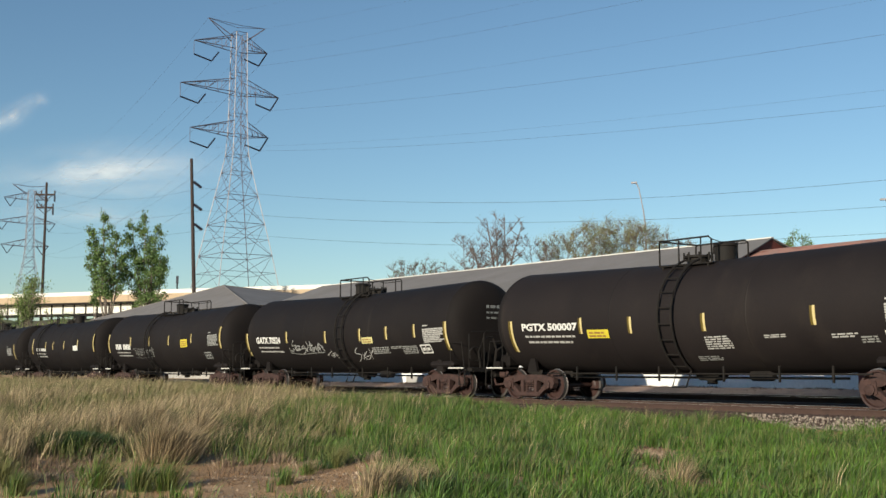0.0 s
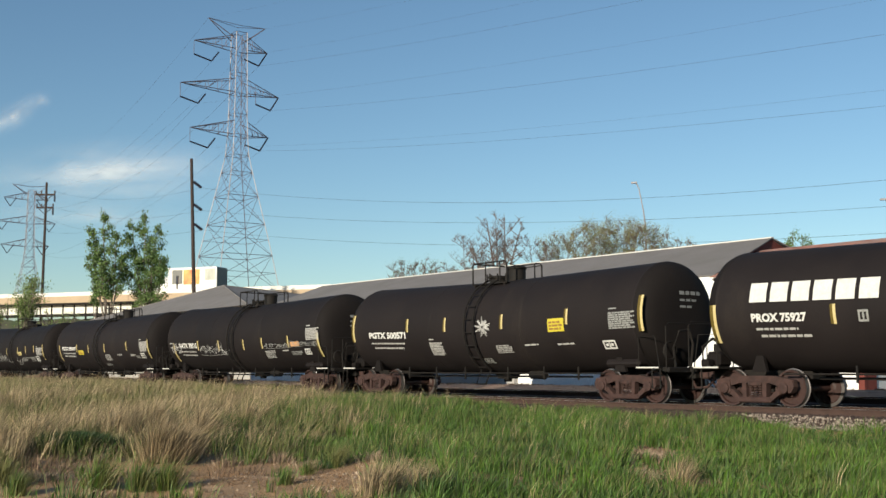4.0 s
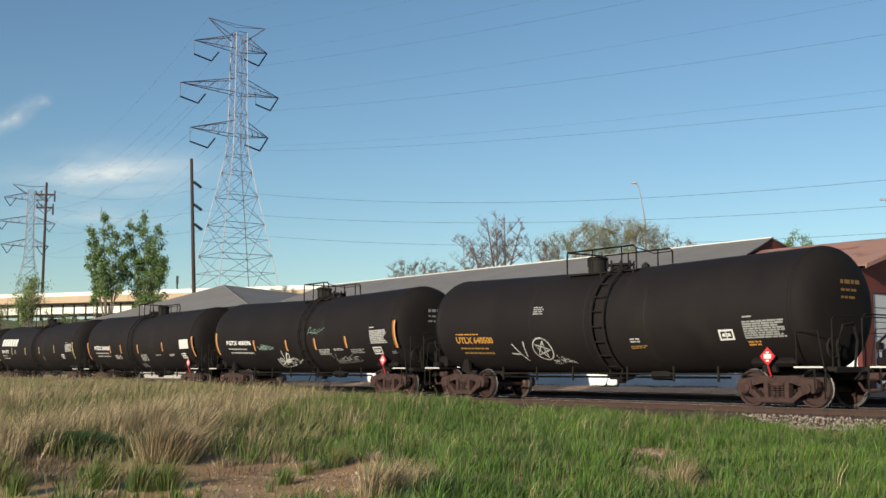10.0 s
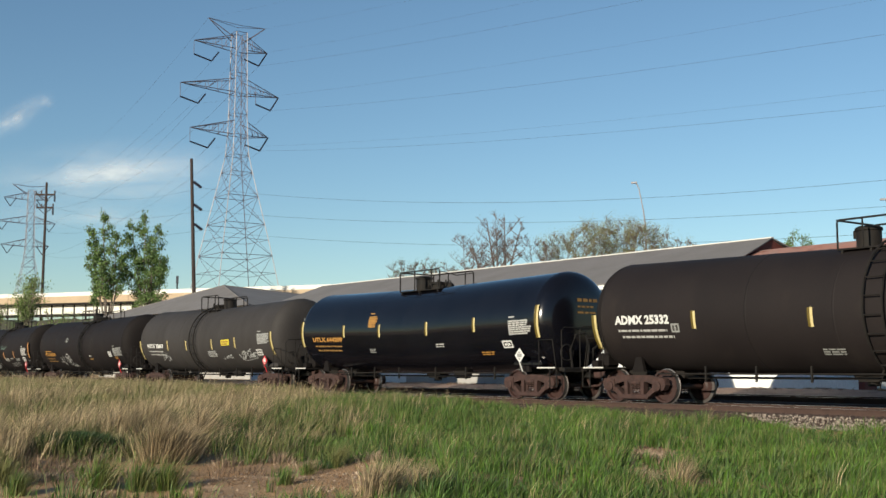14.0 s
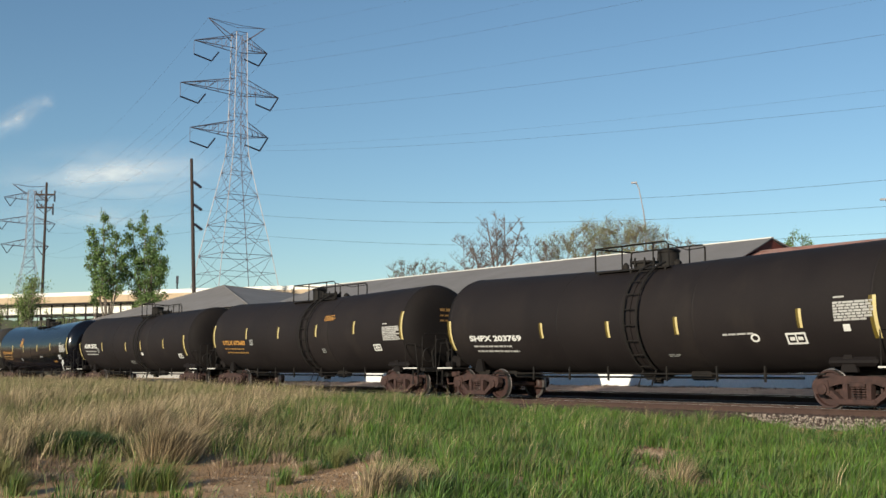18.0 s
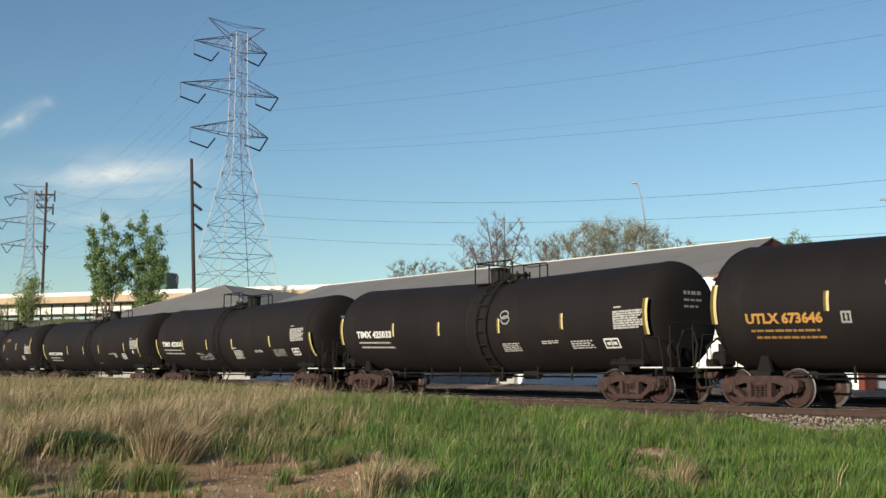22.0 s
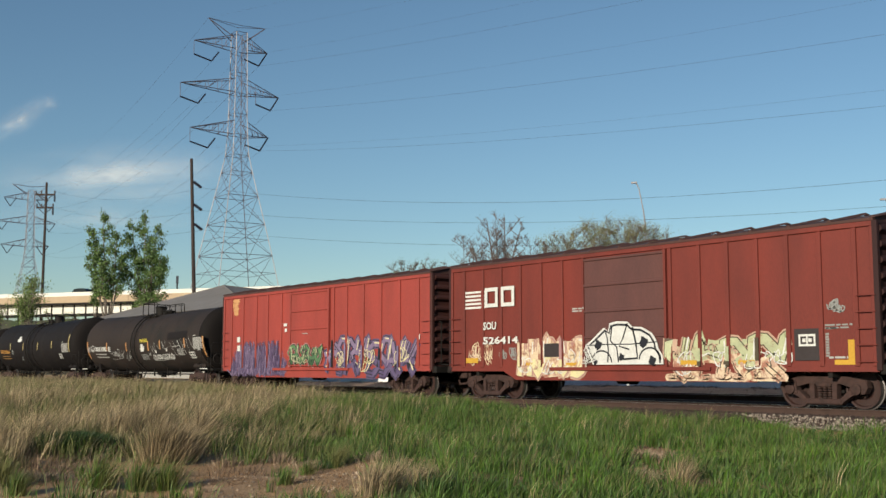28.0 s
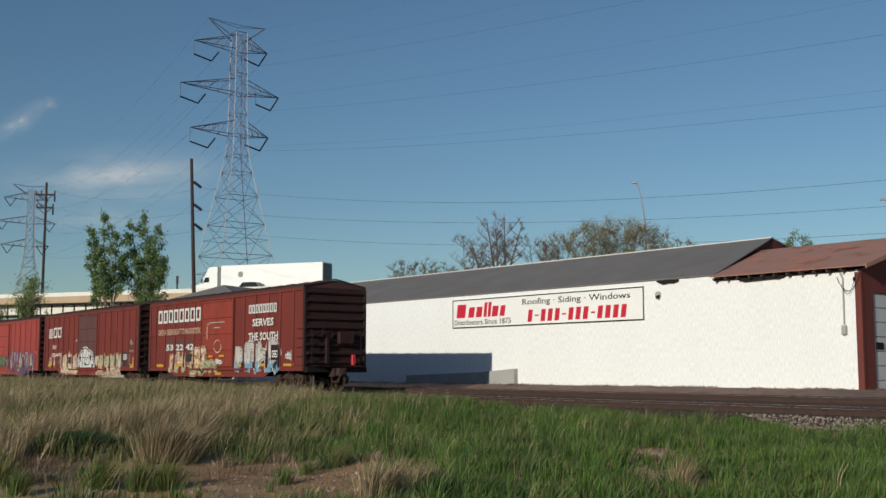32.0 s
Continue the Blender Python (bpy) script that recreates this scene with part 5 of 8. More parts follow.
    # corrugated ends; their shade is put into end_paint
    for e, half in ((-1, -lo), (1, hi)):
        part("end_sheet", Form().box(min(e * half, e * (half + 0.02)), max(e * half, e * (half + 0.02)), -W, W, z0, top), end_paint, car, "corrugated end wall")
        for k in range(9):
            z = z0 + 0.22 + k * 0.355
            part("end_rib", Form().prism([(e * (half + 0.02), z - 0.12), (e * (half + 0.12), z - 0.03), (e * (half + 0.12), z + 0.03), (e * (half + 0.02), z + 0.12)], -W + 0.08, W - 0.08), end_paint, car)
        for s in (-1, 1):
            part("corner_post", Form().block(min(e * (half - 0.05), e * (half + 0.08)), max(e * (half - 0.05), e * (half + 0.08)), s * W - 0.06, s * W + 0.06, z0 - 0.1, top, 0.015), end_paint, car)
        part("end_sill", Form().block(min(e * half, e * (half + 0.25)), max(e * half, e * (half + 0.25)), -W, W, z0 - 0.18, z0 + 0.04, 0.02), IRON, car)
        part("draft_sill", Form().block(min(e * (half - 2), e * (half + 0.45)), max(e * (half - 2), e * (half + 0.45)), -0.3, 0.3, 0.62, 0.98, 0.03), RUST_TRUCK, car)
        part("coupler", shared("coupler", coupler_mesh), None, car, "rusty knuckle coupler with hose", m=pose(e * (pitch / 2), 0, 0, 0, 0, 0 if e > 0 else 180))
        part("brake_wheel", Form().lathe([(0.13, 0.26), (0.16, 0.28), (0.19, 0.26), (0.16, 0.24)], 20, Matrix.Translation((e * half if e > 0 else -half - 0.32, -0.45, 2.35)), True), IRON, car, "round hand brake wheel")
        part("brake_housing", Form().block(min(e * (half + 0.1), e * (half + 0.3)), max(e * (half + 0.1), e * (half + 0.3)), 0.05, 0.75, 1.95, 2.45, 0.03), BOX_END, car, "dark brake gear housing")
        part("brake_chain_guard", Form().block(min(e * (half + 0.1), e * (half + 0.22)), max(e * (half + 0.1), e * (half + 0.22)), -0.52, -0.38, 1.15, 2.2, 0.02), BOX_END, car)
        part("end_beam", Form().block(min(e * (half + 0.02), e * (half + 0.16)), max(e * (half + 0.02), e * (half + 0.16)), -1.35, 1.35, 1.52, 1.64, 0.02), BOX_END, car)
        f = Form()
        for k in range(6):
            y = e * (0.35 + k * 0.14)
            f.add([(e * (half + 0.024), y, top - 0.22), (e * (half + 0.024), y + e * 0.1, top - 0.22), (e * (half + 0.024), y + e * 0.1, top - 0.13), (e * (half + 0.024), y, top - 0.13)], [(0, 1, 2, 3)])
        tagged(part("end_print", f, SMALL_PRINT, car, solid=False), kind="stuff")
        part("crossover_platform", Form().block(min(e * (half + 0.1), e * (half + 0.5)), max(e * (half + 0.1), e * (half + 0.5)), -1.1, 1.1, 1.06, 1.1, 0.008), IRON, car)
        for y in (-1.15, 1.15):
            hand = Form().tube([(e * (half + 0.04), y, 1.1), (e * (half + 0.18), y, 1.15), (e * (half + 0.18), y, 2.5), (e * (half + 0.04), y, 2.55)], 0.02, 6)
            part("end_handrail", hand, IRON, car)
    part("center_sill", Form().block(lo, hi, -0.3, 0.3, 0.62, 0.98, 0.03), IRON, car)
    for k in range(6):
        x = lo + length * (k + 0.5) / 6
        part("cross_bearer", Form().block(x - 0.06, x + 0.06, -W + 0.05, W - 0.05, 0.72, 0.98, 0.01), IRON, car)
    part("brake_rigging", Form().tube([(lo + 3.2, -0.6, 0.66), (hi - 3.2, -0.6, 0.66)], 0.03, 6).block(-0.9, -0.2, -0.8, -0.4, 0.5, 0.85, 0.08), IRON, car)
    add_trucks(car, length / 2 - 1.65)
    def place(u, v, off=0.012):
        lift = 0.115 if d0 - 0.05 < u < d1 + 0.05 and v > 1.0 else (0.045 if v < 1.0 else 0.012)
        return (u, -W - lift - (off - 0.012), v)
    return car, place, [x for x in posts if not d0 - 0.2 < x < d1 + 0.2]



def blob_outline(rng, u0, u1, v0, v1, n=26):
    """A bold graffiti letter: a bumpy closed outline that fills its box."""
    cu, cv, hu, hv = (u0 + u1) / 2, (v0 + v1) / 2, (u1 - u0) / 2, (v1 - v0) / 2
    ph, k1, k2 = rng.uniform(0, 6.28), rng.randint(2, 4), rng.randint(5, 7)
    out = []
    for i in range(n):
        a = 2 * math.pi * i / n
        sq = 1 / max(abs(math.cos(a)), abs(math.sin(a))) ** 0.75
        r = 0.86 * sq * (1 + 0.17 * math.sin(k1 * a + ph) + 0.2 * math.sin(k2 * a + ph * 2))
        out.append((cu + hu * min(max(r * math.cos(a), -1.1), 1.1), cv + hv * min(max(r * math.sin(a), -1.08), 1.08)))
    return out


def letter_piece(box, u0, u1, v0, v1, fill, low, edge, halo, shine, n, stroke=0.26, slant=0.12, seed=0, drips=0):
    """A row of interlocking sprayed shapes: bent bars with a pale rim, a dark outline, a fill that changes colour towards the foot, and thin shines."""
    car, place, posts = box
    rng = random.Random(seed)
    w, h = u1 - u0, v1 - v0
    strokes = []
    for k in range(n):
        a, b = u0 + w * (k + rng.uniform(-0.12, 0.1)) / n, u0 + w * (k + rng.uniform(0.85, 1.12)) / n
        m, lean = (a + b) / 2, slant * h * rng.choice((-1, 1, 1))
        lo, hi = v0 + h * rng.uniform(0.04, 0.14), v1 - h * rng.uniform(0.04, 0.2)
        mid = (lo + hi) / 2 + h * rng.uniform(-0.1, 0.1)
        style = rng.randint(0, 3)
        if style == 0:
            strokes += [[(a, lo), (a + lean, mid), (a + lean * 1.5, hi)], [(b, lo), (b + lean, mid), (b - lean * 0.5, hi)], [(a, mid), (m, mid + 0.1 * h), (b, mid)]]
        elif style == 1:
            strokes += [[(b, hi), (m, hi + 0.02 * h), (a, mid + 0.15 * h), (m, mid), (b, mid - 0.15 * h), (m, lo), (a, lo + 0.04 * h)]]
        elif style == 2:
            strokes += [[(a, hi), (a - lean * 0.4, mid), (m, lo), (b, mid), (b + lean, hi)], [(m, mid), (m + lean, hi)]]
        else:
            strokes += [[(a, lo), (a + lean * 0.6, hi), (m, hi), (b, mid + 0.12 * h), (m, mid), (b + lean * 0.4, lo)]]
        if rng.random() < 0.5:
            strokes.append([(b - 0.05, mid), (b + 0.14 * w / n, hi), (b + 0.3 * w / n, hi + 0.05 * h)])
    rim, dark, top, foot, lit = Form(), Form(), Form(), Form(), Form()
    for i, pts in enumerate(strokes):
        fine = []
        for p, q in zip(pts, pts[1:]):
            fine += [(p[0] + (q[0] - p[0]) * t / 4, p[1] + (q[1] - p[1]) * t / 4) for t in range(4)]
        fine.append(pts[-1])
        wd = stroke * rng.uniform(0.8, 1.2)
        d = 0.0003 * (i % 12)
        shape_strip(rim, fine, wd + 0.15, lambda x, y: place(x, y, 0.0140 + d * 0.2))
        shape_strip(dark, fine, wd + 0.065, lambda x, y: place(x, y, 0.0185 + d))
        cut = v0 + h * rng.uniform(0.34, 0.5)
        for form, run in ((top, [p for p in fine if p[1] >= cut - 0.09]), (foot, [p for p in fine if p[1] < cut + 0.09])):
            if len(run) > 1:
                shape_strip(form, run, wd, lambda x, y: place(x, y, 0.0235 + d + (0.0003 if form is top else 0)))
        shape_strip(lit, [(x + wd * 0.24, y + 0.03) for x, y in fine[1:5]], 0.045, lambda x, y: place(x, y, 0.029 + d))
        if i % 2:
            shape_strip(dark, [(x - wd * 0.1, y) for x, y in fine[-5:]], 0.035, lambda x, y: place(x, y, 0.0305 + d))
    base = part("graffiti", top, fill, car, "bold sprayed graffiti piece", solid=False)
    for name, form, mat in (("graffiti_rim", rim, halo), ("graffiti_outline", dark, edge), ("graffiti_fade", foot, low), ("graffiti_shine", lit, shine)):
        tagged(part(name, form, mat, base, solid=False), kind="stuff")
    # the paint runs on over the side posts
    for x in posts:
        if u0 < x < u1:
            f, g = Form(), Form()
            cut = v0 + h * 0.42
            patch(f, x - 0.055, x + 0.055, max(cut, 1.0), v1 - h * rng.uniform(0.05, 0.3), lambda a, b: (a, place(x, 1.5)[1] - 0.0935, b), 1)
            patch(g, x - 0.055, x + 0.055, 1.0, max(cut, 1.02), lambda a, b: (a, place(x, 1.5)[1] - 0.0935, b), 1)
            part("post_paint", f, rng.choice((fill, fill, edge)), base, solid=False)
            part("post_paint", g, rng.choice((low, low, edge)), base, solid=False)
    for k in range(drips):
        f = Form()
        x = u0 + w * rng.random()
        shape_strip(f, squiggle(rng, x, v0 + h * rng.uniform(0, 0.4), 0.5, h * 0.4, 20), 0.03, lambda a, b: place(a, b, 0.033))
        part("graffiti_stroke", f, shine, base, "thin sprayed line", solid=False)


def brush_haze(box, u0, u1, v0, v1, mat, second, n, seed=0):
    """Dense upright brush-like spray strokes of uneven height."""
    car, place, posts = box
    rng = random.Random(seed)
    forms = [Form(), Form()]
    for k in range(n):
        x = u0 + (u1 - u0) * rng.random()
        edge = min(1.0, 4 * (x - u0) / (u1 - u0) + 0.4, 4 * (u1 - x) / (u1 - u0) + 0.4)
        top = v0 + (v1 - v0) * edge * rng.uniform(0.3, 1.0)
        lo = v0 + (top - v0) * rng.uniform(0.0, 0.6)
        lean = rng.gauss(0, 0.12)
        shape_strip(forms[rng.random() < 0.35], [(x, lo), (x + lean * 0.4, (lo + top) / 2), (x + lean, top)], rng.uniform(0.02, 0.06), lambda a, b: place(a, b, 0.013 + 0.0006 * (k % 14)))
    for x in posts:
        if u0 < x < u1:
            f = Form()
            patch(f, x - 0.055, x + 0.055, 1.0, v0 + (v1 - v0) * rng.uniform(0.5, 0.8), lambda a, b: (a, place(x, 1.5)[1] - 0.0935, b), 1)
            part("post_paint", f, rng.choice((mat, second)), car, solid=False)
    for f, m in zip(forms, (mat, second)):
        tagged(part("graffiti", f, m, car, "dense brushed spray strokes", solid=False), kind="stuff")


def side_paint(box, kind, u0, u1, v0, v1, mat):
    """Paint on a boxcar's side from (u0, v0) to (u1, v1): metres from its middle, metres over the rail."""
    car, place, posts = box
    rng = random.Random(int(u0 * 100 + v0 * 1000))
    w, h = u1 - u0, v1 - v0
    if kind in ("panel", "table", "frame"):
        over = 0.013 if mat is BOX_DARK_DOOR or kind == "table" else 0.036 if kind == "panel" else 0.039
        painted(kind, u0, v0, w, h, mat, car, lambda u, v, off=0.0: place(u, v, over), rng)
    elif kind == "ring":
        painted("ring", u0, v1, w, h, mat, car, place, rng)
    elif kind.startswith("text:"):
        part("lettering", lettering(kind[5:], h, w, lambda u, v: place(u0 + u, v0 + v, 0.064), 0.03), mat, car, "painted lettering", solid=False)
    elif kind == "bars":
        f = Form()
        for k in range(5):
            patch(f, u0, u1, v0 + h * k / 5, v0 + h * (k + 0.55) / 5, place, 1)
        part("painted_emblem", f, mat, car, "striped emblem", solid=False)
    elif kind == "scribble":
        f = Form()
        n = max(4, int(w / 0.14))
        for k in range(n):
            pts = squiggle(rng, u0 + w * rng.uniform(0, 0.75), v0 + h * rng.uniform(0, 0.3), w * 0.25, h * rng.uniform(0.4, 0.7), 24)
            shape_strip(f, pts, 0.055 if mat is PURPLE_PAINT else 0.035, lambda a, b: place(a, b, 0.012 + 0.0004 * (k % 7)))
        tagged(part("graffiti", f, mat, car, "scribbled spray paint", solid=False), kind="stuff")
    elif kind == "smear":
        f = Form()
        for k in range(4):
            o = blob_outline(rng, u0 + w * rng.uniform(0, 0.3), u1 - w * rng.uniform(0, 0.3), v0 + h * 0.22 * k, v0 + h * (0.3 + 0.22 * k))
            f.add([place(a, b) for a, b in o], [tuple(range(len(o)))])
        part("paint_smear", f, mat, car, "worn paint smear", solid=False)
    elif kind == "wash":
        n = max(3, round(w / 0.55))
        line = Form()
        for k in range(n):
            a, b = u0 + w * (k + rng.uniform(-0.1, 0.08)) / n, u0 + w * (k + 1 + rng.uniform(-0.12, 0.02)) / n
            top, low = v1 - h * rng.uniform(0.0, 0.4), v0 + h * rng.uniform(0, 0.08)
            o = [(a, low), (b, low + h * rng.uniform(0, 0.05)), (b + 0.04, (low + top) / 2), (b - 0.03, top), ((a + b) / 2, top + h * rng.uniform(-0.08, 0.08)), (a + 0.03, top), (a - 0.04, low + h * 0.4)]
            part("graffiti_letter", Form().add([place(x, y, 0.014 + 0.0006 * k) for x, y in o], [tuple(range(len(o)))]), mat, car, "worn pale sprayed letter", solid=False)
            for q in range(2):
                shape_strip(line, squiggle(rng, a + 0.05, low + h * 0.1, (b - a) * 0.7, (top - low) * 0.8, 20), 0.03, lambda x, y: place(x, y, 0.024))
        tagged(part("graffiti_outline", line, BLACK_LINE if mat is PURPLE_PAINT else CREAM_FADED, car, "thin brown spray lines", solid=False), kind="stuff")
    elif kind == "arch":
        def at(x, y, off):
            return place(u0 + w * x, v0 + h * y, off)
        rim = [(0.10, 0), (0, 0.45), (0.10, 0.6), (0.25, 0.86), (0.31, 0.78), (0.33, 0.96), (0.42, 1.0), (0.56, 0.98), (0.62, 0.86), (0.74, 0.84), (0.86, 0.70), (0.92, 0.50), (0.93, 0.36), (0.98, 0.2), (0.99, 0)]
        base = part("graffiti", Form().add([at(x, y, 0.016) for x, y in rim], [tuple(range(len(rim)))]), mat, car, "big white lobed graffiti piece", solid=False)
        f = Form()
        def line(pts, wd=0.045):
            shape_strip(f, [(u0 + w * x, v0 + h * y) for x, y in pts], wd, lambda a, b: place(a, b, 0.022))
        line([(0.04 + 0.92 * x, 0.03 + 0.89 * y) for x, y in rim], 0.06)
        line([(0.27, 0.8), (0.30, 0.6), (0.31, 0.3), (0.30, 0.05)])
        line([(0.36, 0.9), (0.34, 0.55), (0.42, 0.40), (0.44, 0.05)])
        line([(0.56, 0.95), (0.50, 0.6), (0.45, 0.42), (0.58, 0.34)])
        line([(0.62, 0.85), (0.66, 0.5), (0.68, 0.14), (0.50, 0.12)], 0.06)
        line([(0.02, 0.45), (0.3, 0.47), (0.6, 0.46), (0.92, 0.5)], 0.03)
        for cx, cy, r in ((0.22, 0.05, 0.13), (0.83, 0.1, 0.13)):
            line([(cx + r * math.cos(t), cy + r * 2.1 * math.sin(t)) for t in np.linspace(0, 3.1, 10)])
        for cx, cy, r in ((0.18, 0.46, 0.14), (0.76, 0.5, 0.15), (0.14, 0.06, 0.08), (0.86, 0.08, 0.13), (0.48, 0.17, 0.1)):
            f.add([place(u0 + w * cx + r * (1 + 0.25 * math.sin(4 * t)) * math.cos(t), v0 + h * cy + r * (1 + 0.25 * math.cos(3 * t)) * math.sin(t), 0.024) for t in np.linspace(0, 5.9, 12)], [tuple(range(12))])
        tagged(part("graffiti_outline", f, BLACK_LINE, base, solid=False), kind="stuff")
    elif kind.startswith("hollow"):
        n = int(kind[6:])
        def over_posts(u, v):
            return place(u, v, 0.064)
        for k in range(n):
            a, b, t = u0 + w * k / n, u0 + w * (k + 0.80) / n, min(0.13, w / n * 0.24)
            f = Form()
            patch(f, a, a + t, v0, v1, over_posts, 1), patch(f, b - t, b, v0, v1, over_posts, 1)
            patch(f, a + t, b - t, v0, v0 + t * 0.9, over_posts, 1), patch(f, a + t, b - t, v1 - t * 0.9, v1, over_posts, 1)
            part("painted_bar", f, mat, car, "plain hollow painted block", solid=False)


# ---- the train: couplings in metres along the track at the start ----
PHASE = [13.15, 11.05, 8.696, 6.27, 3.835, 1.40, -0.993, -3.61, -5.99, -8.41, -10.75, -13.20, -15.52, -18.14, -20.67, -23.31, -25.79, -28.355, -30.93]
SHIFT = {10: 0.35, 4: -0.2, 5: -0.2, 12: 0.33, 13: -0.38, 14: -0.28, 15: -0.55, 16: -0.33, 17: -0.5, 18: -0.6}
Q = [15.54 - 7.052 * p + SHIFT.get(i, 0) for i, p in enumerate(PHASE)] + [251.1, 268.53, 285.42, 302.8]
tank_car(Q[0] - 17.2, Q[0], seed=2, mark_at=(-6.5, -0.3, 2.2, 0.25), stripes=(-4.6, -2.1, 0.8, 3.2), tall=((-7.3, -0.3), (6.8, -0.3)),
         extras=(("table", 5.2, -0.5, 1.1, 0.5, GREY_PAINT), ))
tank_car(Q[0], Q[1], seed=3,
         mark='', mark_at=(-4.37, -0.27, 2.08, 0.18),
         stripes=(-2.39, -0.96, 1.08, 3.51, ),
         stripe_v=0.09,
         tall=((-5.04, 0.01), (6.17, 0.03), ),
         ladder=-3.79, deck=(-2.73, -2.32), bonnet=-0.66,
         extras=(('panel', 2.72, -0.31, 0.79, 0.3, WHITE_PAINT), ))
tank_car(Q[1], Q[2], seed=4,
         mark='', mark_at=(-6.02, -0.39, 2.13, 0.28),
         stripes=(-3.88, -1.35, 1.09, 3.76, ),
         stripe_v=0.04,
         tall=((-7.03, -0.08), (6.88, -0.03), ),
         ladder=-1.51, deck=(-1.36, 1.0), bonnet=-0.79,
         extras=(('panel', 2.52, -0.35, 0.78, 0.38, PLACARD_YELLOW), ('table', 5.57, -0.38, 1.07, 0.52, GREY_PAINT), ('frame', 4.96, -1.02, 0.7, 0.35, GREY_PAINT), ),
         strokes=((-3.47, -0.78, 2.59, 0.62, GREY_PAINT, 0.03), ),
         label='dull black tank car with reflective stripes and graffiti tags')
tank_car(Q[2], Q[3], seed=5,
         mark='GATX 70524', mark_at=(-6.42, -0.39, 2.11, 0.29),
         stripes=(-3.76, -0.69, 1.79, 3.55, 5.29, ),
         stripe_v=-0.13,
         tall=((-7.25, -0.46), (7.09, -0.4), ),
         ladder=0.44, deck=(-0.85, 1.22), bonnet=-0.37,
         extras=(('panel', 1.9, -0.46, 0.72, 0.23, PLACARD_PALE), ('table', 5.77, -0.57, 1.18, 0.5, WHITE_PAINT), ('frame', 5.47, -0.98, 0.61, 0.35, WHITE_PAINT), ('table', 2.46, -0.89, 1.08, 0.29, GREY_PAINT), ('table', 3.68, -0.72, 0.69, 0.11, GREY_PAINT), ('table', 4.39, -0.95, 0.94, 0.33, GREY_PAINT), ),
         strokes=((-3.66, -0.78, 2.71, 0.52, GREY_PAINT, 0.05), (-0.81, -0.97, 0.84, 0.33, WHITE_PAINT, 0.04), (1.3, -1.21, 0.98, 0.68, WHITE_PAINT, 0.04), ),
         label='dull black tank car with reflective stripes and graffiti tags')
tank_car(Q[3], Q[4], seed=6,
         mark='PGTX 500007', mark_at=(-6.06, -0.32, 2.44, 0.23),
         stripes=(-3.47, -1.53, 1.04, 4.3, ),
         stripe_v=-0.19,
         tall=((-6.55, -0.51), (7.23, -0.46), ),
         ladder=-0.19, deck=(-1.11, 0.71), bonnet=0.56,
         extras=(('panel', -3.24, -0.55, 0.85, 0.25, PLACARD_YELLOW), ('table', 0.96, -0.93, 0.84, 0.39, WHITE_PAINT), ('table', 2.81, -0.68, 0.73, 0.1, WHITE_PAINT), ('table', 4.67, -0.76, 0.68, 0.13, WHITE_PAINT), ('table', 5.4, -0.92, 0.44, 0.19, GREY_PAINT), ('table', 6.11, -0.55, 1.02, 0.53, WHITE_PAINT), ('frame', 6.03, -0.93, 0.53, 0.3, WHITE_PAINT), ('table', 0.5, -1.3, 0.79, 0.18, GREY_PAINT), ))
tank_car(Q[4], Q[5], seed=7,
         mark='GATX 70515', mark_at=(-5.92, -0.45, 2.06, 0.25),
         stripes=(-3.73, -1.53, 0.95, 2.66, 4.93, ),
         stripe_v=-0.31,
         tall=((-6.49, -0.7), (7.33, -0.57), ),
         ladder=-0.19, deck=(-0.93, 0.8), bonnet=0.58,
         extras=(('table', 6.42, -0.31, 1.01, 0.48, WHITE_PAINT), ('frame', 6.11, -0.93, 0.46, 0.27, WHITE_PAINT), ('panel', 5.1, -0.53, 0.7, 0.19, ORANGE), ('table', 2.78, -1.0, 0.91, 0.38, WHITE_PAINT), ('table', 4.3, -0.71, 0.62, 0.09, WHITE_PAINT), ('table', 5.02, -0.91, 0.84, 0.19, GREY_PAINT), ),
         strokes=((-6.86, -0.7, 1.06, 0.63, WHITE_PAINT, 0.05), (-3.58, -0.75, 2.81, 0.55, WHITE_PAINT, 0.035), (2.85, -0.54, 4.42, 0.22, GREY_PAINT, 0.025), ),
         label='dull black tank car with reflective stripes and graffiti tags')
tank_car(Q[5], Q[6], seed=8,
         mark='PGTX 500571', mark_at=(-6.06, -0.37, 2.31, 0.24),
         stripes=(-3.61, -1.44, 1.52, 4.48, ),
         stripe_v=0.09,
         tall=((-7.1, 0.01), (7.43, 0.03), ),
         ladder=-0.03, deck=(-0.89, 0.87), bonnet=0.49,
         extras=(('panel', 3.66, -0.33, 0.7, 0.39, PLACARD_YELLOW), ('table', 6.18, -0.36, 1.0, 0.48, GREY_PAINT), ('frame', 5.8, -0.96, 0.49, 0.28, WHITE_PAINT), ('table', -2.42, -0.99, 0.72, 0.5, WHITE_PAINT), ('table', 1.08, -0.93, 0.75, 0.3, WHITE_PAINT), ('table', 2.48, -0.72, 0.65, 0.09, WHITE_PAINT), ('table', 3.93, -0.75, 0.76, 0.09, WHITE_PAINT), ('table', 0.12, -1.33, 0.56, 0.24, GREY_PAINT), ),
         strokes=((0.18, -0.39, 0.78, 0.7, WHITE_PAINT, 0.06), ),
         label='dull black tank car with reflective stripes and graffiti tags')
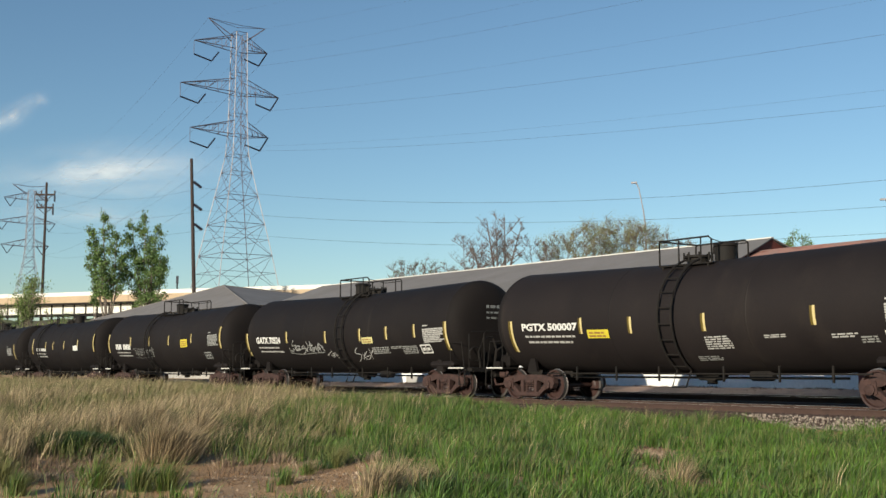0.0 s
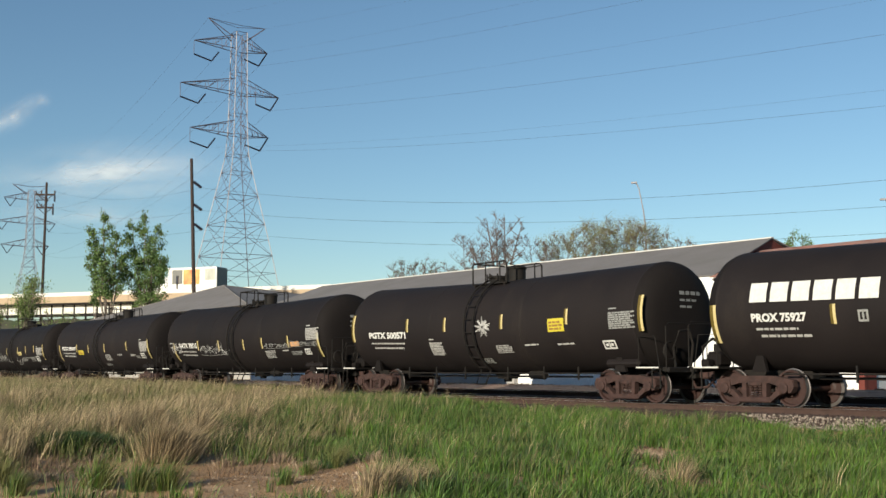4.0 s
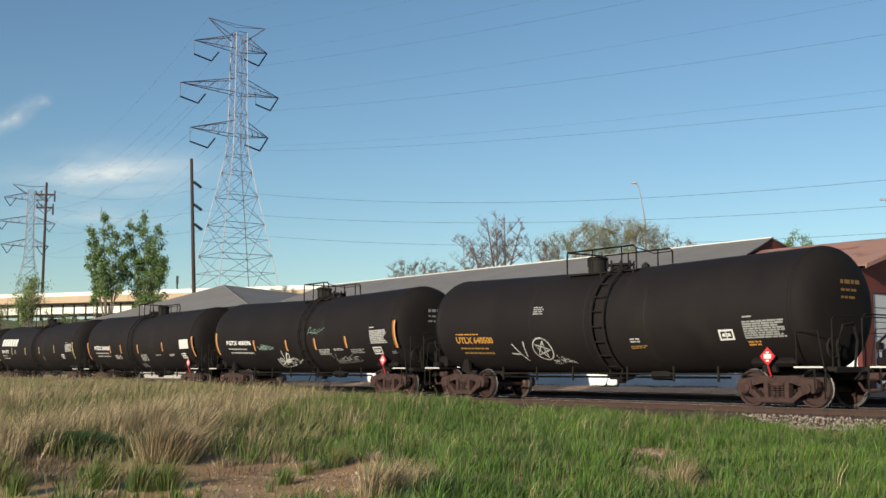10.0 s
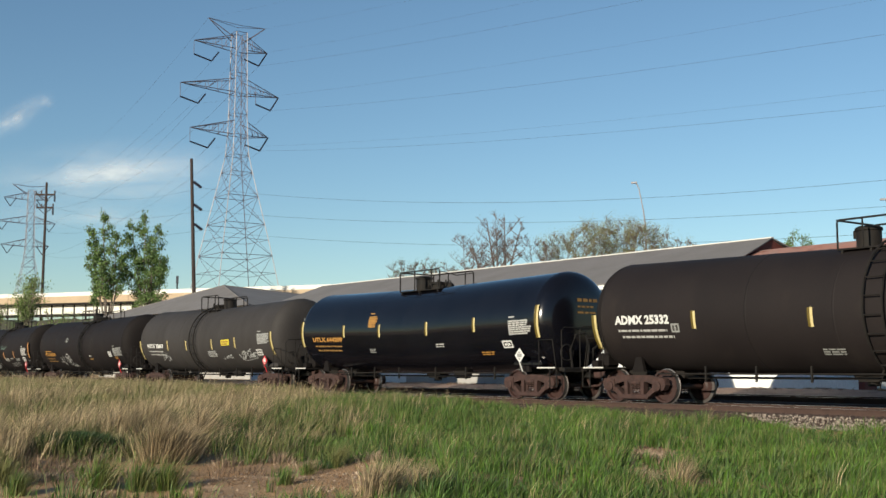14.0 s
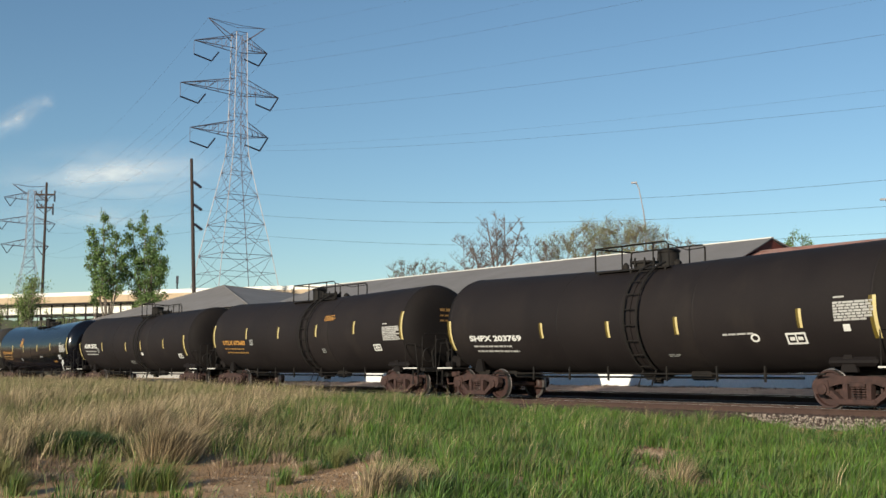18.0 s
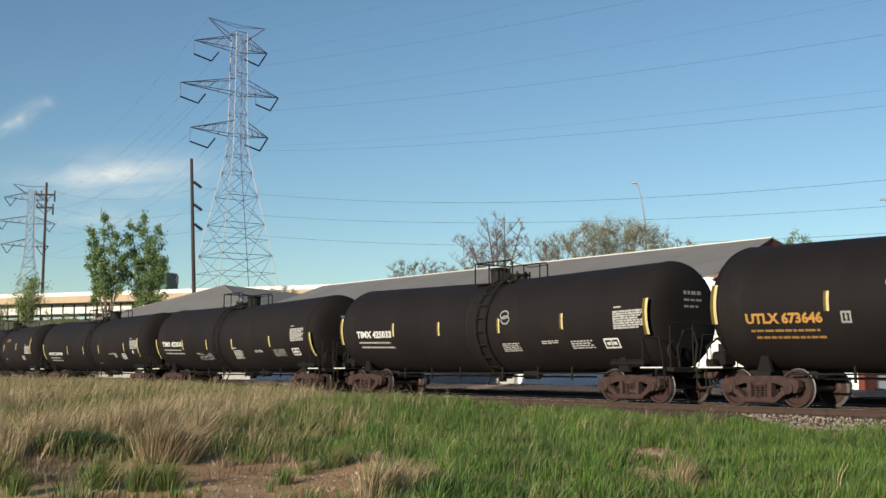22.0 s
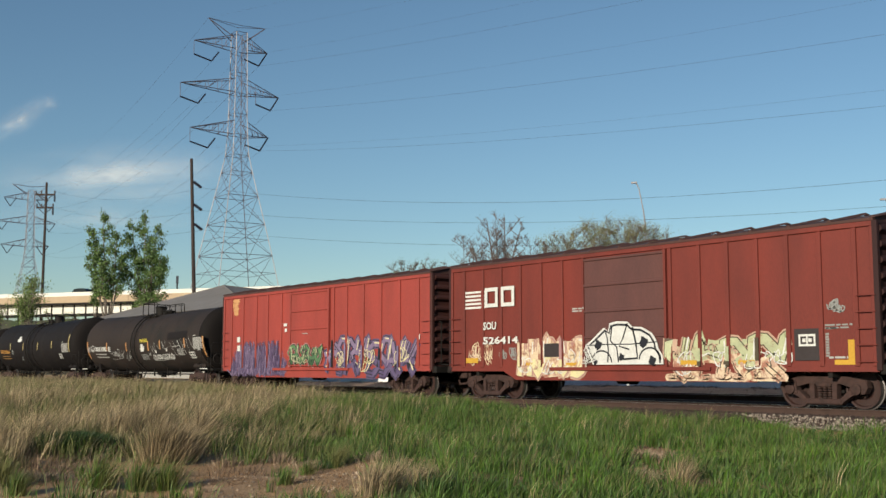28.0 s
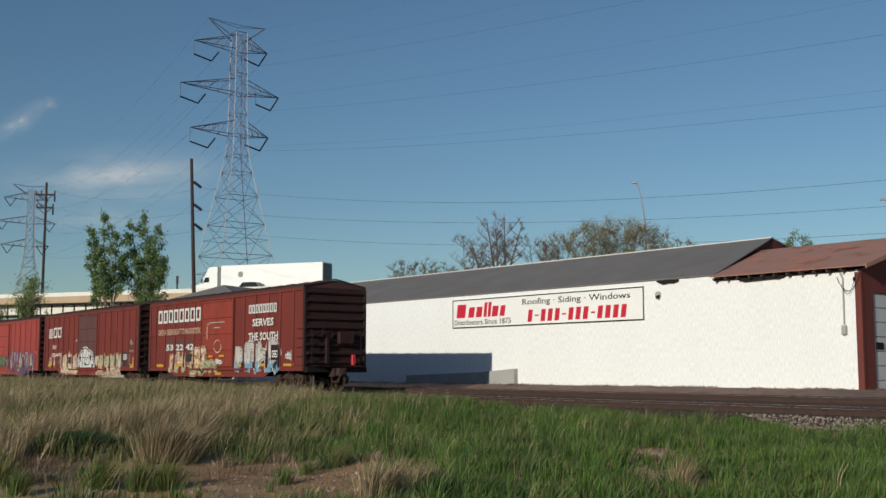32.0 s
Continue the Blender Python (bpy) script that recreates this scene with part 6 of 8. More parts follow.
tank_car(Q[6], Q[7], seed=9,
         mark='PROX 75927', mark_at=(-6.7, -0.34, 1.58, 0.22),
         stripes=(-4.38, -1.4, 1.54, 4.49, ),
         stripe_v=-0.18,
         tall=((-7.83, -0.38), (7.9, -0.37), ),
         ladder=0.59, deck=(-1.79, 1.67), bonnet=-0.82,
         band=True,
         extras=(('logo', -6.74, 0.15, 3.61, 0.49, WHITE_PAINT), ('table', 6.57, -0.4, 1.11, 0.47, WHITE_PAINT), ('frame', 5.7, -0.82, 0.46, 0.28, WHITE_PAINT), ('frame', -3.77, -0.37, 0.26, 0.27, GREY_PAINT), ('table', 2.16, -0.77, 0.29, 0.21, GREY_PAINT), ))
tank_car(Q[7], Q[8], seed=10,
         mark='PGTX 500058', mark_at=(-5.96, -0.38, 2.31, 0.23),
         stripe_mat=ORANGE,
         stripes=(-3.55, -1.98, 0.42, 3.63, ),
         stripe_v=-0.31,
         tall=((-7.02, -0.46), (7.21, -0.43), ),
         ladder=-0.47, deck=(-1.37, 0.53), bonnet=0.14,
         extras=(('panel', 5.71, -0.48, 1.03, 0.45, WHITE_PAINT), ('frame', 5.71, -0.99, 0.52, 0.29, WHITE_PAINT), ('diamond', 6.34, -1.25, 0.46, 0.46, RED_PAINT), ('table', -3.03, -0.88, 0.95, 0.26, WHITE_PAINT), ('table', 0.64, -0.98, 0.85, 0.38, WHITE_PAINT), ('table', 2.57, -0.73, 0.71, 0.08, WHITE_PAINT), ('table', 4.26, -0.81, 0.69, 0.13, WHITE_PAINT), ('table', 0.2, -1.42, 0.72, 0.28, GREY_PAINT), ))
tank_car(Q[8], Q[9], seed=11,
         mark='PGTX 400096', mark_at=(-6.02, -0.4, 2.36, 0.21),
         stripe_mat=ORANGE,
         stripes=(-3.38, -0.55, 1.76, 4.05, ),
         stripe_v=-0.41,
         tall=((-7.01, -0.35), (7.37, -0.25), ),
         ladder=0.9, deck=(-0.42, 1.54), bonnet=-0.05,
         extras=(('table', 5.75, -0.54, 1.07, 0.51, WHITE_PAINT), ('frame', 5.76, -0.97, 0.56, 0.3, WHITE_PAINT), ('diamond', 6.31, -1.24, 0.46, 0.46, RED_PAINT), ('table', 1.92, -0.87, 0.85, 0.26, WHITE_PAINT), ('table', 3.02, -0.72, 0.74, 0.1, WHITE_PAINT), ('table', 4.23, -0.88, 0.93, 0.2, GREY_PAINT), ('table', 6.89, -0.98, 0.33, 0.14, GREY_PAINT), ),
         strokes=((-3.05, -0.56, 1.27, 0.24, GREEN_PAINT, 0.04), (-1.75, -1.43, 1.21, 0.74, WHITE_PAINT, 0.07), (-0.56, -1.28, 0.73, 0.43, WHITE_PAINT, 0.06), (1.37, -0.04, 0.89, 0.29, GREEN_PAINT, 0.03), (2.8, -1.29, 1.82, 0.39, WHITE_PAINT, 0.03), ),
         label='dull black tank car with reflective stripes and graffiti tags')
tank_car(Q[9], Q[10], seed=12,
         mark='UTLX 640500', mark_at=(-6.07, -0.65, 1.9, 0.23),
         mark_mat=GOLD_PAINT,
         stripes=(),
         tall=(),
         ladder=0.69, deck=(-1.45, 1.39), bonnet=-0.91,
         band=True,
         extras=(('table', -6.03, -0.36, 1.2, 0.07, GOLD_PAINT), ('table', -2.17, 0.24, 0.46, 0.26, GREY_PAINT), ('ring', -1.96, -0.85, 0.42, 0.38, CHALK_PAINT), ('table', 5.6, -0.74, 1.22, 0.47, GREY_PAINT), ('frame', 4.82, -0.76, 0.46, 0.29, WHITE_PAINT), ('diamond', 6.16, -1.28, 0.46, 0.46, RED_PAINT), ('table', 1.73, -0.69, 0.41, 0.15, SMALL_PRINT), ('table', 1.69, -0.88, 0.61, 0.11, SMALL_GOLD), ('table', 5.64, -0.94, 0.44, 0.16, GOLD_PAINT), ),
         strokes=((-1.7, -1.36, 0.85, 0.3, WHITE_PAINT, 0.05), ),
         lines=((pentagram(-1.96, -0.86, 0.34, 0.31), CHALK_PAINT, 0.045), (((-3.47, -1.0), (-3.07, -1.03)), CHALK_PAINT, 0.06), (((-3.3, -0.66), (-2.85, -1.3)), CHALK_PAINT, 0.06), (((-2.74, -0.58), (-2.81, -1.12)), CHALK_PAINT, 0.06), ),
         label='dull black tank car with reflective stripes and graffiti tags')
tank_car(Q[10], Q[11], seed=13,
         mark='PGTX 75807', mark_at=(-6.24, -0.39, 2.0, 0.21),
         paint=TANK_GREY,
         stripes=(-3.72, -1.51, 1.31, 3.66, ),
         stripe_v=-0.25,
         tall=((-7.15, -0.53), (7.06, -0.41), ),
         ladder=-0.66, deck=(-1.5, 0.36), bonnet=0.05,
         extras=(('panel', 2.3, -0.34, 0.83, 0.27, PLACARD_YELLOW), ('table', 5.82, -0.38, 1.03, 0.44, PALE_GREY), ('frame', 5.52, -0.91, 0.52, 0.29, WHITE_PAINT), ('diamond', 6.19, -1.19, 0.46, 0.46, RED_PAINT), ('table', 0.78, -0.83, 0.91, 0.31, PALE_GREY), ),
         strokes=((-4.7, -1.1, 1.0, 0.71, PALE_GREY, 0.05), (2.14, -0.99, 1.0, 0.24, PALE_GREY, 0.04), (3.89, -1.07, 1.53, 0.52, PALE_GREY, 0.06), ),
         label='weathered grey tank car with yellow stripes and pale graffiti')
tank_car(Q[11], Q[12], seed=14,
         mark='UTLX 644209', mark_at=(-6.27, -0.41, 2.19, 0.19),
         mark_mat=GOLD_PAINT,
         paint=TANK_GLOSS,
         stripes=(-3.92, -1.51, 1.4, 4.01, ),
         stripe_v=-0.01,
         tall=((-7.04, -0.11), (7.07, -0.05), ),
         ladder=None, deck=(-1.31, 1.1), bonnet=-0.86,
         extras=(('table', 5.72, -0.41, 1.07, 0.46, WHITE_PAINT), ('frame', 5.28, -0.84, 0.47, 0.26, WHITE_PAINT), ('table', -2.25, 0.12, 0.55, 0.43, GOLD_PAINT), ('table', 4.07, -1.06, 0.65, 0.16, GOLD_PAINT), ('table', 1.8, -0.68, 0.53, 0.16, WHITE_PAINT), ('diamond', 6.07, -1.13, 0.46, 0.46, WHITE_PAINT), ('table', -2.35, -0.84, 0.39, 0.19, GREY_PAINT), ),
         label='glossy new black tank car with yellow lettering')
tank_car(Q[12], Q[13], seed=15,
         mark='ADMX 25332', mark_at=(-6.92, -0.26, 1.98, 0.25),
         stripes=(-4.09, -0.58, 1.49, 4.45, ),
         stripe_v=-0.17,
         tall=((-7.69, -0.47), (6.94, -0.34), ),
         ladder=1.07, deck=(-0.33, 1.43), bonnet=0.02,
         extras=(('frame', -4.9, -0.49, 0.28, 0.24, GREY_PAINT), ('panel', 1.43, -0.67, 0.27, 0.15, WHITE_PAINT), ('frame', 5.95, -0.98, 0.47, 0.26, WHITE_PAINT), ('table', -0.5, -1.14, 0.6, 0.21, GREY_PAINT), ))
tank_car(Q[13], Q[14], seed=16,
         mark='UTLX 673685', mark_at=(-6.63, -0.39, 2.16, 0.21),
         mark_mat=GOLD_PAINT,
         stripes=(-4.32, -1.45, 1.64, 4.42, ),
         stripe_v=0.12,
         tall=((-7.52, 0.0), (7.55, 0.06), ),
         ladder=0.75, deck=(-1.57, 1.78), bonnet=-0.69,
         band=True,
         extras=(('table', 6.33, -0.44, 1.07, 0.51, WHITE_PAINT), ('frame', 5.6, -0.82, 0.47, 0.26, WHITE_PAINT), ('table', 2.14, 0.49, 0.83, 0.23, GOLD_PAINT), ('frame', -4.03, -0.39, 0.29, 0.24, GREY_PAINT), ('table', 1.94, -0.78, 0.28, 0.2, GREY_PAINT), ),
         label='dull black tank car with yellow stencilled lettering')
tank_car(Q[14], Q[15], seed=17,
         mark='SHPX 203769', mark_at=(-6.79, -0.59, 2.55, 0.2),
         stripes=(-3.24, -0.46, 2.04, 5.84, ),
         stripe_v=-0.27,
         tall=((-7.75, -0.41), (7.79, -0.35), ),
         ladder=0.5, deck=(-1.69, 1.14), bonnet=0.48,
         band=True,
         extras=(('table', 6.74, -0.39, 1.03, 0.46, WHITE_PAINT), ('frame', 5.34, -0.92, 0.56, 0.31, WHITE_PAINT), ('panel', 6.94, -0.64, 0.18, 0.17, WHITE_PAINT), ('table', 3.48, -0.6, 1.0, 0.08, WHITE_PAINT), ('ring', 4.45, -0.7, 0.11, 0.09, WHITE_PAINT), ('table', 1.46, -1.16, 0.41, 0.1, GREY_PAINT), ))
tank_car(Q[15], Q[16], seed=18,
         mark='TIMX 425030', mark_at=(-6.89, -0.35, 2.29, 0.24),
         stripes=(-4.5, -1.83, 0.79, 4.3, ),
         stripe_v=-0.26,
         tall=((-7.64, -0.5), (7.71, -0.53), ),
         ladder=-0.7, deck=(-1.64, 0.28), bonnet=-0.07,
         extras=(('table', 6.11, -0.32, 1.09, 0.52, WHITE_PAINT), ('frame', 6.06, -0.95, 0.58, 0.33, WHITE_PAINT), ('table', 0.85, -0.96, 0.85, 0.43, WHITE_PAINT), ('table', 2.83, -0.7, 0.73, 0.12, WHITE_PAINT), ('table', 4.49, -0.94, 0.97, 0.33, GREY_PAINT), ),
         strokes=((-3.03, -0.97, 1.61, 0.37, GREY_PAINT, 0.04), ),
         label='dull black tank car with reflective stripes and graffiti tags')
tank_car(Q[16], Q[17], seed=19,
         mark='TIMX 425033', mark_at=(-6.62, -0.33, 2.27, 0.26),
         stripes=(-4.21, -1.5, 1.66, 4.56, ),
         stripe_v=-0.04,
         tall=((-7.66, -0.08), (7.88, -0.07), ),
         ladder=0.86, deck=(-0.49, 1.43), bonnet=-0.13,
         extras=(('table', 6.64, -0.37, 1.11, 0.52, WHITE_PAINT), ('frame', 6.13, -0.94, 0.59, 0.32, WHITE_PAINT), ('table', 1.7, -0.89, 0.85, 0.31, WHITE_PAINT), ('table', 3.55, -0.69, 0.74, 0.12, WHITE_PAINT), ('table', 4.79, -0.9, 0.94, 0.29, WHITE_PAINT), ('ring', 1.92, 0.3, 0.19, 0.12, GREY_PAINT), ('ring', 1.98, 0.13, 0.19, 0.12, GREY_PAINT), ))
tank_car(Q[17], Q[18], seed=20,
         mark='UTLX 673646', mark_at=(-6.77, -0.39, 2.17, 0.27),
         mark_mat=GOLD_PAINT,
         stripes=(-4.44, -1.59, 1.48, 4.29, ),
         stripe_v=0.12,
         tall=((-7.7, 0.13), (7.48, 0.08), ),
         ladder=-0.45, deck=(-1.81, 1.56), bonnet=0.7, size=(1.60, 2.35),
         band=True,
         extras=(('table', 6.17, -0.43, 1.13, 0.54, WHITE_PAINT), ('frame', 5.47, -0.81, 0.51, 0.3, WHITE_PAINT), ('panel', -2.81, 0.63, 0.45, 0.18, WHITE_PAINT), ('panel', -2.98, 0.44, 0.85, 0.21, WHITE_PAINT), ('frame', -4.12, -0.4, 0.27, 0.28, GREY_PAINT), ('table', -2.15, -0.79, 0.28, 0.23, GREY_PAINT), ),
         label='dull black tank car with yellow stencilled lettering')
tank_car(Q[18], Q[19], seed=21,
         mark='CRGX 8785', mark_at=(-6.42, -0.45, 1.9, 0.25),
         stripe_mat=ORANGE,
         paint=TANK_BROWN,
         stripes=(-4.4, -1.53, 1.47, 2.98, 5.96, ),
         stripe_v=-0.19,
         tall=((-7.43, -0.41), (8.06, -0.44), ),
         ladder=-0.34, deck=(-1.21, 0.72), bonnet=-0.55,
         extras=(('table', 6.95, -0.5, 1.05, 0.54, WHITE_PAINT), ('frame', 6.29, -0.99, 0.57, 0.35, WHITE_PAINT), ('frame', -4.2, -0.47, 0.29, 0.29, WHITE_PAINT), ('table', 0.34, 0.04, 1.13, 0.18, PLACARD_YELLOW), ('table', 0.42, -0.91, 0.85, 0.33, GREY_PAINT), ('table', 5.0, -0.77, 0.79, 0.35, WHITE_PAINT), ('panel', 3.92, 0.02, 2.33, 0.38, TANK_BLACK), ('panel', 0.5, -0.4, 0.3, 0.33, WHITE_PAINT), ),
         braces=(-4.9, -2.45, 2.3, 4.84),
         strokes=((-7.45, -0.54, 0.98, 0.48, WHITE_PAINT, 0.05), (-3.97, -0.85, 1.81, 0.55, WHITE_PAINT, 0.04), (-1.94, -1.01, 0.96, 0.72, GREY_PAINT, 0.04), (0.42, -0.43, 0.46, 0.35, WHITE_PAINT, 0.1), (1.85, -0.98, 2.55, 0.3, WHITE_PAINT, 0.05), (1.41, -0.7, 0.3, 0.2, GREY_PAINT, 0.04), ),
         lines=[(((u, top), (u + lean, top - drop)), CHALK_PAINT, wd) for u, top, lean, drop, wd in ((1.75, -0.15, 0.45, 0.55, 0.03), (2.05, -0.2, 0.3, 0.4, 0.04), (2.3, -0.05, 0.1, 0.45, 0.02), (2.6, -0.2, 0.4, 0.2, 0.02), (3.2, 0.0, 0.45, 0.45, 0.035), (3.75, -0.02, -0.4, 0.35, 0.02), (4.05, -0.3, -0.3, 0.15, 0.025), (4.25, -0.1, 0.6, 0.75, 0.025), (4.6, -0.05, 0.35, 0.3, 0.03), (4.5, -0.33, 0.9, -0.05, 0.03), (5.15, -0.02, 0.35, 0.4, 0.05), (5.5, 0.0, 0.5, 0.7, 0.03), (5.75, -0.25, 0.4, 0.05, 0.025), (6.15, 0.0, 0.35, 0.6, 0.025), (6.45, 0.05, 0.55, 0.6, 0.025), (7.15, -0.45, 0.5, 0.12, 0.05), (7.3, -0.6, 0.5, -0.15, 0.04))]
         + [([(u + 0.13 * math.cos(a), -0.8 + 0.12 * math.sin(a)) for a in np.linspace(0, 6.28, 9)], WHITE_PAINT, 0.04) for u in (1.98, 2.24, 2.52, 2.78, 3.2, 3.45, 3.72, 3.98, 4.22)]
         + [([(u + 0.05 * math.cos(a), v + 0.05 * math.sin(a)) for a in np.linspace(0, 6.28, 7)], WHITE_PAINT, 0.08) for u, v in ((2.4, -0.5), (3.75, -0.45))],
         label='brownish weathered tank car with orange stripes and graffiti tags')

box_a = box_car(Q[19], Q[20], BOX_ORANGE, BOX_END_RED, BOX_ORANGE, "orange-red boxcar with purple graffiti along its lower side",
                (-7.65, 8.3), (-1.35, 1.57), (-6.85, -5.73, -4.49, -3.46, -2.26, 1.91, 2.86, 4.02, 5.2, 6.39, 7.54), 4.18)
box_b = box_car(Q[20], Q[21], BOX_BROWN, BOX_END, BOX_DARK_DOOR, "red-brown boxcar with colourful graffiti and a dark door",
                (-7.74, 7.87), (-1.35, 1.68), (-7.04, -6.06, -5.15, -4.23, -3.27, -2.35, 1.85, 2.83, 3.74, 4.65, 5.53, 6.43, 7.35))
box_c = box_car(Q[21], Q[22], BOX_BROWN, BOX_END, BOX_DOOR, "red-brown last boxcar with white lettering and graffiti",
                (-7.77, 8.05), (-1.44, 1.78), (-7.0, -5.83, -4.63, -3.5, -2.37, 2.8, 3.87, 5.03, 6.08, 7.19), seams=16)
part("marker_lamp", Form().block(8.32, 8.44, 0.62, 0.78, 1.02, 1.52, 0.02), RED_PAINT, box_c[0], "red end-of-train marker")
brush_haze(box_a, -6.75, -1.9, 0.62, 2.15, PURPLE_PAINT, DUSTY_LILAC, 900, 4)
letter_piece(box_a, -1.6, 1.1, 1.05, 1.9, GREEN_FILL, DARK_GREEN, BLACK_LINE, DUSTY_ROSE, PALE_GREEN, 6, 0.13, 0.2, 13, 3)
letter_piece(box_a, 1.4, 7.3, 0.62, 2.12, DUSTY_LILAC, PURPLE_DEEP, BLACK_LINE, PURPLE_DEEP, PALE_YELLOW, 8, 0.22, 0.25, 5, 8)
side_paint(box_a, 'smear', -6.94, -6.04, 3.27, 4.08, ORANGE)
side_paint(box_a, 'panel', -6.26, -5.98, 2.11, 2.34, WHITE_PAINT)
side_paint(box_a, 'panel', -6.24, -5.96, 1.72, 1.97, WHITE_PAINT)
side_paint(box_a, 'panel', -2.04, -1.75, 2.68, 2.8, WHITE_PAINT)
side_paint(box_a, 'panel', -1.94, -1.75, 2.45, 2.59, WHITE_PAINT)
side_paint(box_a, 'table', -0.35, 0.19, 2.33, 2.38, WHITE_PAINT)
side_paint(box_a, 'panel', 7.51, 7.65, 1.96, 2.12, WHITE_PAINT)
side_paint(box_a, 'scribble', 6.73, 7.42, 1.04, 1.49, WHITE_PAINT)
side_paint(box_b, 'bars', -7.0, -5.97, 2.86, 3.48, WHITE_PAINT)
side_paint(box_b, 'hollow2', -5.91, -4.3, 2.87, 3.49, WHITE_PAINT)
side_paint(box_b, 'text:SOU', -6.0, -5.35, 2.16, 2.41, WHITE_PAINT)
side_paint(box_b, 'text:526414', -6.01, -4.29, 1.71, 1.94, WHITE_PAINT)
side_paint(box_b, 'wash', -4.27, -1.37, 0.62, 1.95, CREAM_PAINT)
letter_piece(box_b, -4.3, -1.4, 0.66, 1.95, CREAM_PAINT, PALE_YELLOW, DUSTY_ROSE, CREAM_FADED, WHITE_PAINT, 5, 0.2, 0.05, 15, 8)
side_paint(box_b, 'panel', -3.13, -2.41, 1.28, 1.68, DARK_PATCH)
side_paint(box_b, 'arch', -1.29, 1.69, 1.05, 2.24, WHITE_PAINT)
side_paint(box_b, 'wash', 1.96, 4.72, 1.04, 1.72, PALE_GREEN)
letter_piece(box_b, 1.9, 5.2, 0.66, 1.76, PALE_GREEN, CREAM_PAINT, OLIVE_LINE, CREAM_FADED, WHITE_PAINT, 4, 0.24, 0.1, 16, 6)
side_paint(box_b, 'wash', 1.71, 5.51, 0.61, 0.9, CREAM_PAINT)
side_paint(box_b, 'panel', 5.69, 6.39, 1.12, 1.86, DARK_PATCH)
side_paint(box_b, 'frame', 5.81, 6.27, 1.45, 1.73, WHITE_PAINT)
side_paint(box_b, 'table', 6.52, 7.25, 1.84, 1.97, GREY_PAINT)
side_paint(box_b, 'table', 6.52, 6.62, 1.2, 1.76, GREY_PAINT)
side_paint(box_b, 'table', 6.6, 7.1, 1.16, 1.24, WHITE_PAINT)
side_paint(box_b, 'panel', 6.76, 7.32, 1.02, 1.13, AMBER_TAPE)
side_paint(box_b, 'panel', 7.12, 7.33, 1.13, 1.58, AMBER_TAPE)
side_paint(box_b, 'panel', 2.17, 2.77, 1.03, 1.15, AMBER_TAPE)
side_paint(box_b, 'panel', 4.03, 4.54, 1.02, 1.14, AMBER_TAPE)
side_paint(box_b, 'scribble', -6.89, -5.58, 0.99, 1.89, CREAM_PAINT)
side_paint(box_b, 'panel', -3.96, -3.57, 1.02, 1.12, AMBER_TAPE)
side_paint(box_b, 'panel', -2.2, -1.72, 1.02, 1.11, AMBER_TAPE)
side_paint(box_b, 'panel', -6.92, -6.3, 1.12, 1.28, AMBER_TAPE)
side_paint(box_b, 'scribble', -5.3, -4.43, 1.16, 1.68, GREY_PAINT)
side_paint(box_b, 'scribble', 6.57, 7.28, 2.18, 2.56, GREY_PAINT)
side_paint(box_b, 'table', -1.93, -1.34, 2.57, 2.71, WHITE_PAINT)
side_paint(box_c, 'hollow8', -6.62, -1.5, 3.2, 3.85, WHITE_PAINT)
side_paint(box_c, 'text:GIVES A GREEN LIGHT TO INNOVATIONS', -6.56, -1.51, 2.6, 2.9, CREAM_FADED)
for u in (-5.63, -4.42, -3.3):
    side_paint(box_c, 'panel', u, u + 0.95, 1.76, 2.38, BOX_DARK_DOOR)
side_paint(box_c, 'text:53 22 42', -5.56, -2.32, 1.84, 2.14, WHITE_PAINT)
letter_piece(box_c, -5.1, -1.0, 0.74, 1.84, CREAM_PAINT, PALE_GREEN, BLACK_LINE, ORANGE_FILL, CREAM_PAINT, 5, 0.26, 0.08, 7, 6)
letter_piece(box_c, -1.0, 0.2, 0.74, 1.35, PALE_GREEN, ORANGE_FILL, OLIVE_LINE, PALE_GREEN, CREAM_PAINT, 2, 0.12, 0.1, 9)
side_paint(box_c, 'panel', -3.32, -2.53, 1.29, 1.67, DARK_PATCH)
side_paint(box_c, 'panel', -6.77, -5.92, 1.05, 1.18, AMBER_TAPE)
side_paint(box_c, 'panel', -4.42, -3.59, 1.08, 1.2, AMBER_TAPE)
side_paint(box_c, 'panel', -2.21, -1.61, 1.07, 1.18, AMBER_TAPE)
side_paint(box_c, 'table', -0.61, 1.04, 3.03, 3.11, WHITE_PAINT)
side_paint(box_c, 'table', -0.08, 0.59, 2.79, 2.88, WHITE_PAINT)
side_paint(box_c, 'panel', -0.57, -0.06, 1.48, 1.56, AMBER_TAPE)
side_paint(box_c, 'panel', 0.57, 1.11, 1.49, 1.57, AMBER_TAPE)
side_paint(box_c, 'scribble', 0.11, 1.21, 1.14, 1.45, WHITE_PAINT)
side_paint(box_c, 'ring', 0.35, 0.73, 1.69, 1.97, CREAM_PAINT)
side_paint(box_c, 'hollow8', 3.31, 5.89, 3.32, 3.7, WHITE_PAINT)
side_paint(box_c, 'text:SERVES', 3.67, 5.58, 2.76, 3.09, WHITE_PAINT)
side_paint(box_c, 'text:THE SOUTH', 3.31, 5.98, 2.15, 2.5, WHITE_PAINT)
letter_piece(box_c, 2.2, 6.1, 0.63, 2.1, SILVER_FILL, BLUE_FILL, BLACK_LINE, WHITE_PAINT, WHITE_PAINT, 4, 0.36, 0.06, 3)
side_paint(box_c, 'panel', 5.33, 6.08, 1.31, 1.95, BOX_END)
side_paint(box_c, 'frame', 5.43, 5.92, 1.43, 1.71, WHITE_PAINT)
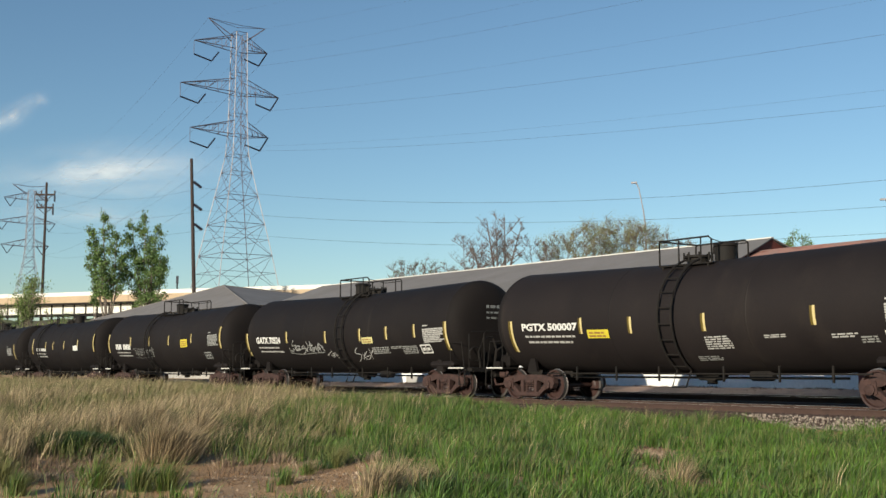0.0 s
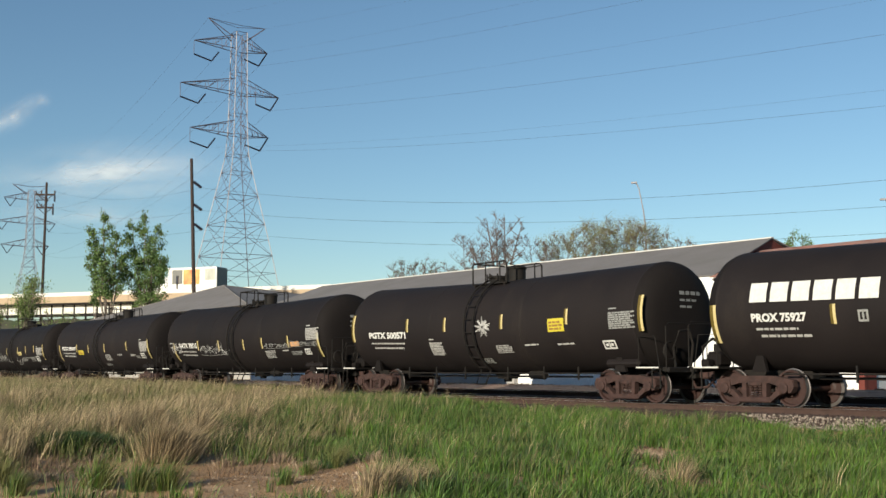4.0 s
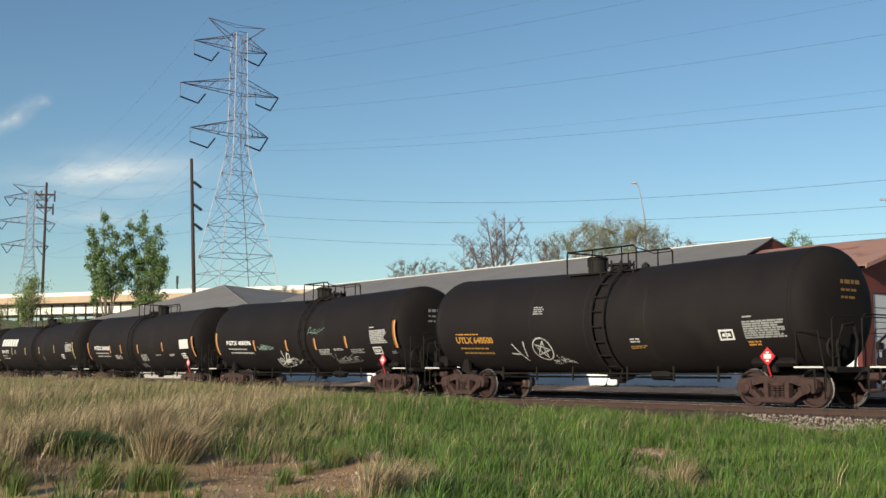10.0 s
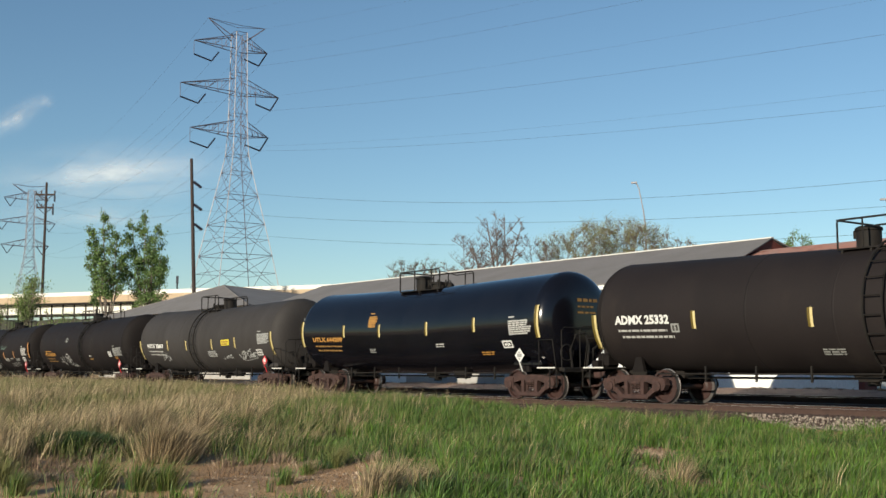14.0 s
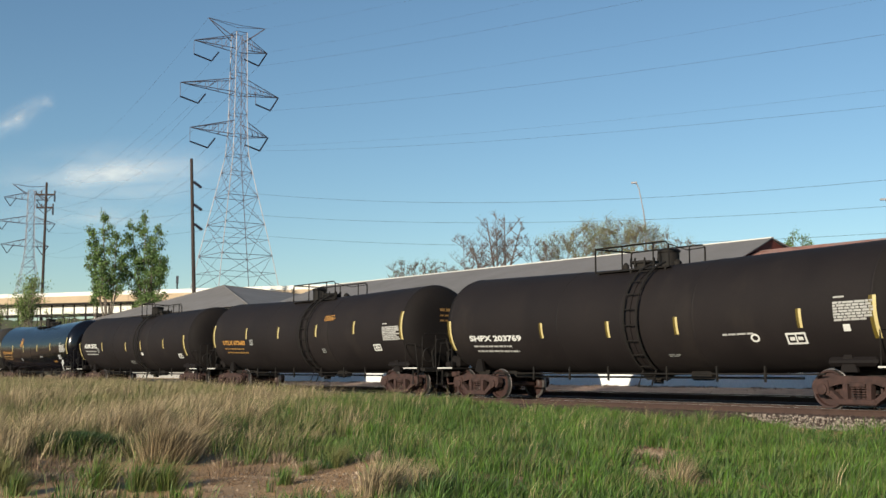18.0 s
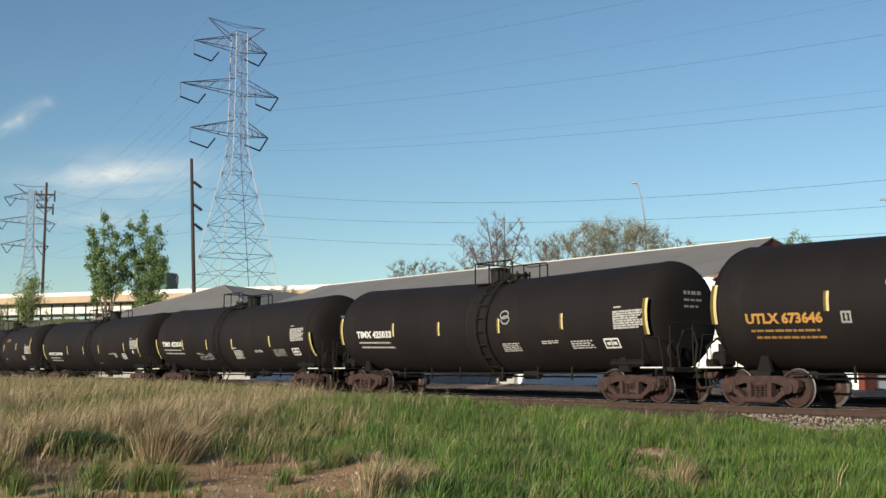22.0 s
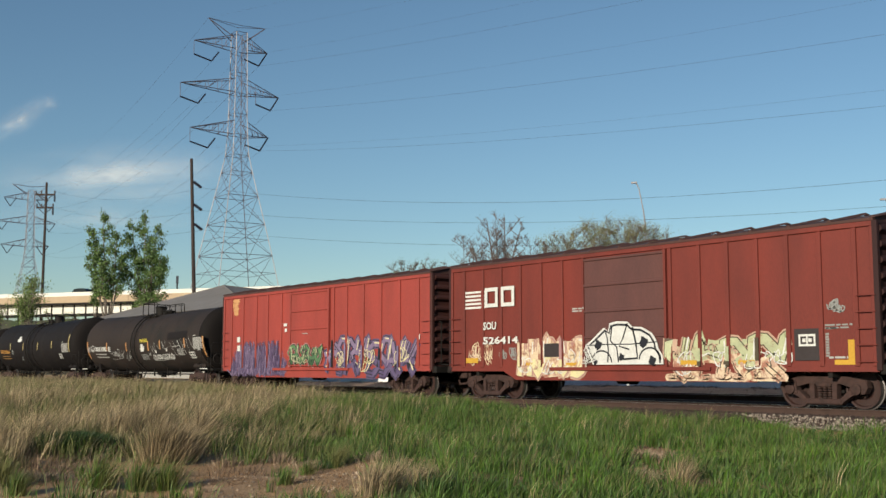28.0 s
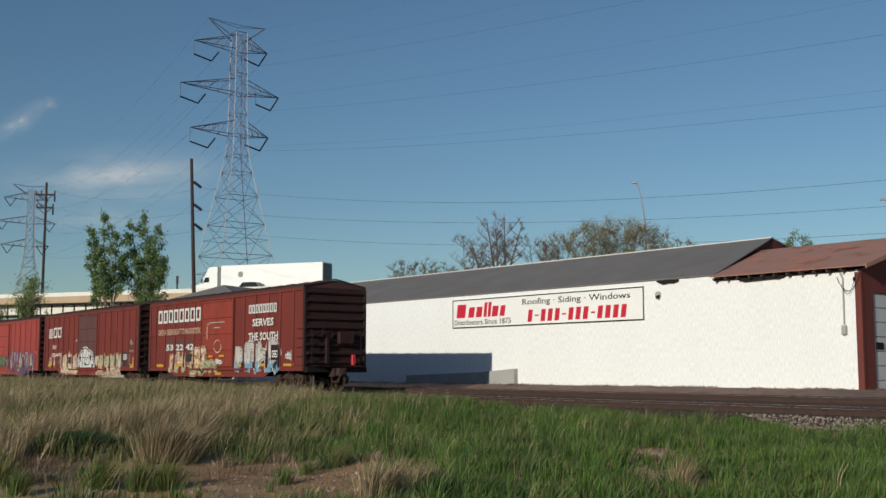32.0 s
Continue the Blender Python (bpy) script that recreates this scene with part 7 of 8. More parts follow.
side_paint(box_c, 'scribble', 6.37, 7.22, 1.23, 1.78, WHITE_PAINT)
side_paint(box_c, 'panel', 6.42, 7.29, 1.06, 1.16, AMBER_TAPE)
side_paint(box_c, 'panel', 2.25, 2.8, 1.04, 1.15, AMBER_TAPE)
side_paint(box_c, 'panel', 4.35, 4.85, 1.06, 1.17, AMBER_TAPE)
side_paint(box_c, 'panel', 0.06, 0.66, 0.68, 0.79, AMBER_TAPE)
side_paint(box_c, 'table', -0.83, -0.67, 2.31, 2.9, CREAM_FADED)


# ---- sign and fittings on the warehouse wall ----
SIGN_WHITE = material("white_sign_board", (0.80, 0.79, 0.76), 0.5, second=(0.74, 0.73, 0.70), scale=1, bump=0.02)
SIGN_RED = material("red_sign_paint", (0.55, 0.015, 0.04), 0.5, bump=0.01)
SIGN_BLACK = material("black_sign_paint", (0.02, 0.02, 0.02), 0.5, bump=0.01)


def build_sign():
    # local x runs along the wall, mirrored to what is read, so letters count from the far end
    sign = thing("wall_sign", WALL, "long white billboard with red and black lettering on the wall", "sign")
    a, b, z0, z1 = 9.75, 22.35, 2.96, 4.36
    part("board", Form().block(a, b, 0.0, 0.05, z0, z1, 0.008), SIGN_WHITE, sign, "white board")
    for q in ((a, b, z0, z0 + 0.05), (a, b, z1 - 0.05, z1), (a, a + 0.05, z0 + 0.05, z1 - 0.05), (b - 0.05, b, z0 + 0.05, z1 - 0.05)):
        part("border", Form().box(q[0], q[1], 0.05, 0.07, q[2], q[3]), SIGN_BLACK, sign, "black border")
    def on(u0, z):
        return lambda u, v: (b - u0 - u, 0.056, z + v)
    x = 0.2
    for w, h in ((0.78, 0.66), (0.5, 0.5), (0.5, 0.5), (0.26, 0.7), (0.26, 0.7), (0.5, 0.5), (0.4, 0.5)):
        f = Form()
        f.add([on(0.1, z0 + 0.5)(x + a * w * 0.86 + 0.1 * c, c * h) for a, c in ((0, 0), (1, 0), (1, 1), (0, 1))], [(0, 1, 2, 3)])
        part("brand_bar", f, SIGN_RED, sign, "bold red plain bar", solid=False)
        x += w * 1.16
    part("lettering", lettering("Distributors Since 1875", 0.26, 4.2, on(0.15, z0 + 0.14), 0.01), SIGN_BLACK, sign, solid=False)
    part("lettering", lettering("Roofing \u00b7 Siding \u00b7 Windows", 0.36, 6.7, on(5.15, z0 + 0.87), 0.01), SIGN_BLACK, sign, solid=False)
    x = 5.5
    for k in range(14):
        w = 0.36 if k in (1, 5, 9) else 0.40
        h = (0.24, 0.31) if k in (1, 5, 9) else (0.0, 0.55)
        f = Form()
        f.add([on(0.0, z0 + 0.16)(x + a * w * 0.72 + 0.16 * c, c) for a, c in ((0, h[0]), (1, h[0]), (1, h[1]), (0, h[1]))], [(0, 1, 2, 3)])
        part("number_bar", f, SIGN_RED, sign, "red plain bar", solid=False)
        x += w * 1.14


build_sign()


def build_wall_fittings():
    m = thing("meter_box", WALL, "grey electric meter box with conduit on the wall", "meter box")
    part("box", Form().block(0.46, 0.64, 0.0, 0.14, 2.12, 2.46, 0.03), CONCRETE, m)
    part("conduit", Form().tube([(0.55, 0.06, 2.5), (0.55, 0.06, 4.1), (0.62, 0.1, 4.3)], 0.03, 6), CONCRETE, m)
    part("cable_loop", Form().tube([(0.75 - 0.9 * t, 0.1, 4.15 - 0.55 * math.sin(math.pi * t) ** 0.8 + 0.1 * t) for t in np.linspace(0, 1, 14)], 0.011, 5).tube([(0.6 - 0.6 * t, 0.12, 3.9 - 0.5 * math.sin(math.pi * t) + 0.3 * t) for t in np.linspace(0, 1, 10)], 0.009, 5), IRON, m)
    part("bracket", Form().block(0.06, 0.14, 0.0, 0.1, 3.98, 4.12, 0.02), IRON, m)
    h = thing("wall_patch", WALL, "broken hole with dark rim high on the wall", "wall damage")
    part("hole", Form().tube([(9.0, 0.005, 3.95), (9.0, 0.05, 3.95)], 0.16, 9), CONCRETE, h)
    part("pipe_stub", Form().tube([(8.95, 0.02, 3.9), (8.95, 0.18, 3.85)], 0.07, 8), IRON, h)
    g = thing("gutter_remnant", WALL, "torn dark gutter hanging under the eave", "gutter")
    for a, b, z in ((7.9, 9.0, 4.46), (2.9, 5.0, 4.32)):
        part("gutter_piece", Form().prism([(a, z), (a + 0.25, z - 0.07), (a + 0.5, z - 0.05), (b - 0.3, z - 0.09), (b, z + 0.03), (b, z + 0.07), (a, z + 0.07)], 0.02, 0.12), IRON, g)
    r = thing("low_grey_wall", WALL, "low grey concrete slab leaning along the wall foot", "concrete wall")
    part("slab", Form().prism([(17.6, 0.1), (17.6, 0.96), (20.0, 0.80), (26.0, 0.62), (26.0, 0.1)], 0.02, 0.24), CONCRETE, r)
    rng = random.Random(9)
    for k in range(46):
        x, d = rng.uniform(0, 40), rng.uniform(0.15, 1.5)
        s = rng.uniform(0.05, 0.16)
        p = WALL @ Vector((x, d, 0))
        s *= 0.7
        f = Form().block(-s, s, -s * 0.8, s * 0.8, -s * 0.3, s * 0.55, s * 0.3)
        tagged(new("rubble_stone", f.mesh("rubble_stone", BALLAST)), "loose rubble stone along the wall foot", "stone", "rubble along the wall").matrix_basis = pose(p.x, p.y, float(ground_z(p.x, p.y)), 0, 0, rng.uniform(0, 360))


build_wall_fittings()

# ---- bare spring trees behind the warehouse ----


BARE = "bare spring tree with spreading branches"
BUDS = "budding olive-tinted spring tree"
limbed_tree(pose(-73.4, 60.5, 0.2), 13.9, BARE, 21, [(*beside(-1.1), 0.96), (*beside(0.4, 0.5), 1.0), (*beside(1.9, -0.3), 0.94), (*beside(-2.5, 0.4), 0.84), (*beside(-0.3, -0.7), 0.88)], 0.58, 2.2, TWIG, None, 0, 0.1, 0.2, 12, 5, 0.9, fine=5, fine_len=0.6)
limbed_tree(pose(-74.8, 58.8, 0.2), 11.9, BARE, 22, [(*beside(-0.9), 1.0), (*beside(0.8), 0.96), (*beside(0.0, 0.6), 0.9)], 0.62, 1.9, TWIG, None, 0, 0.1, 0.09, 11, 5, 0.8, fine=4, fine_len=0.6)
limbed_tree(pose(-72.2, 63.4, 0.2), 12.0, BARE, 23, [(*beside(-0.6), 1.0), (*beside(0.9), 0.97)], 0.62, 1.8, TWIG, None, 0, 0.1, 0.09, 11, 5, 0.8, fine=4, fine_len=0.6)
for x, y, h, reach, seed, n, leaders in (
        (-74.2, 67.8, 12.4, 1.5, 31, 1500, (-1.2, 0.2, 1.2)),
        (-72.6, 69.9, 13.5, 1.5, 24, 2600, (-1.5, -0.4, 0.7, 1.6)),
        (-70.9, 72.2, 13.7, 1.7, 25, 2600, (-1.5, -0.5, 0.5, 1.5)),
        (-69.4, 74.3, 13.4, 1.7, 26, 1800, (-1.6, -0.5, 0.6, 1.7)),
        (-67.3, 77.0, 12.3, 1.0, 33, 300, (-0.5, 0.4))):
    limbed_tree(pose(x, y, 0.2), h, BUDS, seed, [(*beside(u, 0.7 * math.sin(7 * u)), 1.0 - 0.03 * abs(u) ** 1.5) for u in leaders], 0.62, reach, TWIG, LEAF_OLIVE, n * 4, 0.08, 0.09, 15, 6, 0.95, 0.24, 0.5, 4, 0.6)
for x, y, h, seed in ((-86.6, 59.5, 10.9, 27), (-85.4, 61.0, 11.0, 28), (-84.2, 62.6, 10.6, 29), (-82.6, 63.6, 10.4, 32)):
    limbed_tree(pose(x, y, 0.2), h, "low hazy spring tree behind the roof", seed, [(*beside(-0.8), 0.96), (*beside(0.3), 1.0), (*beside(1.0), 0.95)], 0.7, 1.2, TWIG, LEAF_DIM, 700, 0.09, 0.06, 10, 5, 0.7, 0.2, 0.6, 5, 0.6)
limbed_tree(pose(-67.6, 93.5, 0.2), 14.2, "small leafy tree behind the red roof", 30, [(*beside(-0.5), 1.0), (*beside(0.5), 0.97), (*beside(1.1), 0.92), (*beside(-1.1), 0.93)], 0.72, 1.0, None, LEAF_GREEN, 2200, 0.16, 0.1, 8, 5, 0.7, 0.2)


# ---- pale building and posts under the highway ----
def build_pale_wall():
    b = thing("pale_panel_wall", ROAD_M, "pale panelled wall with dark posts below the highway", "wall")
    for k in range(46):
        part("wall_panel", Form().block(-6 + k * 1.9, -4.25 + k * 1.9, 1.0, 1.12, -1.8, -0.62, 0.02), PARAPET, b)
        part("wall_post", Form().block(-4.22 + k * 1.9, -4.03 + k * 1.9, 0.95, 1.15, -12.2, -0.62, 0.01), IRON, b)
    part("lower_rail", Form().block(-6, 81.4, 0.9, 1.2, -2.2, -1.84, 0.03), IRON, b, "dark lower rail")


def build_underdeck_shade():
    """Dark slope added under the highway to stand for the shade there."""
    rng = random.Random(17)
    n = 60
    vs = []
    for k in range(n + 1):
        x = -60 + 3.0 * k
        for y, z in ((-3.0, -12.4), (-1.6, -8.5), (-0.4, -5.0), (0.6, -2.5), (1.6, -2.35)):
            vs.append((x, y + rng.uniform(-0.4, 0.4), z + (rng.uniform(-0.5, 0.15) if z > -12 else 0)))
    fs = [(i * 5 + j, (i + 1) * 5 + j, (i + 1) * 5 + j + 1, i * 5 + j + 1) for i in range(n) for j in range(4)]
    ob = tagged(new("underdeck_shade", Form().add(vs, fs).mesh("underdeck_shade", UNDERDECK_DARK, True, False)), "dark added slope standing for the shade below the highway", "slope", kind="structure")
    ob.matrix_basis = ROAD_M


# Dark mottled colour that stands for the shade under the deck.
UNDERDECK_DARK = material("dark_underdeck_shade_colour", (0.040, 0.042, 0.028), 0.95, second=(0.065, 0.055, 0.04), scale=0.7, amount=0.9, bump=0.6, fine=6, third=(0.03, 0.045, 0.018), third_scale=0.3, third_at=0.5)
build_underdeck_shade()


build_pale_wall()


# ---- clouds ----
def cloud(m, w, h, label, seed, density):
    mat = bpy.data.materials.new("thin_cloud")
    mat.use_nodes = True
    nt = mat.node_tree
    nd, ln = nt.nodes, nt.links.new
    nd.remove(nd["Principled BSDF"])
    tc, mp, n1 = nd.new("ShaderNodeTexCoord"), nd.new("ShaderNodeMapping"), nd.new("ShaderNodeTexNoise")
    mp.inputs["Scale"].default_value, mp.inputs["Location"].default_value = (4.2 / w, 0.0, 3.4 / h), (seed, 0, seed)
    ln(tc.outputs["Object"], mp.inputs["Vector"])
    n1.inputs["Scale"].default_value, n1.inputs["Detail"].default_value, n1.inputs["Roughness"].default_value = 1.0, 9, 0.6
    ln(mp.outputs[0], n1.inputs["Vector"])
    gr, gm = nd.new("ShaderNodeTexGradient"), nd.new("ShaderNodeMapping")
    gr.gradient_type = "QUADRATIC_SPHERE"
    gm.inputs["Scale"].default_value = (2 / w, 0.0, 2 / h)
    ln(tc.outputs["Object"], gm.inputs["Vector"])
    ln(gm.outputs[0], gr.inputs["Vector"])
    r = nd.new("ShaderNodeMapRange")
    r.inputs["From Min"].default_value, r.inputs["From Max"].default_value = 0.30, 0.68
    ln(n1.outputs["Fac"], r.inputs["Value"])
    mul, mul2 = nd.new("ShaderNodeMath"), nd.new("ShaderNodeMath")
    mul.operation = mul2.operation = "MULTIPLY"
    ln(r.outputs[0], mul.inputs[0])
    ln(gr.outputs["Fac"], mul.inputs[1])
    ln(mul.outputs[0], mul2.inputs[0])
    mul2.inputs[1].default_value = density
    mul2.use_clamp = True
    tr, df, mx = nd.new("ShaderNodeBsdfTransparent"), nd.new("ShaderNodeBsdfDiffuse"), nd.new("ShaderNodeMixShader")
    df.inputs["Color"].default_value = (0.9, 0.9, 0.9, 1)
    ln(mul2.outputs[0], mx.inputs[0])
    ln(tr.outputs[0], mx.inputs[1])
    ln(df.outputs[0], mx.inputs[2])
    ln(mx.outputs[0], nd["Material Output"].inputs["Surface"])
    n = 12
    vs = [((i / n - 0.5) * w, 6 * math.sin(i * 0.9 + j), (j / 6 - 0.5) * h) for i in range(n + 1) for j in range(7)]
    fs = [(i * 7 + j, (i + 1) * 7 + j, (i + 1) * 7 + j + 1, i * 7 + j + 1) for i in range(n) for j in range(6)]
    ob = tagged(new("cloud", Form().add(vs, fs).mesh("cloud", mat, True, False)), label, "cloud", "thin clouds", "structure")
    ob.matrix_basis = m
    ob.visible_shadow = False
    return ob


# ---- vehicles on the highway ----
TRUCK_WHITE = material("white_vehicle_paint", (0.80, 0.80, 0.79), 0.35, second=(0.74, 0.74, 0.73), scale=1, bump=0.0)
TRUCK_GREEN = material("green_vehicle_paint", (0.02, 0.13, 0.07), 0.35, bump=0.0)
DARK_GLASS = material("dark_vehicle_glass", (0.01, 0.012, 0.014), 0.08, bump=0.0)
TYRE = material("black_tyre_rubber", (0.015, 0.015, 0.015), 0.8, bump=0.1)
CAR_BLACK = material("black_car_paint", (0.012, 0.013, 0.015), 0.25, bump=0.0)
CAR_RED = material("dark_red_car_paint", (0.10, 0.012, 0.015), 0.25, bump=0.0)
PICTURE_WARM = material("warm_advert_print", (0.65, 0.16, 0.05), 0.5, second=(0.70, 0.45, 0.12), scale=0.7, amount=1.0, bump=0.0)
PICTURE_CREAM = material("pale_yellow_advert_print", (0.80, 0.72, 0.55), 0.5, second=(0.8, 0.78, 0.74), scale=0.5, amount=1.0, bump=0.0)
PICTURE_GREY = material("pale_grey_advert_print", (0.33, 0.33, 0.27), 0.5, second=(0.5, 0.5, 0.44), scale=0.9, amount=1.0, bump=0.0)
PICTURE_DARK = material("grey_advert_print", (0.12, 0.12, 0.11), 0.5, second=(0.2, 0.2, 0.17), scale=0.7, bump=0.0)
VEHICLES = []


def add_wheels(v, xs, r, half):
    for x in xs:
        for s in (-1, 1):
            w = part("wheel", Form().lathe([(-0.14, r * 0.6), (-0.15, r * 0.9), (-0.1, r), (0.1, r), (0.15, r * 0.9), (0.14, r * 0.6)], 18, Matrix.Translation((x, s * (half - 0.15), r)) @ Matrix(((0, 1, 0, 0), (1, 0, 0, 0), (0, 0, 1, 0), (0, 0, 0, 1)))), TYRE, v, "black rubber tyre")
            part("rim", Form().lathe([(-0.12, r * 0.58), (0.12, r * 0.58)], 14, Matrix.Translation((x, s * (half - 0.15), r)) @ Matrix(((0, 1, 0, 0), (1, 0, 0, 0), (0, 0, 1, 0), (0, 0, 0, 1)))), GALVANISED, w, "metal rim")


def tractor(v, paint, sleeper=True, high=3.7, k=1.0):
    """A bonneted tractor whose nose is at x = 0 and which runs towards +x; k shortens it."""
    def run(pts):
        return [(x * k, z) for x, z in pts]
    part("bonnet", Form().prism(run([(-0.05, 0.7), (0.0, 1.25), (-0.25, 1.55), (-1.9, 1.95), (-1.9, 0.7)]), -0.95, 0.95), paint, v)
    part("cab", Form().prism(run([(-1.85, 0.75), (-1.9, 1.95), (-2.55, 2.75), (-2.9, 2.95), (-4.0, 2.95), (-4.0, 0.75)]), -1.15, 1.15), paint, v)
    if sleeper:
        part("sleeper", Form().prism(run([(-2.75, 2.85), (-3.3, high - 0.25), (-3.9, high), (-5.3, high), (-5.3, 0.8), (-4.0, 0.8), (-4.0, 2.85)]), -1.2, 1.2), paint, v)
    part("windscreen", Form().prism(run([(-1.94, 2.02), (-2.5, 2.7), (-2.56, 2.68), (-2.0, 1.98)]), -1.0, 1.0), DARK_GLASS, v, "dark windscreen")
    for s in (-1, 1):
        part("side_window", Form().prism(run([(-2.45, 2.0), (-2.75, 2.65), (-3.6, 2.65), (-3.6, 2.0)]), min(s * 1.15, s * 1.17), max(s * 1.15, s * 1.17)), DARK_GLASS, v, "dark side window")
        part("exhaust_stack", Form().tube([(-4.1 * k, s * 1.05, 0.9), (-4.1 * k, s * 1.05, high + 0.1)], 0.08, 8), GALVANISED, v)
        part("mirror", Form().block(-2.3 * k, -2.15 * k, s * 1.38 - 0.08, s * 1.38 + 0.08, 1.9, 2.45, 0.02), CAR_BLACK, v, "black wing mirror")
    part("chassis", Form().box(-7.2 * k, -1.0, -0.45, 0.45, 0.65, 0.95), IRON, v)
    part("bumper", Form().block(-0.1, 0.12, -1.1, 1.1, 0.35, 0.75, 0.04), GALVANISED, v)
    add_wheels(v, (-1.1, -5.6 * k, -5.6 * k - 1.3), 0.5, 1.2)


def box_truck(label):
    """A short bonneted truck with a printed box body."""
    v = thing("box_truck", Matrix(), label, "truck", "highway traffic")
    tractor(v, TRUCK_WHITE, False, 2.7, 0.74)
    x1, x0 = -3.15, -10.75
    part("cargo_box", Form().block(x0, x1, -1.28, 1.28, 1.1, 4.05, 0.04), TRUCK_WHITE, v, "white cargo box")
    part("rear_door", Form().block(x0 - 0.05, x0, -1.22, 1.22, 1.15, 3.95, 0.01), PICTURE_DARK, v, "dark rear door")
    part("box_rail", Form().box(x0, x1, -1.3, 1.3, 1.0, 1.12), IRON, v)
    for s in (-1, 1):
        def panel(a, b, z0, z1, d, m):
            part("advert_print", Form().box(x1 - 7.6 * b, x1 - 7.6 * a, min(s * (1.28 + d), s * (1.284 + d)), max(s * (1.28 + d), s * (1.284 + d)), z0, z1), m, v, "printed advert panel")
        panel(0.06, 0.97, 1.75, 3.85, 0.0, PICTURE_CREAM)
        panel(0.10, 0.31, 1.9, 3.75, 0.005, PICTURE_DARK)
        panel(0.33, 0.66, 1.8, 3.75, 0.005, PICTURE_WARM)
        panel(0.77, 0.98, 2.3, 3.8, 0.005, PICTURE_GREY)
    add_wheels(v, (x0 + 1.6, x0 + 2.8), 0.5, 1.25)
    return v


def semi(label, length, paint, start=4.3):
    v = thing("semi_truck", Matrix(), label, "truck", "highway traffic")
    tractor(v, TRUCK_WHITE, True, 4.0, 0.74)
    x1, x0 = -start, -start - length
    part("trailer_box", Form().block(x0, x1, -1.28, 1.28, 1.15, 4.1, 0.04), paint, v, "white box trailer")
    part("rear_door", Form().block(x0 - 0.05, x0, -1.22, 1.22, 1.2, 4.0, 0.01), PICTURE_DARK, v, "dark rear doors")
    part("trailer_rail", Form().box(x0, x1, -1.3, 1.3, 1.05, 1.17), IRON, v)
    for s in (-1, 1):
        part("emblem", Form().tube([(x1 - length * 0.2, s * 1.285, 2.9), (x1 - length * 0.2, s * 1.30, 2.9)], 0.38, 16), GREY_PAINT, v, "round grey emblem")
    add_wheels(v, (x0 + 1.2, x0 + 2.5), 0.5, 1.25)
    return v


def bobtail(label):
    v = thing("semi_tractor", Matrix(), label, "truck", "highway traffic")
    tractor(v, TRUCK_GREEN, True, 3.55)
    part("fairing_back", Form().block(-5.5, -5.3, -1.15, 1.15, 0.9, 3.5, 0.03), CAR_BLACK, v, "dark cab back panel")
    return v


def saloon(label, paint, tall=0.0):
    v = thing("car", Matrix(), label, "car", "highway traffic")
    part("body", Form().prism([(0.0, 0.35), (0.0, 0.7), (-0.25, 0.85), (-1.3, 0.98), (-4.1, 1.0), (-4.5, 0.9), (-4.55, 0.35)], -0.9, 0.9), paint, v)
    part("roof", Form().prism([(-1.9, 1.38 + tall), (-2.3, 1.47 + tall), (-3.3, 1.47 + tall), (-3.75, 1.36 + tall)], -0.7, 0.7), paint, v)
    part("glasshouse", Form().prism([(-1.25, 0.98), (-1.9, 1.4 + tall), (-3.75, 1.38 + tall), (-4.25, 1.0)], -0.74, 0.74), DARK_GLASS, v, "dark car windows")
    for s in (-1, 1):
        part("headlight", Form().block(-0.12, 0.02, s * 0.7 - 0.15, s * 0.7 + 0.15, 0.62, 0.76, 0.02), GALVANISED, v)
    add_wheels(v, (-0.85, -3.6), 0.32, 0.88)
    return v


# vehicle, lane, time when its nose is at place s, speed
for v, lane, t, s, speed in (
        (box_truck("white box truck carrying printed advert panels"), 4.0, 3.0, 5.6, 23.5),
        (semi("white tractor with long plain white box trailer", 14.8, TRUCK_WHITE, 4.5), 4.0, 32.0, 22.2, 21.3),
        (saloon("white estate car with dark windows", TRUCK_WHITE, 0.3), 1.6, 32.0, 15.2, 24.0),
        (bobtail("green bobtail tractor with dark back panel"), 4.0, 21.2, 14.9, 20.6),
        (saloon("shiny dark red saloon car", CAR_RED), 8.0, 8.2, 25.0, 29.0),
        (saloon("black car with white trim", CAR_BLACK), 8.0, 9.0, 12.5, 27.0),
        (saloon("shiny black saloon car", CAR_BLACK, 0.2), 8.0, 21.2, 49.5, 27.0),
        (saloon("white car with dark windows and roof rails", TRUCK_WHITE, 0.1), 8.0, 22.4, 17.5, 28.0),
        (saloon("dark family estate car", CAR_BLACK, 0.25), 8.0, 23.2, 10.5, 26.0),
        (saloon("dark family estate car", CAR_BLACK, 0.25), 8.0, 25.3, 52.0, 26.0),
        (saloon("shiny black saloon car", CAR_BLACK, 0.15), 8.0, 25.3, 31.5, 26.0),
        (saloon("tall black utility car", CAR_BLACK, 0.3), 4.0, 25.3, 26.5, 26.0),
        (saloon("shiny black saloon car", CAR_BLACK), 8.0, 25.3, 12.5, 26.0),
        (saloon("tall dark utility car", CAR_BLACK, 0.35), 4.0, 25.3, 2.5, 26.0),
        (saloon("tall black utility car", CAR_BLACK, 0.35), 4.0, 28.0, 43.8, 26.0),
        (saloon("white car with dark windows", TRUCK_WHITE, 0.3), 8.0, 28.0, 35.0, 26.0)):
    VEHICLES.append((v, lane, t, s, speed))


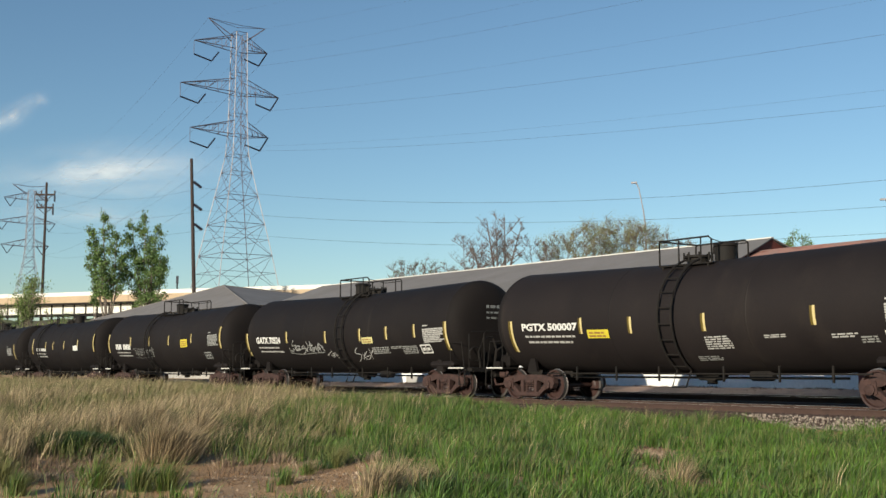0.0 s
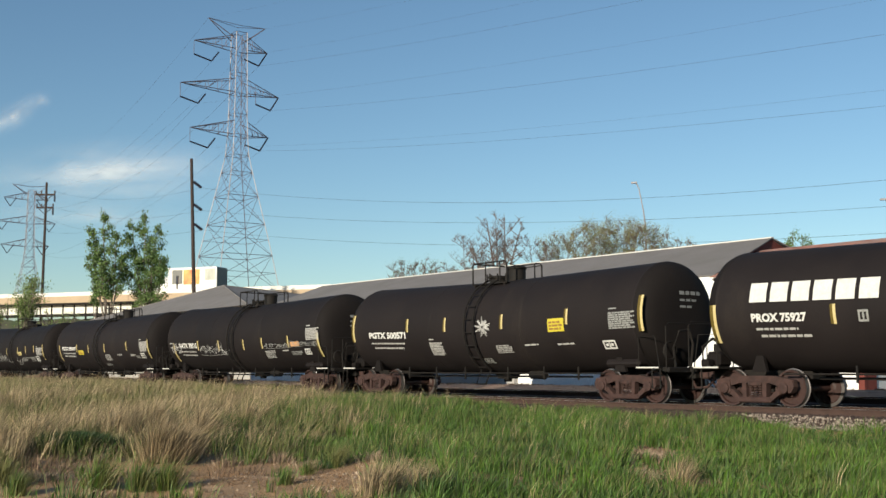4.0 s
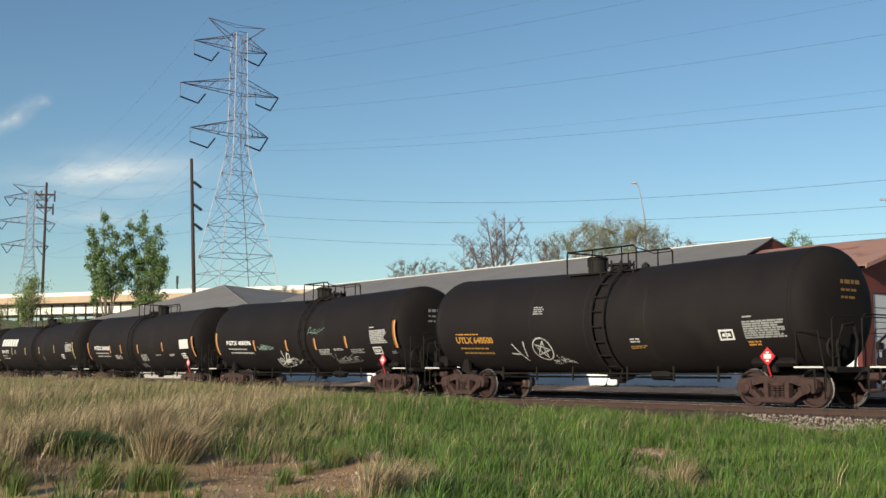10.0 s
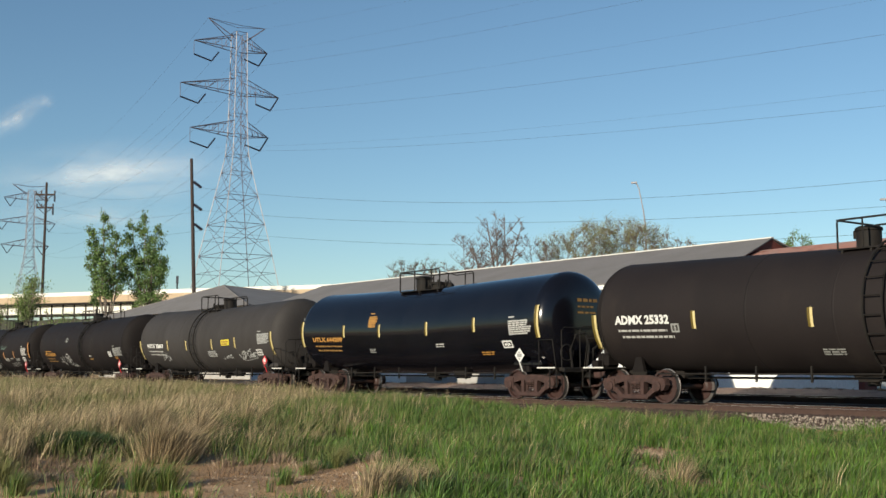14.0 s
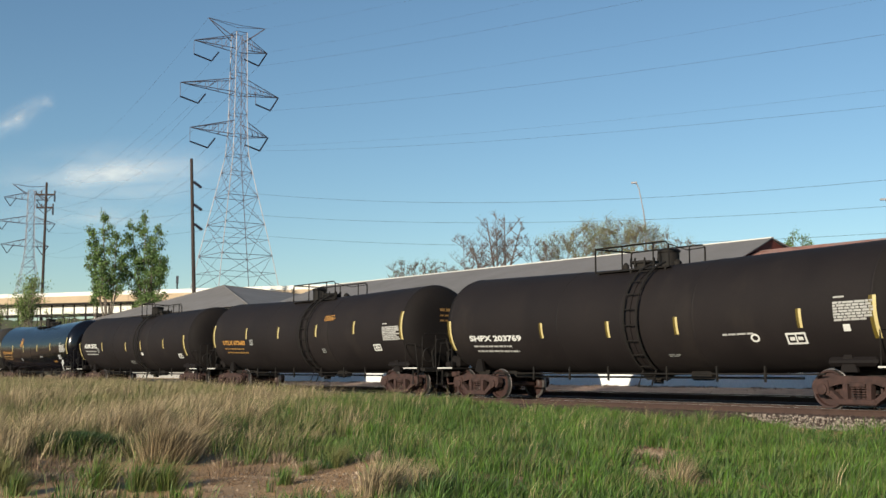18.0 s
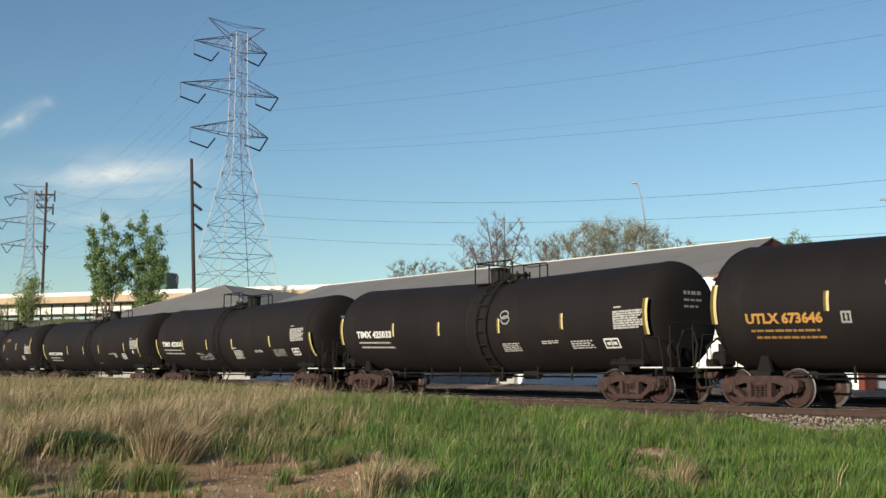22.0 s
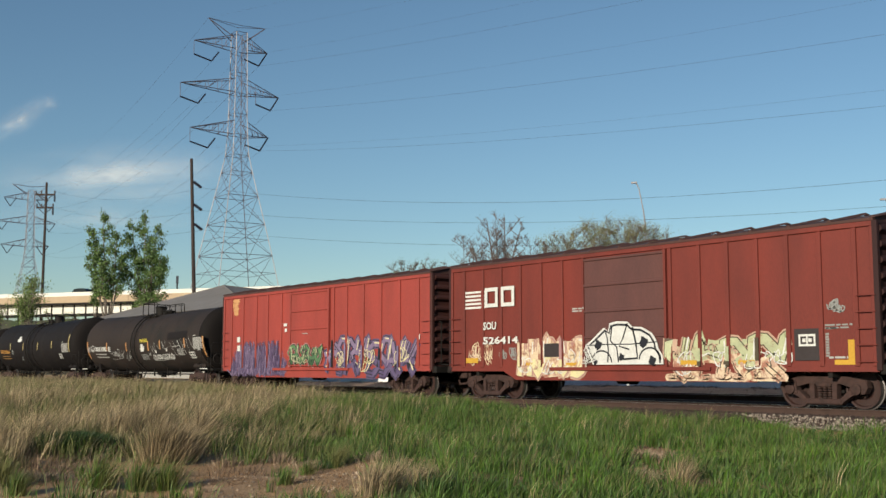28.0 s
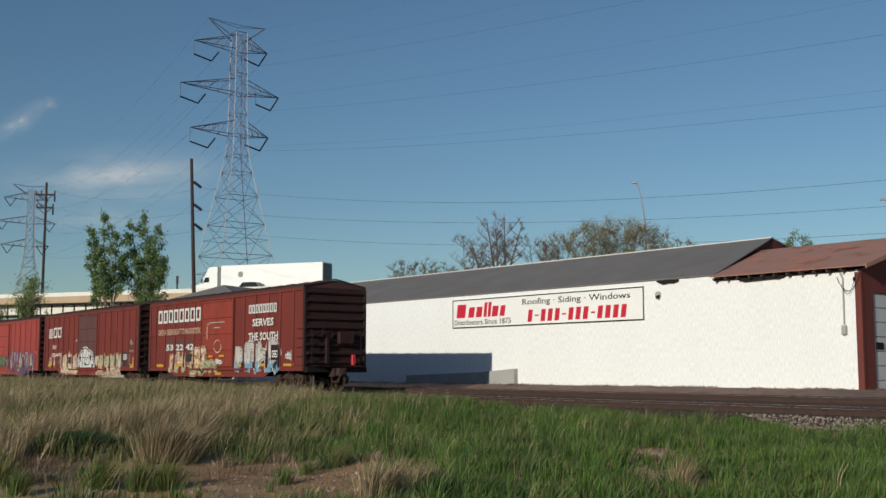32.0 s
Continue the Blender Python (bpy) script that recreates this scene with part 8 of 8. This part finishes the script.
CLOUD_ROWS = []
for x, y, z, w, h, tilt, label, seed, density in (
        (-2492.0, 900.0, 446.0, 720.0, 200.0, -6, "thin white cloud bank low in the sky", 2.6, 0.62),
        (-2462.0, 985.0, 474.0, 330.0, 80.0, -7, "bright upper edge of the thin cloud bank", 5.3, 0.2),
        (-2510.0, 857.0, 352.0, 640.0, 90.0, 0, "thin white cloud streak", 4.1, 0.32),
        (-2556.0, 700.0, 562.0, 225.0, 74.0, -40, "small wispy white cloud", 7.3, 0.46),
        (-2540.0, 757.0, 603.0, 66.0, 46.0, -20, "small wispy white cloud", 9.1, 0.3)):
    CLOUD_ROWS.append((cloud(pose(x, y, z, 0, tilt, 72), w, h, label, seed, density), x, y, z, tilt))
# ---- grass ----
def blade_field(name, label, mat, x, y, h, lx, ly, width, rng, droop=0.35, plain=False):
    """Blades at (x, y), h high, whose tips lie (lx, ly) aside; plain ones are single slivers."""
    n = len(x)
    z = ground_z(x, y)
    a = rng.uniform(0, 2 * np.pi, n)
    w = width * rng.uniform(0.6, 1.3, n)
    dx, dy = np.cos(a) * w / 2, np.sin(a) * w / 2
    rows = [(x - dx, y - dy, z - 0.02), (x + dx, y + dy, z - 0.02)]
    if not plain:
        rows += [(x + lx * droop - dx * 0.75, y + ly * droop - dy * 0.75, z + h * 0.6), (x + lx * droop + dx * 0.75, y + ly * droop + dy * 0.75, z + h * 0.6)]
    rows.append((x + lx, y + ly, z + h))
    v = np.stack([np.stack(r, -1) for r in rows], 1)
    k = len(rows)
    base = np.arange(n) * k
    ring = (0, 1, 2) if plain else (0, 1, 3, 2, 2, 3, 4)
    loops = np.stack([base + i for i in ring], -1).ravel()
    me = bpy.data.meshes.new(name)
    me.vertices.add(n * k)
    me.vertices.foreach_set("co", v.ravel())
    me.loops.add(len(loops))
    me.loops.foreach_set("vertex_index", loops.astype(np.int32))
    at = np.arange(n) * len(ring)
    starts = at if plain else np.stack([at, at + 4], -1).ravel()
    me.polygons.add(len(starts))
    me.polygons.foreach_set("loop_start", starts.astype(np.int32))
    me.update(calc_edges=True)
    me.materials.append(mat)
    tagged(new(name, me), label, "grass", kind="stuff")


def patchy(x, y, s, o):
    return np.sin(x * s + o) * np.sin(y * s * 1.13 + o * 2.1) + 0.6 * np.sin(x * s * 2.3 - y * s * 1.7 + o)


def bare_at(x, y):
    """How bare the earth lies: a worn strip towards the camera, and small worn spots."""
    b = np.zeros_like(np.asarray(x, float))
    for cx, cy, along, across, k in ((-13.2, 6.9, 1.9, 1.9, 1.25), (-15.0, 4.8, 1.8, 1.1, 1.2), (-13.6, 8.0, 1.3, 0.9, 1.1), (-15.2, 7.4, 1.3, 1.3, 1.2), (-16.6, 6.2, 0.8, 1.3, 1.1), (-14.6, 9.0, 1.0, 0.9, 0.9), (-11.6, 6.6, 1.3, 1.0, 1.0), (-17.4, 8.2, 0.8, 0.7, 0.7),
                                     (-13.8, 14.7, 1.4, 0.6, 1.15), (-11.6, 12.2, 1.2, 0.5, 1.05), (-10.2, 11.6, 0.9, 0.5, 0.6), (-15.3, 10.2, 0.8, 0.6, 0.8), (-19.6, 16.9, 1.0, 0.3, 0.5), (-22.6, 10.3, 1.6, 0.7, 0.5)):
        r = math.hypot(cx, cy)
        p, q = ((x - cx) * cx + (y - cy) * cy) / r, ((x - cx) * cy - (y - cy) * cx) / r
        b = np.maximum(b, k * np.exp(-((p / along) ** 2 + (q / across) ** 2)))
    return b + 0.14 * patchy(x, y, 2.1, 0.7)


GRASS_GREEN = material("fresh_green_grass", (0.069, 0.138, 0.011), 0.6, second=(0.022, 0.052, 0.007), scale=0.8, amount=0.9, bump=0.0, islands=0.7, third=(0.112, 0.142, 0.026), third_scale=1.2, third_at=0.58)
GRASS_DRY = material("dry_straw_grass", (0.365, 0.280, 0.168), 0.7, second=(0.16, 0.115, 0.06), scale=0.9, amount=0.9, bump=0.0, islands=0.8)
GRASS_MIXED = material("yellowing_grass", (0.105, 0.125, 0.030), 0.65, second=(0.175, 0.145, 0.06), scale=0.9, amount=0.9, bump=0.0, islands=0.45)
LITTER = material("dead_grass_litter", (0.34, 0.20, 0.10), 0.85, second=(0.15, 0.095, 0.055), scale=1.2, amount=0.9, bump=0.0, islands=0.5)
THATCH = material("brown_thatch", (0.15, 0.095, 0.06), 0.85, second=(0.07, 0.045, 0.03), scale=1.2, amount=0.9, bump=0.0, islands=0.5)
GRASS_DEAD = material("pale_dead_grass", (0.36, 0.27, 0.19), 0.85, second=(0.22, 0.15, 0.10), scale=1.2, amount=0.9, bump=0.0, islands=0.4)
PEBBLE = material("pale_sandy_pebble", (0.38, 0.29, 0.21), 0.9, second=(0.26, 0.19, 0.14), scale=3, bump=0.3, islands=0.45)
WEED = material("dark_green_weed", (0.030, 0.072, 0.016), 0.6, second=(0.02, 0.05, 0.012), scale=2, bump=0.0, islands=0.4)


def build_grass():
    rng = np.random.default_rng(11)
    def inside(x, y):
        edge = 22.05 - 0.6 * smoothstep(19, 13, -x) + 0.18 * np.sin(x * 2.1) + 0.1 * np.sin(x * 5.3)
        return (y < edge) & (y > 0.2 * -x - 1.5) & (y < 1.9 * -x + 2.5)
    def clumps(n, per, x0, x1, y0, y1, keep, radius):
        """Blade places gathered in tufts, with the way out from each tuft's heart."""
        cx, cy = rng.uniform(x0, x1, n), rng.uniform(y0, y1, n)
        k = inside(cx, cy) & (rng.random(n) < keep(cx, cy))
        cx, cy = cx[k], cy[k]
        size = rng.uniform(0.6, 1.5, len(cx))
        i = np.repeat(np.arange(len(cx)), per)
        r = radius * size[i] * np.abs(rng.normal(0, 0.7, len(i)))
        a = rng.uniform(0, 2 * np.pi, len(i))
        return cx[i] + r * np.cos(a), cy[i] + r * np.sin(a), np.cos(a) * r / radius, np.sin(a) * r / radius, size[i]
    def dryness(x, y):
        return smoothstep(-4.2, 3.0, 0.64 * -x - 3.5 - y + 1.6 * patchy(x, y, 0.9, 1.0) + 1.5 * smoothstep(15, 21, y))
    wind = np.array([0.32, 0.30])
    def lean(ox, oy, h, k, n):
        return h * (wind[0] * k + 0.45 * ox + rng.normal(0, 0.22, n)), h * (wind[1] * k + 0.45 * oy + rng.normal(0, 0.22, n))
    # green sward in tufts: long fine blades near by, plain slivers farther off
    for far in (False, True):
        if far:
            x, y, ox, oy, s = clumps(10500, 18, -85, -32, 6, 22, lambda x, y: 1 - 0.65 * dryness(x, y), 0.24)
        else:
            x, y, ox, oy, s = clumps(15000, 28, -32, -4, 3, 22, lambda x, y: (1 - 0.86 * dryness(x, y)) * (1 - np.clip(1.6 * bare_at(x, y), 0, 0.985)), 0.135)
        n = len(x)
        h = np.clip((0.19 + 0.055 * patchy(x, y, 1.3, 0.3) + 0.03 * patchy(x, y, 3.7, 1.1)) * s * rng.uniform(0.45, 1.3, n), 0.05, 0.42)
        lx, ly = lean(ox, oy, h, 0.42, n)
        mixed = rng.random(n) < 0.13 + 0.3 * dryness(x, y) + 0.14 * (patchy(x, y, 0.7, 4.0) > 0.6)
        g = ~mixed
        blade_field("green_grass", "fresh green spring grass on the bank", GRASS_GREEN, x[g], y[g], h[g], lx[g], ly[g], 0.028 if far else 0.0125, rng, plain=far)
        blade_field("yellowing_grass", "yellowing grass blades among the green", GRASS_MIXED, x[mixed], y[mixed], h[mixed] * 1.15, lx[mixed], ly[mixed], 0.022 if far else 0.010, rng, plain=far)
    # a few straw stalks standing in the green
    x, y, ox, oy, s = clumps(900, 5, -32, -7, 6, 21.5, lambda x, y: np.clip(0.15 + 0.4 * patchy(x, y, 0.5, 0.9), 0.03, 0.6), 0.12)
    n = len(x)
    h = 0.30 * s * rng.uniform(0.6, 1.2, n)
    lx, ly = lean(ox, oy, h, 0.7, n)
    blade_field("straw_stalks", "single dry straw stalks in the green grass", GRASS_DRY, x, y, h, lx, ly, 0.007, rng, 0.3)
    # low green undergrowth beneath the straw
    for far in (False, True):
        if far:
            x, y, ox, oy, s = clumps(11000, 16, -80, -34, 4, 21.6, lambda x, y: 0.9 * dryness(x, y), 0.28)
        else:
            x, y, ox, oy, s = clumps(7500, 20, -34, -14, 4, 21.6, lambda x, y: 0.9 * dryness(x, y) * np.clip(0.8 + 0.4 * patchy(x, y, 0.8, 3.3), 0.15, 1) * (1 - np.clip(1.6 * bare_at(x, y), 0, 0.97)), 0.24)
        n = len(x)
        h = 0.27 * s * rng.uniform(0.4, 1.4, n)
        lx, ly = lean(ox, oy, h, 0.6, n)
        blade_field("undergrowth", "low green undergrowth among the straw", GRASS_MIXED, x, y, h, lx, ly, 0.024 if far else 0.011, rng, plain=far)
    # tall straw on the rise
    def straw(x, y):
        return (0.03 + 0.95 * dryness(x, y)) * smoothstep(14.5, 19.0, -x + 0.8 * patchy(x, y, 1.3, 0.4)) * np.clip(0.30 + 0.55 * patchy(x, y, 0.75, 2.2) + 0.2 * patchy(x, y, 2.2, 0.6), 0.08, 0.9) * (1 - np.clip(1.5 * bare_at(x, y), 0, 0.98))
    for far in (False, True):
        x, y, ox, oy, s = clumps(9500, 20, -85, -34, 6, 21.7, straw, 0.28) if far else clumps(14000, 22, -34, -9, 3, 21.5, straw, 0.19)
        n = len(x)
        h = np.clip((0.42 + 0.12 * patchy(x, y, 0.8, 2.0)) * s * rng.uniform(0.4, 1.25, n), 0.1, 0.85)
        lx, ly = lean(ox * 0.7, oy * 0.7, h, 0.75, n)
        blade_field("dry_grass", "tall dry straw-coloured grass on the rise", GRASS_DRY, x, y, h, lx, ly, 0.015 if far else 0.0078, rng, 0.3, plain=far)
    # brown thatch of older years between the stalks
    x, y, ox, oy, s = clumps(5500, 18, -45, -15, 4, 21.5, lambda x, y: dryness(x, y) * np.clip(0.25 + 0.5 * patchy(x, y, 1.1, 5.2), 0, 0.9), 0.26)
    n = len(x)
    h = 0.2 * s * rng.uniform(0.4, 1.2, n)
    lx, ly = lean(ox * 1.6, oy * 1.6, h, 0.8, n)
    blade_field("brown_thatch", "brown matted thatch between the straw stalks", THATCH, x, y, h, lx, ly, 0.011, rng, 0.5)
    # litter on the bare earth
    x, y = rng.uniform(-25, -7, 380000), rng.uniform(3, 18, 380000)
    k = inside(x, y) & (rng.random(len(x)) < np.clip(bare_at(x, y) * 0.6 + 0.06, 0, 0.8)) & (patchy(x, y, 1.6, 3.0) > -0.3 + rng.normal(0, 0.3, len(x)))
    x, y = x[k], y[k]
    n = len(x)
    blade_field("dead_litter", "flattened dead grass litter on bare earth", LITTER, x, y, rng.uniform(0.01, 0.055, n), rng.normal(0, 0.12, n), rng.normal(0, 0.12, n), 0.011, rng, 0.5, plain=True)
    def tufts(name, label, mat, spots, per, radius, height, width, out):
        x, y, ox, oy, s = [], [], [], [], []
        for cx, cy, size in spots:
            k = int(per * min(size, 1.2))
            r, a = radius * size * np.abs(rng.normal(0, 0.6, k)), rng.uniform(0, 2 * np.pi, k)
            x.append(cx + r * np.cos(a)), y.append(cy + r * np.sin(a)), ox.append(np.cos(a) * r / radius), oy.append(np.sin(a) * r / radius), s.append(np.full(k, size))
        x, y, ox, oy, s = (np.concatenate(c) for c in (x, y, ox, oy, s))
        n = len(x)
        h = height * s * rng.uniform(0.35, 1.15, n)
        blade_field(name, label, mat, x, y, h, h * (out * ox + 0.2 + rng.normal(0, 0.15, n)), h * (out * oy + 0.2 + rng.normal(0, 0.15, n)), width, rng)
    near = [(-14.60, 5.24, 1.05), (-14.28, 5.66, 0.85), (-14.14, 5.98, 0.95), (-14.85, 4.30, 0.75), (-13.4, 7.30, 0.5), (-14.9, 8.5, 0.5), (-17.4, 4.7, 0.7)]
    tufts("green_tufts", "green grass tufts on bare earth", GRASS_GREEN, near, 230, 0.125, 0.42, 0.007, 0.8)
    tufts("yellow_tufts", "yellowing grass tufts on bare earth", GRASS_MIXED, [(x + 0.05, y + 0.06, s * 0.95) for x, y, s in near] + [(-15.2, 9.2, 0.8), (-15.5, 9.5, 0.7), (-11.9, 8.6, 0.7), (-10.4, 10.4, 0.6), (-16.0, 4.2, 0.9), (-15.4, 4.3, 0.9)], 330, 0.16, 0.44, 0.007, 0.9)
    tufts("straw_tufts", "large dry straw tussocks", GRASS_DRY, [(-17.0, 7.05, 1.25), (-16.95, 7.3, 1.15), (-17.2, 7.5, 0.9), (-19.2, 8.8, 1.1), (-18.4, 8.2, 0.9), (-20.0, 7.6, 1.1), (-20.6, 9.4, 1.2), (-21.9, 9.0, 1.1), (-22.3, 11.3, 1.1), (-19.0, 5.2, 1.0), (-19.6, 6.0, 1.1), (-18.0, 5.0, 0.8), (-11.0, 7.15, 0.75), (-11.3, 7.6, 0.8), (-11.75, 8.3, 0.7), (-10.5, 11.75, 0.7), (-10.2, 11.5, 0.6)], 620, 0.22, 0.56, 0.0075, 0.75)
    tufts("dead_tussocks", "flattened dead tan tussocks round the bare earth", GRASS_DEAD, [(-17.6, 7.9, 1.0), (-16.9, 8.2, 0.9), (-16.2, 8.8, 0.9), (-16.3, 7.9, 0.8), (-15.4, 8.9, 0.8), (-15.2, 10.0, 0.9), (-14.0, 9.6, 0.8), (-12.9, 9.4, 0.7), (-17.9, 7.0, 0.8), (-17.4, 6.3, 0.7), (-12.3, 9.0, 0.7), (-13.7, 14.5, 0.8), (-14.1, 15.0, 0.7), (-11.5, 12.1, 0.7), (-12.2, 12.8, 0.6), (-10.9, 11.7, 0.7), (-10.1, 11.9, 0.7), (-13.3, 14.2, 0.8), (-13.5, 14.9, 0.9), (-11.2, 11.8, 0.9), (-11.9, 12.5, 0.8), (-14.0, 5.0, 0.6), (-15.2, 5.6, 0.7), (-15.6, 5.0, 0.7), (-13.4, 6.2, 0.5), (-16.0, 6.6, 0.7), (-15.9, 5.9, 0.6), (-17.0, 5.7, 0.6), (-11.6, 7.9, 0.8), (-12.2, 7.2, 0.5)], 330, 0.30, 0.18, 0.008, 1.2)
    tufts("weed_clump", "dark green leafy weed clump", WEED, [(-18.38, 5.85, 0.9), (-18.40, 6.10, 1.0), (-18.50, 6.35, 1.0), (-18.66, 6.62, 1.0), (-18.80, 6.88, 0.8), (-18.9, 6.2, 0.9), (-19.0, 6.6, 0.9)], 800, 0.22, 0.30, 0.022, 0.9)
    tufts("dark_weeds", "small dark weeds in the green grass", WEED, [(-15.4, 9.4, 0.6), (-15.3, 9.1, 0.6), (-15.0, 11.6, 0.6), (-19.6, 16.9, 0.7), (-19.2, 16.3, 0.6), (-16.6, 14.6, 0.6), (-17.8, 13.0, 0.7), (-13.0, 13.2, 0.5)], 420, 0.32, 0.22, 0.016, 0.9)
    # dead grass and weeds along the foot of the warehouse
    x, y, ox, oy, t = [np.asarray(c) for c in (rng.uniform(-72, -18, 7000), 34.6 - np.abs(rng.normal(0, 0.8, 7000)), rng.normal(0, 0.6, 7000), rng.normal(0, 0.6, 7000), rng.uniform(0.3, 1.1, 7000))]
    y = y - 0.033 * (-22.9 - x) * (x < -22.9)
    k = (patchy(x, y, 0.6, 1.3) + patchy(x, y, 2.3, 0.2) > 0.1) & (y > 31.6)
    x, y, ox, oy, t = x[k], y[k], ox[k], oy[k], t[k]
    blade_field("wall_foot_grass", "dead brown grass along the warehouse wall", THATCH, x, y, 0.10 * t, 0.1 * ox, 0.1 * oy, 0.03, rng, 0.4)
    # pale pebbles and bits on the earth
    f = Form()
    rnd = random.Random(3)
    for k in range(260):
        q, w = rnd.gauss(0, 1.9), rnd.gauss(0, 1.0)
        px, py = -14.0 - 0.875 * q + 0.484 * w, 7.7 + 0.484 * q + 0.875 * w
        s = rnd.uniform(0.006, 0.02) * (2.0 if k % 40 == 0 else 1.0)
        f.block(px - s, px + s, py - s, py + s, float(ground_z(px, py)) - s * 0.4, float(ground_z(px, py)) + s * 0.9, s * 0.35)
    tagged(new("pebbles", f.mesh("pebbles", PEBBLE)), "pale pebbles scattered on bare earth", "pebbles", kind="stuff")


build_grass()


# ---- motion ----
def road_pose(s, lane):
    p = ROAD_M @ Vector((s, lane, 0))
    return pose(p.x, p.y, p.z, 0, 0, math.degrees(math.atan2(ROAD_D.y, ROAD_D.x)))


def motions():
    for car, x in TRAIN:
        walk(car, [(0.0, pose(x, 24.0, 0)), (32.0, pose(x - SPEED * 32.0, 24.0, 0))])
    # wheels turn while their car passes the near stretch
    for w, x, car, off in WHEELSETS:
        start = next(q for c, q in TRAIN if c is car)
        t0, t1 = (start + off + 8.0) / SPEED, (start + off + 40.0) / SPEED
        rows, a, last = [], 0.0, None
        step = 1.0 / FPS
        t0, t1 = max(0.0, round(t0 * FPS) / FPS), min(32.0, round(t1 * FPS) / FPS)
        turn = math.degrees(SPEED * step / 0.457)
        if t1 <= t0:
            walk(w, [(0.0, pose(x, 0, 0.457)), (32.0, pose(x, 0, 0.457))])
            continue
        n = int(round((t1 - t0) / step))
        if t0 > 0:
            rows.append((0.0, pose(x, 0, 0.457)))
        for k in range(n + 1):
            rows.append((t0 + k * step, pose(x, 0, 0.457, 0, -(k * turn) % 360, 0)))
        if t1 < 32.0:
            rows.append((32.0, pose(x, 0, 0.457, 0, -(n * turn) % 360, 0)))
        walk(w, rows)
    # traffic waits beyond the view, crosses, and stops beyond it
    for k, (v, lane, t, s, speed) in enumerate(VEHICLES):
        lo, hi = -120.0 - 9.0 * k, 110.0 + 9.0 * (len(VEHICLES) - k)
        ta, tb = t - (s - lo) / speed, t + (hi - s) / speed
        rows = [(0.0, road_pose(lo if ta > 0 else s - speed * t, lane))]
        if ta > 0.1:
            rows.append((ta, road_pose(lo, lane)))
        now = max(ta, 0.0) + 0.5
        while now < min(tb, 32.0) - 0.3:
            rows.append((now, road_pose(s + speed * (now - t), lane)))
            now += 0.5
        if tb < 31.9:
            rows += [(tb, road_pose(hi, lane)), (32.0, road_pose(hi, lane))]
        else:
            rows.append((32.0, road_pose(s + speed * (32.0 - t), lane)))
        walk(v, rows)
    for ob, x, y, z, tilt in CLOUD_ROWS:
        walk(ob, [(0.0, pose(x, y, z, 0, tilt, 72)), (32.0, pose(x + 13.0, y + 18.0, z - 9.0, 0, tilt, 72))])


motions()
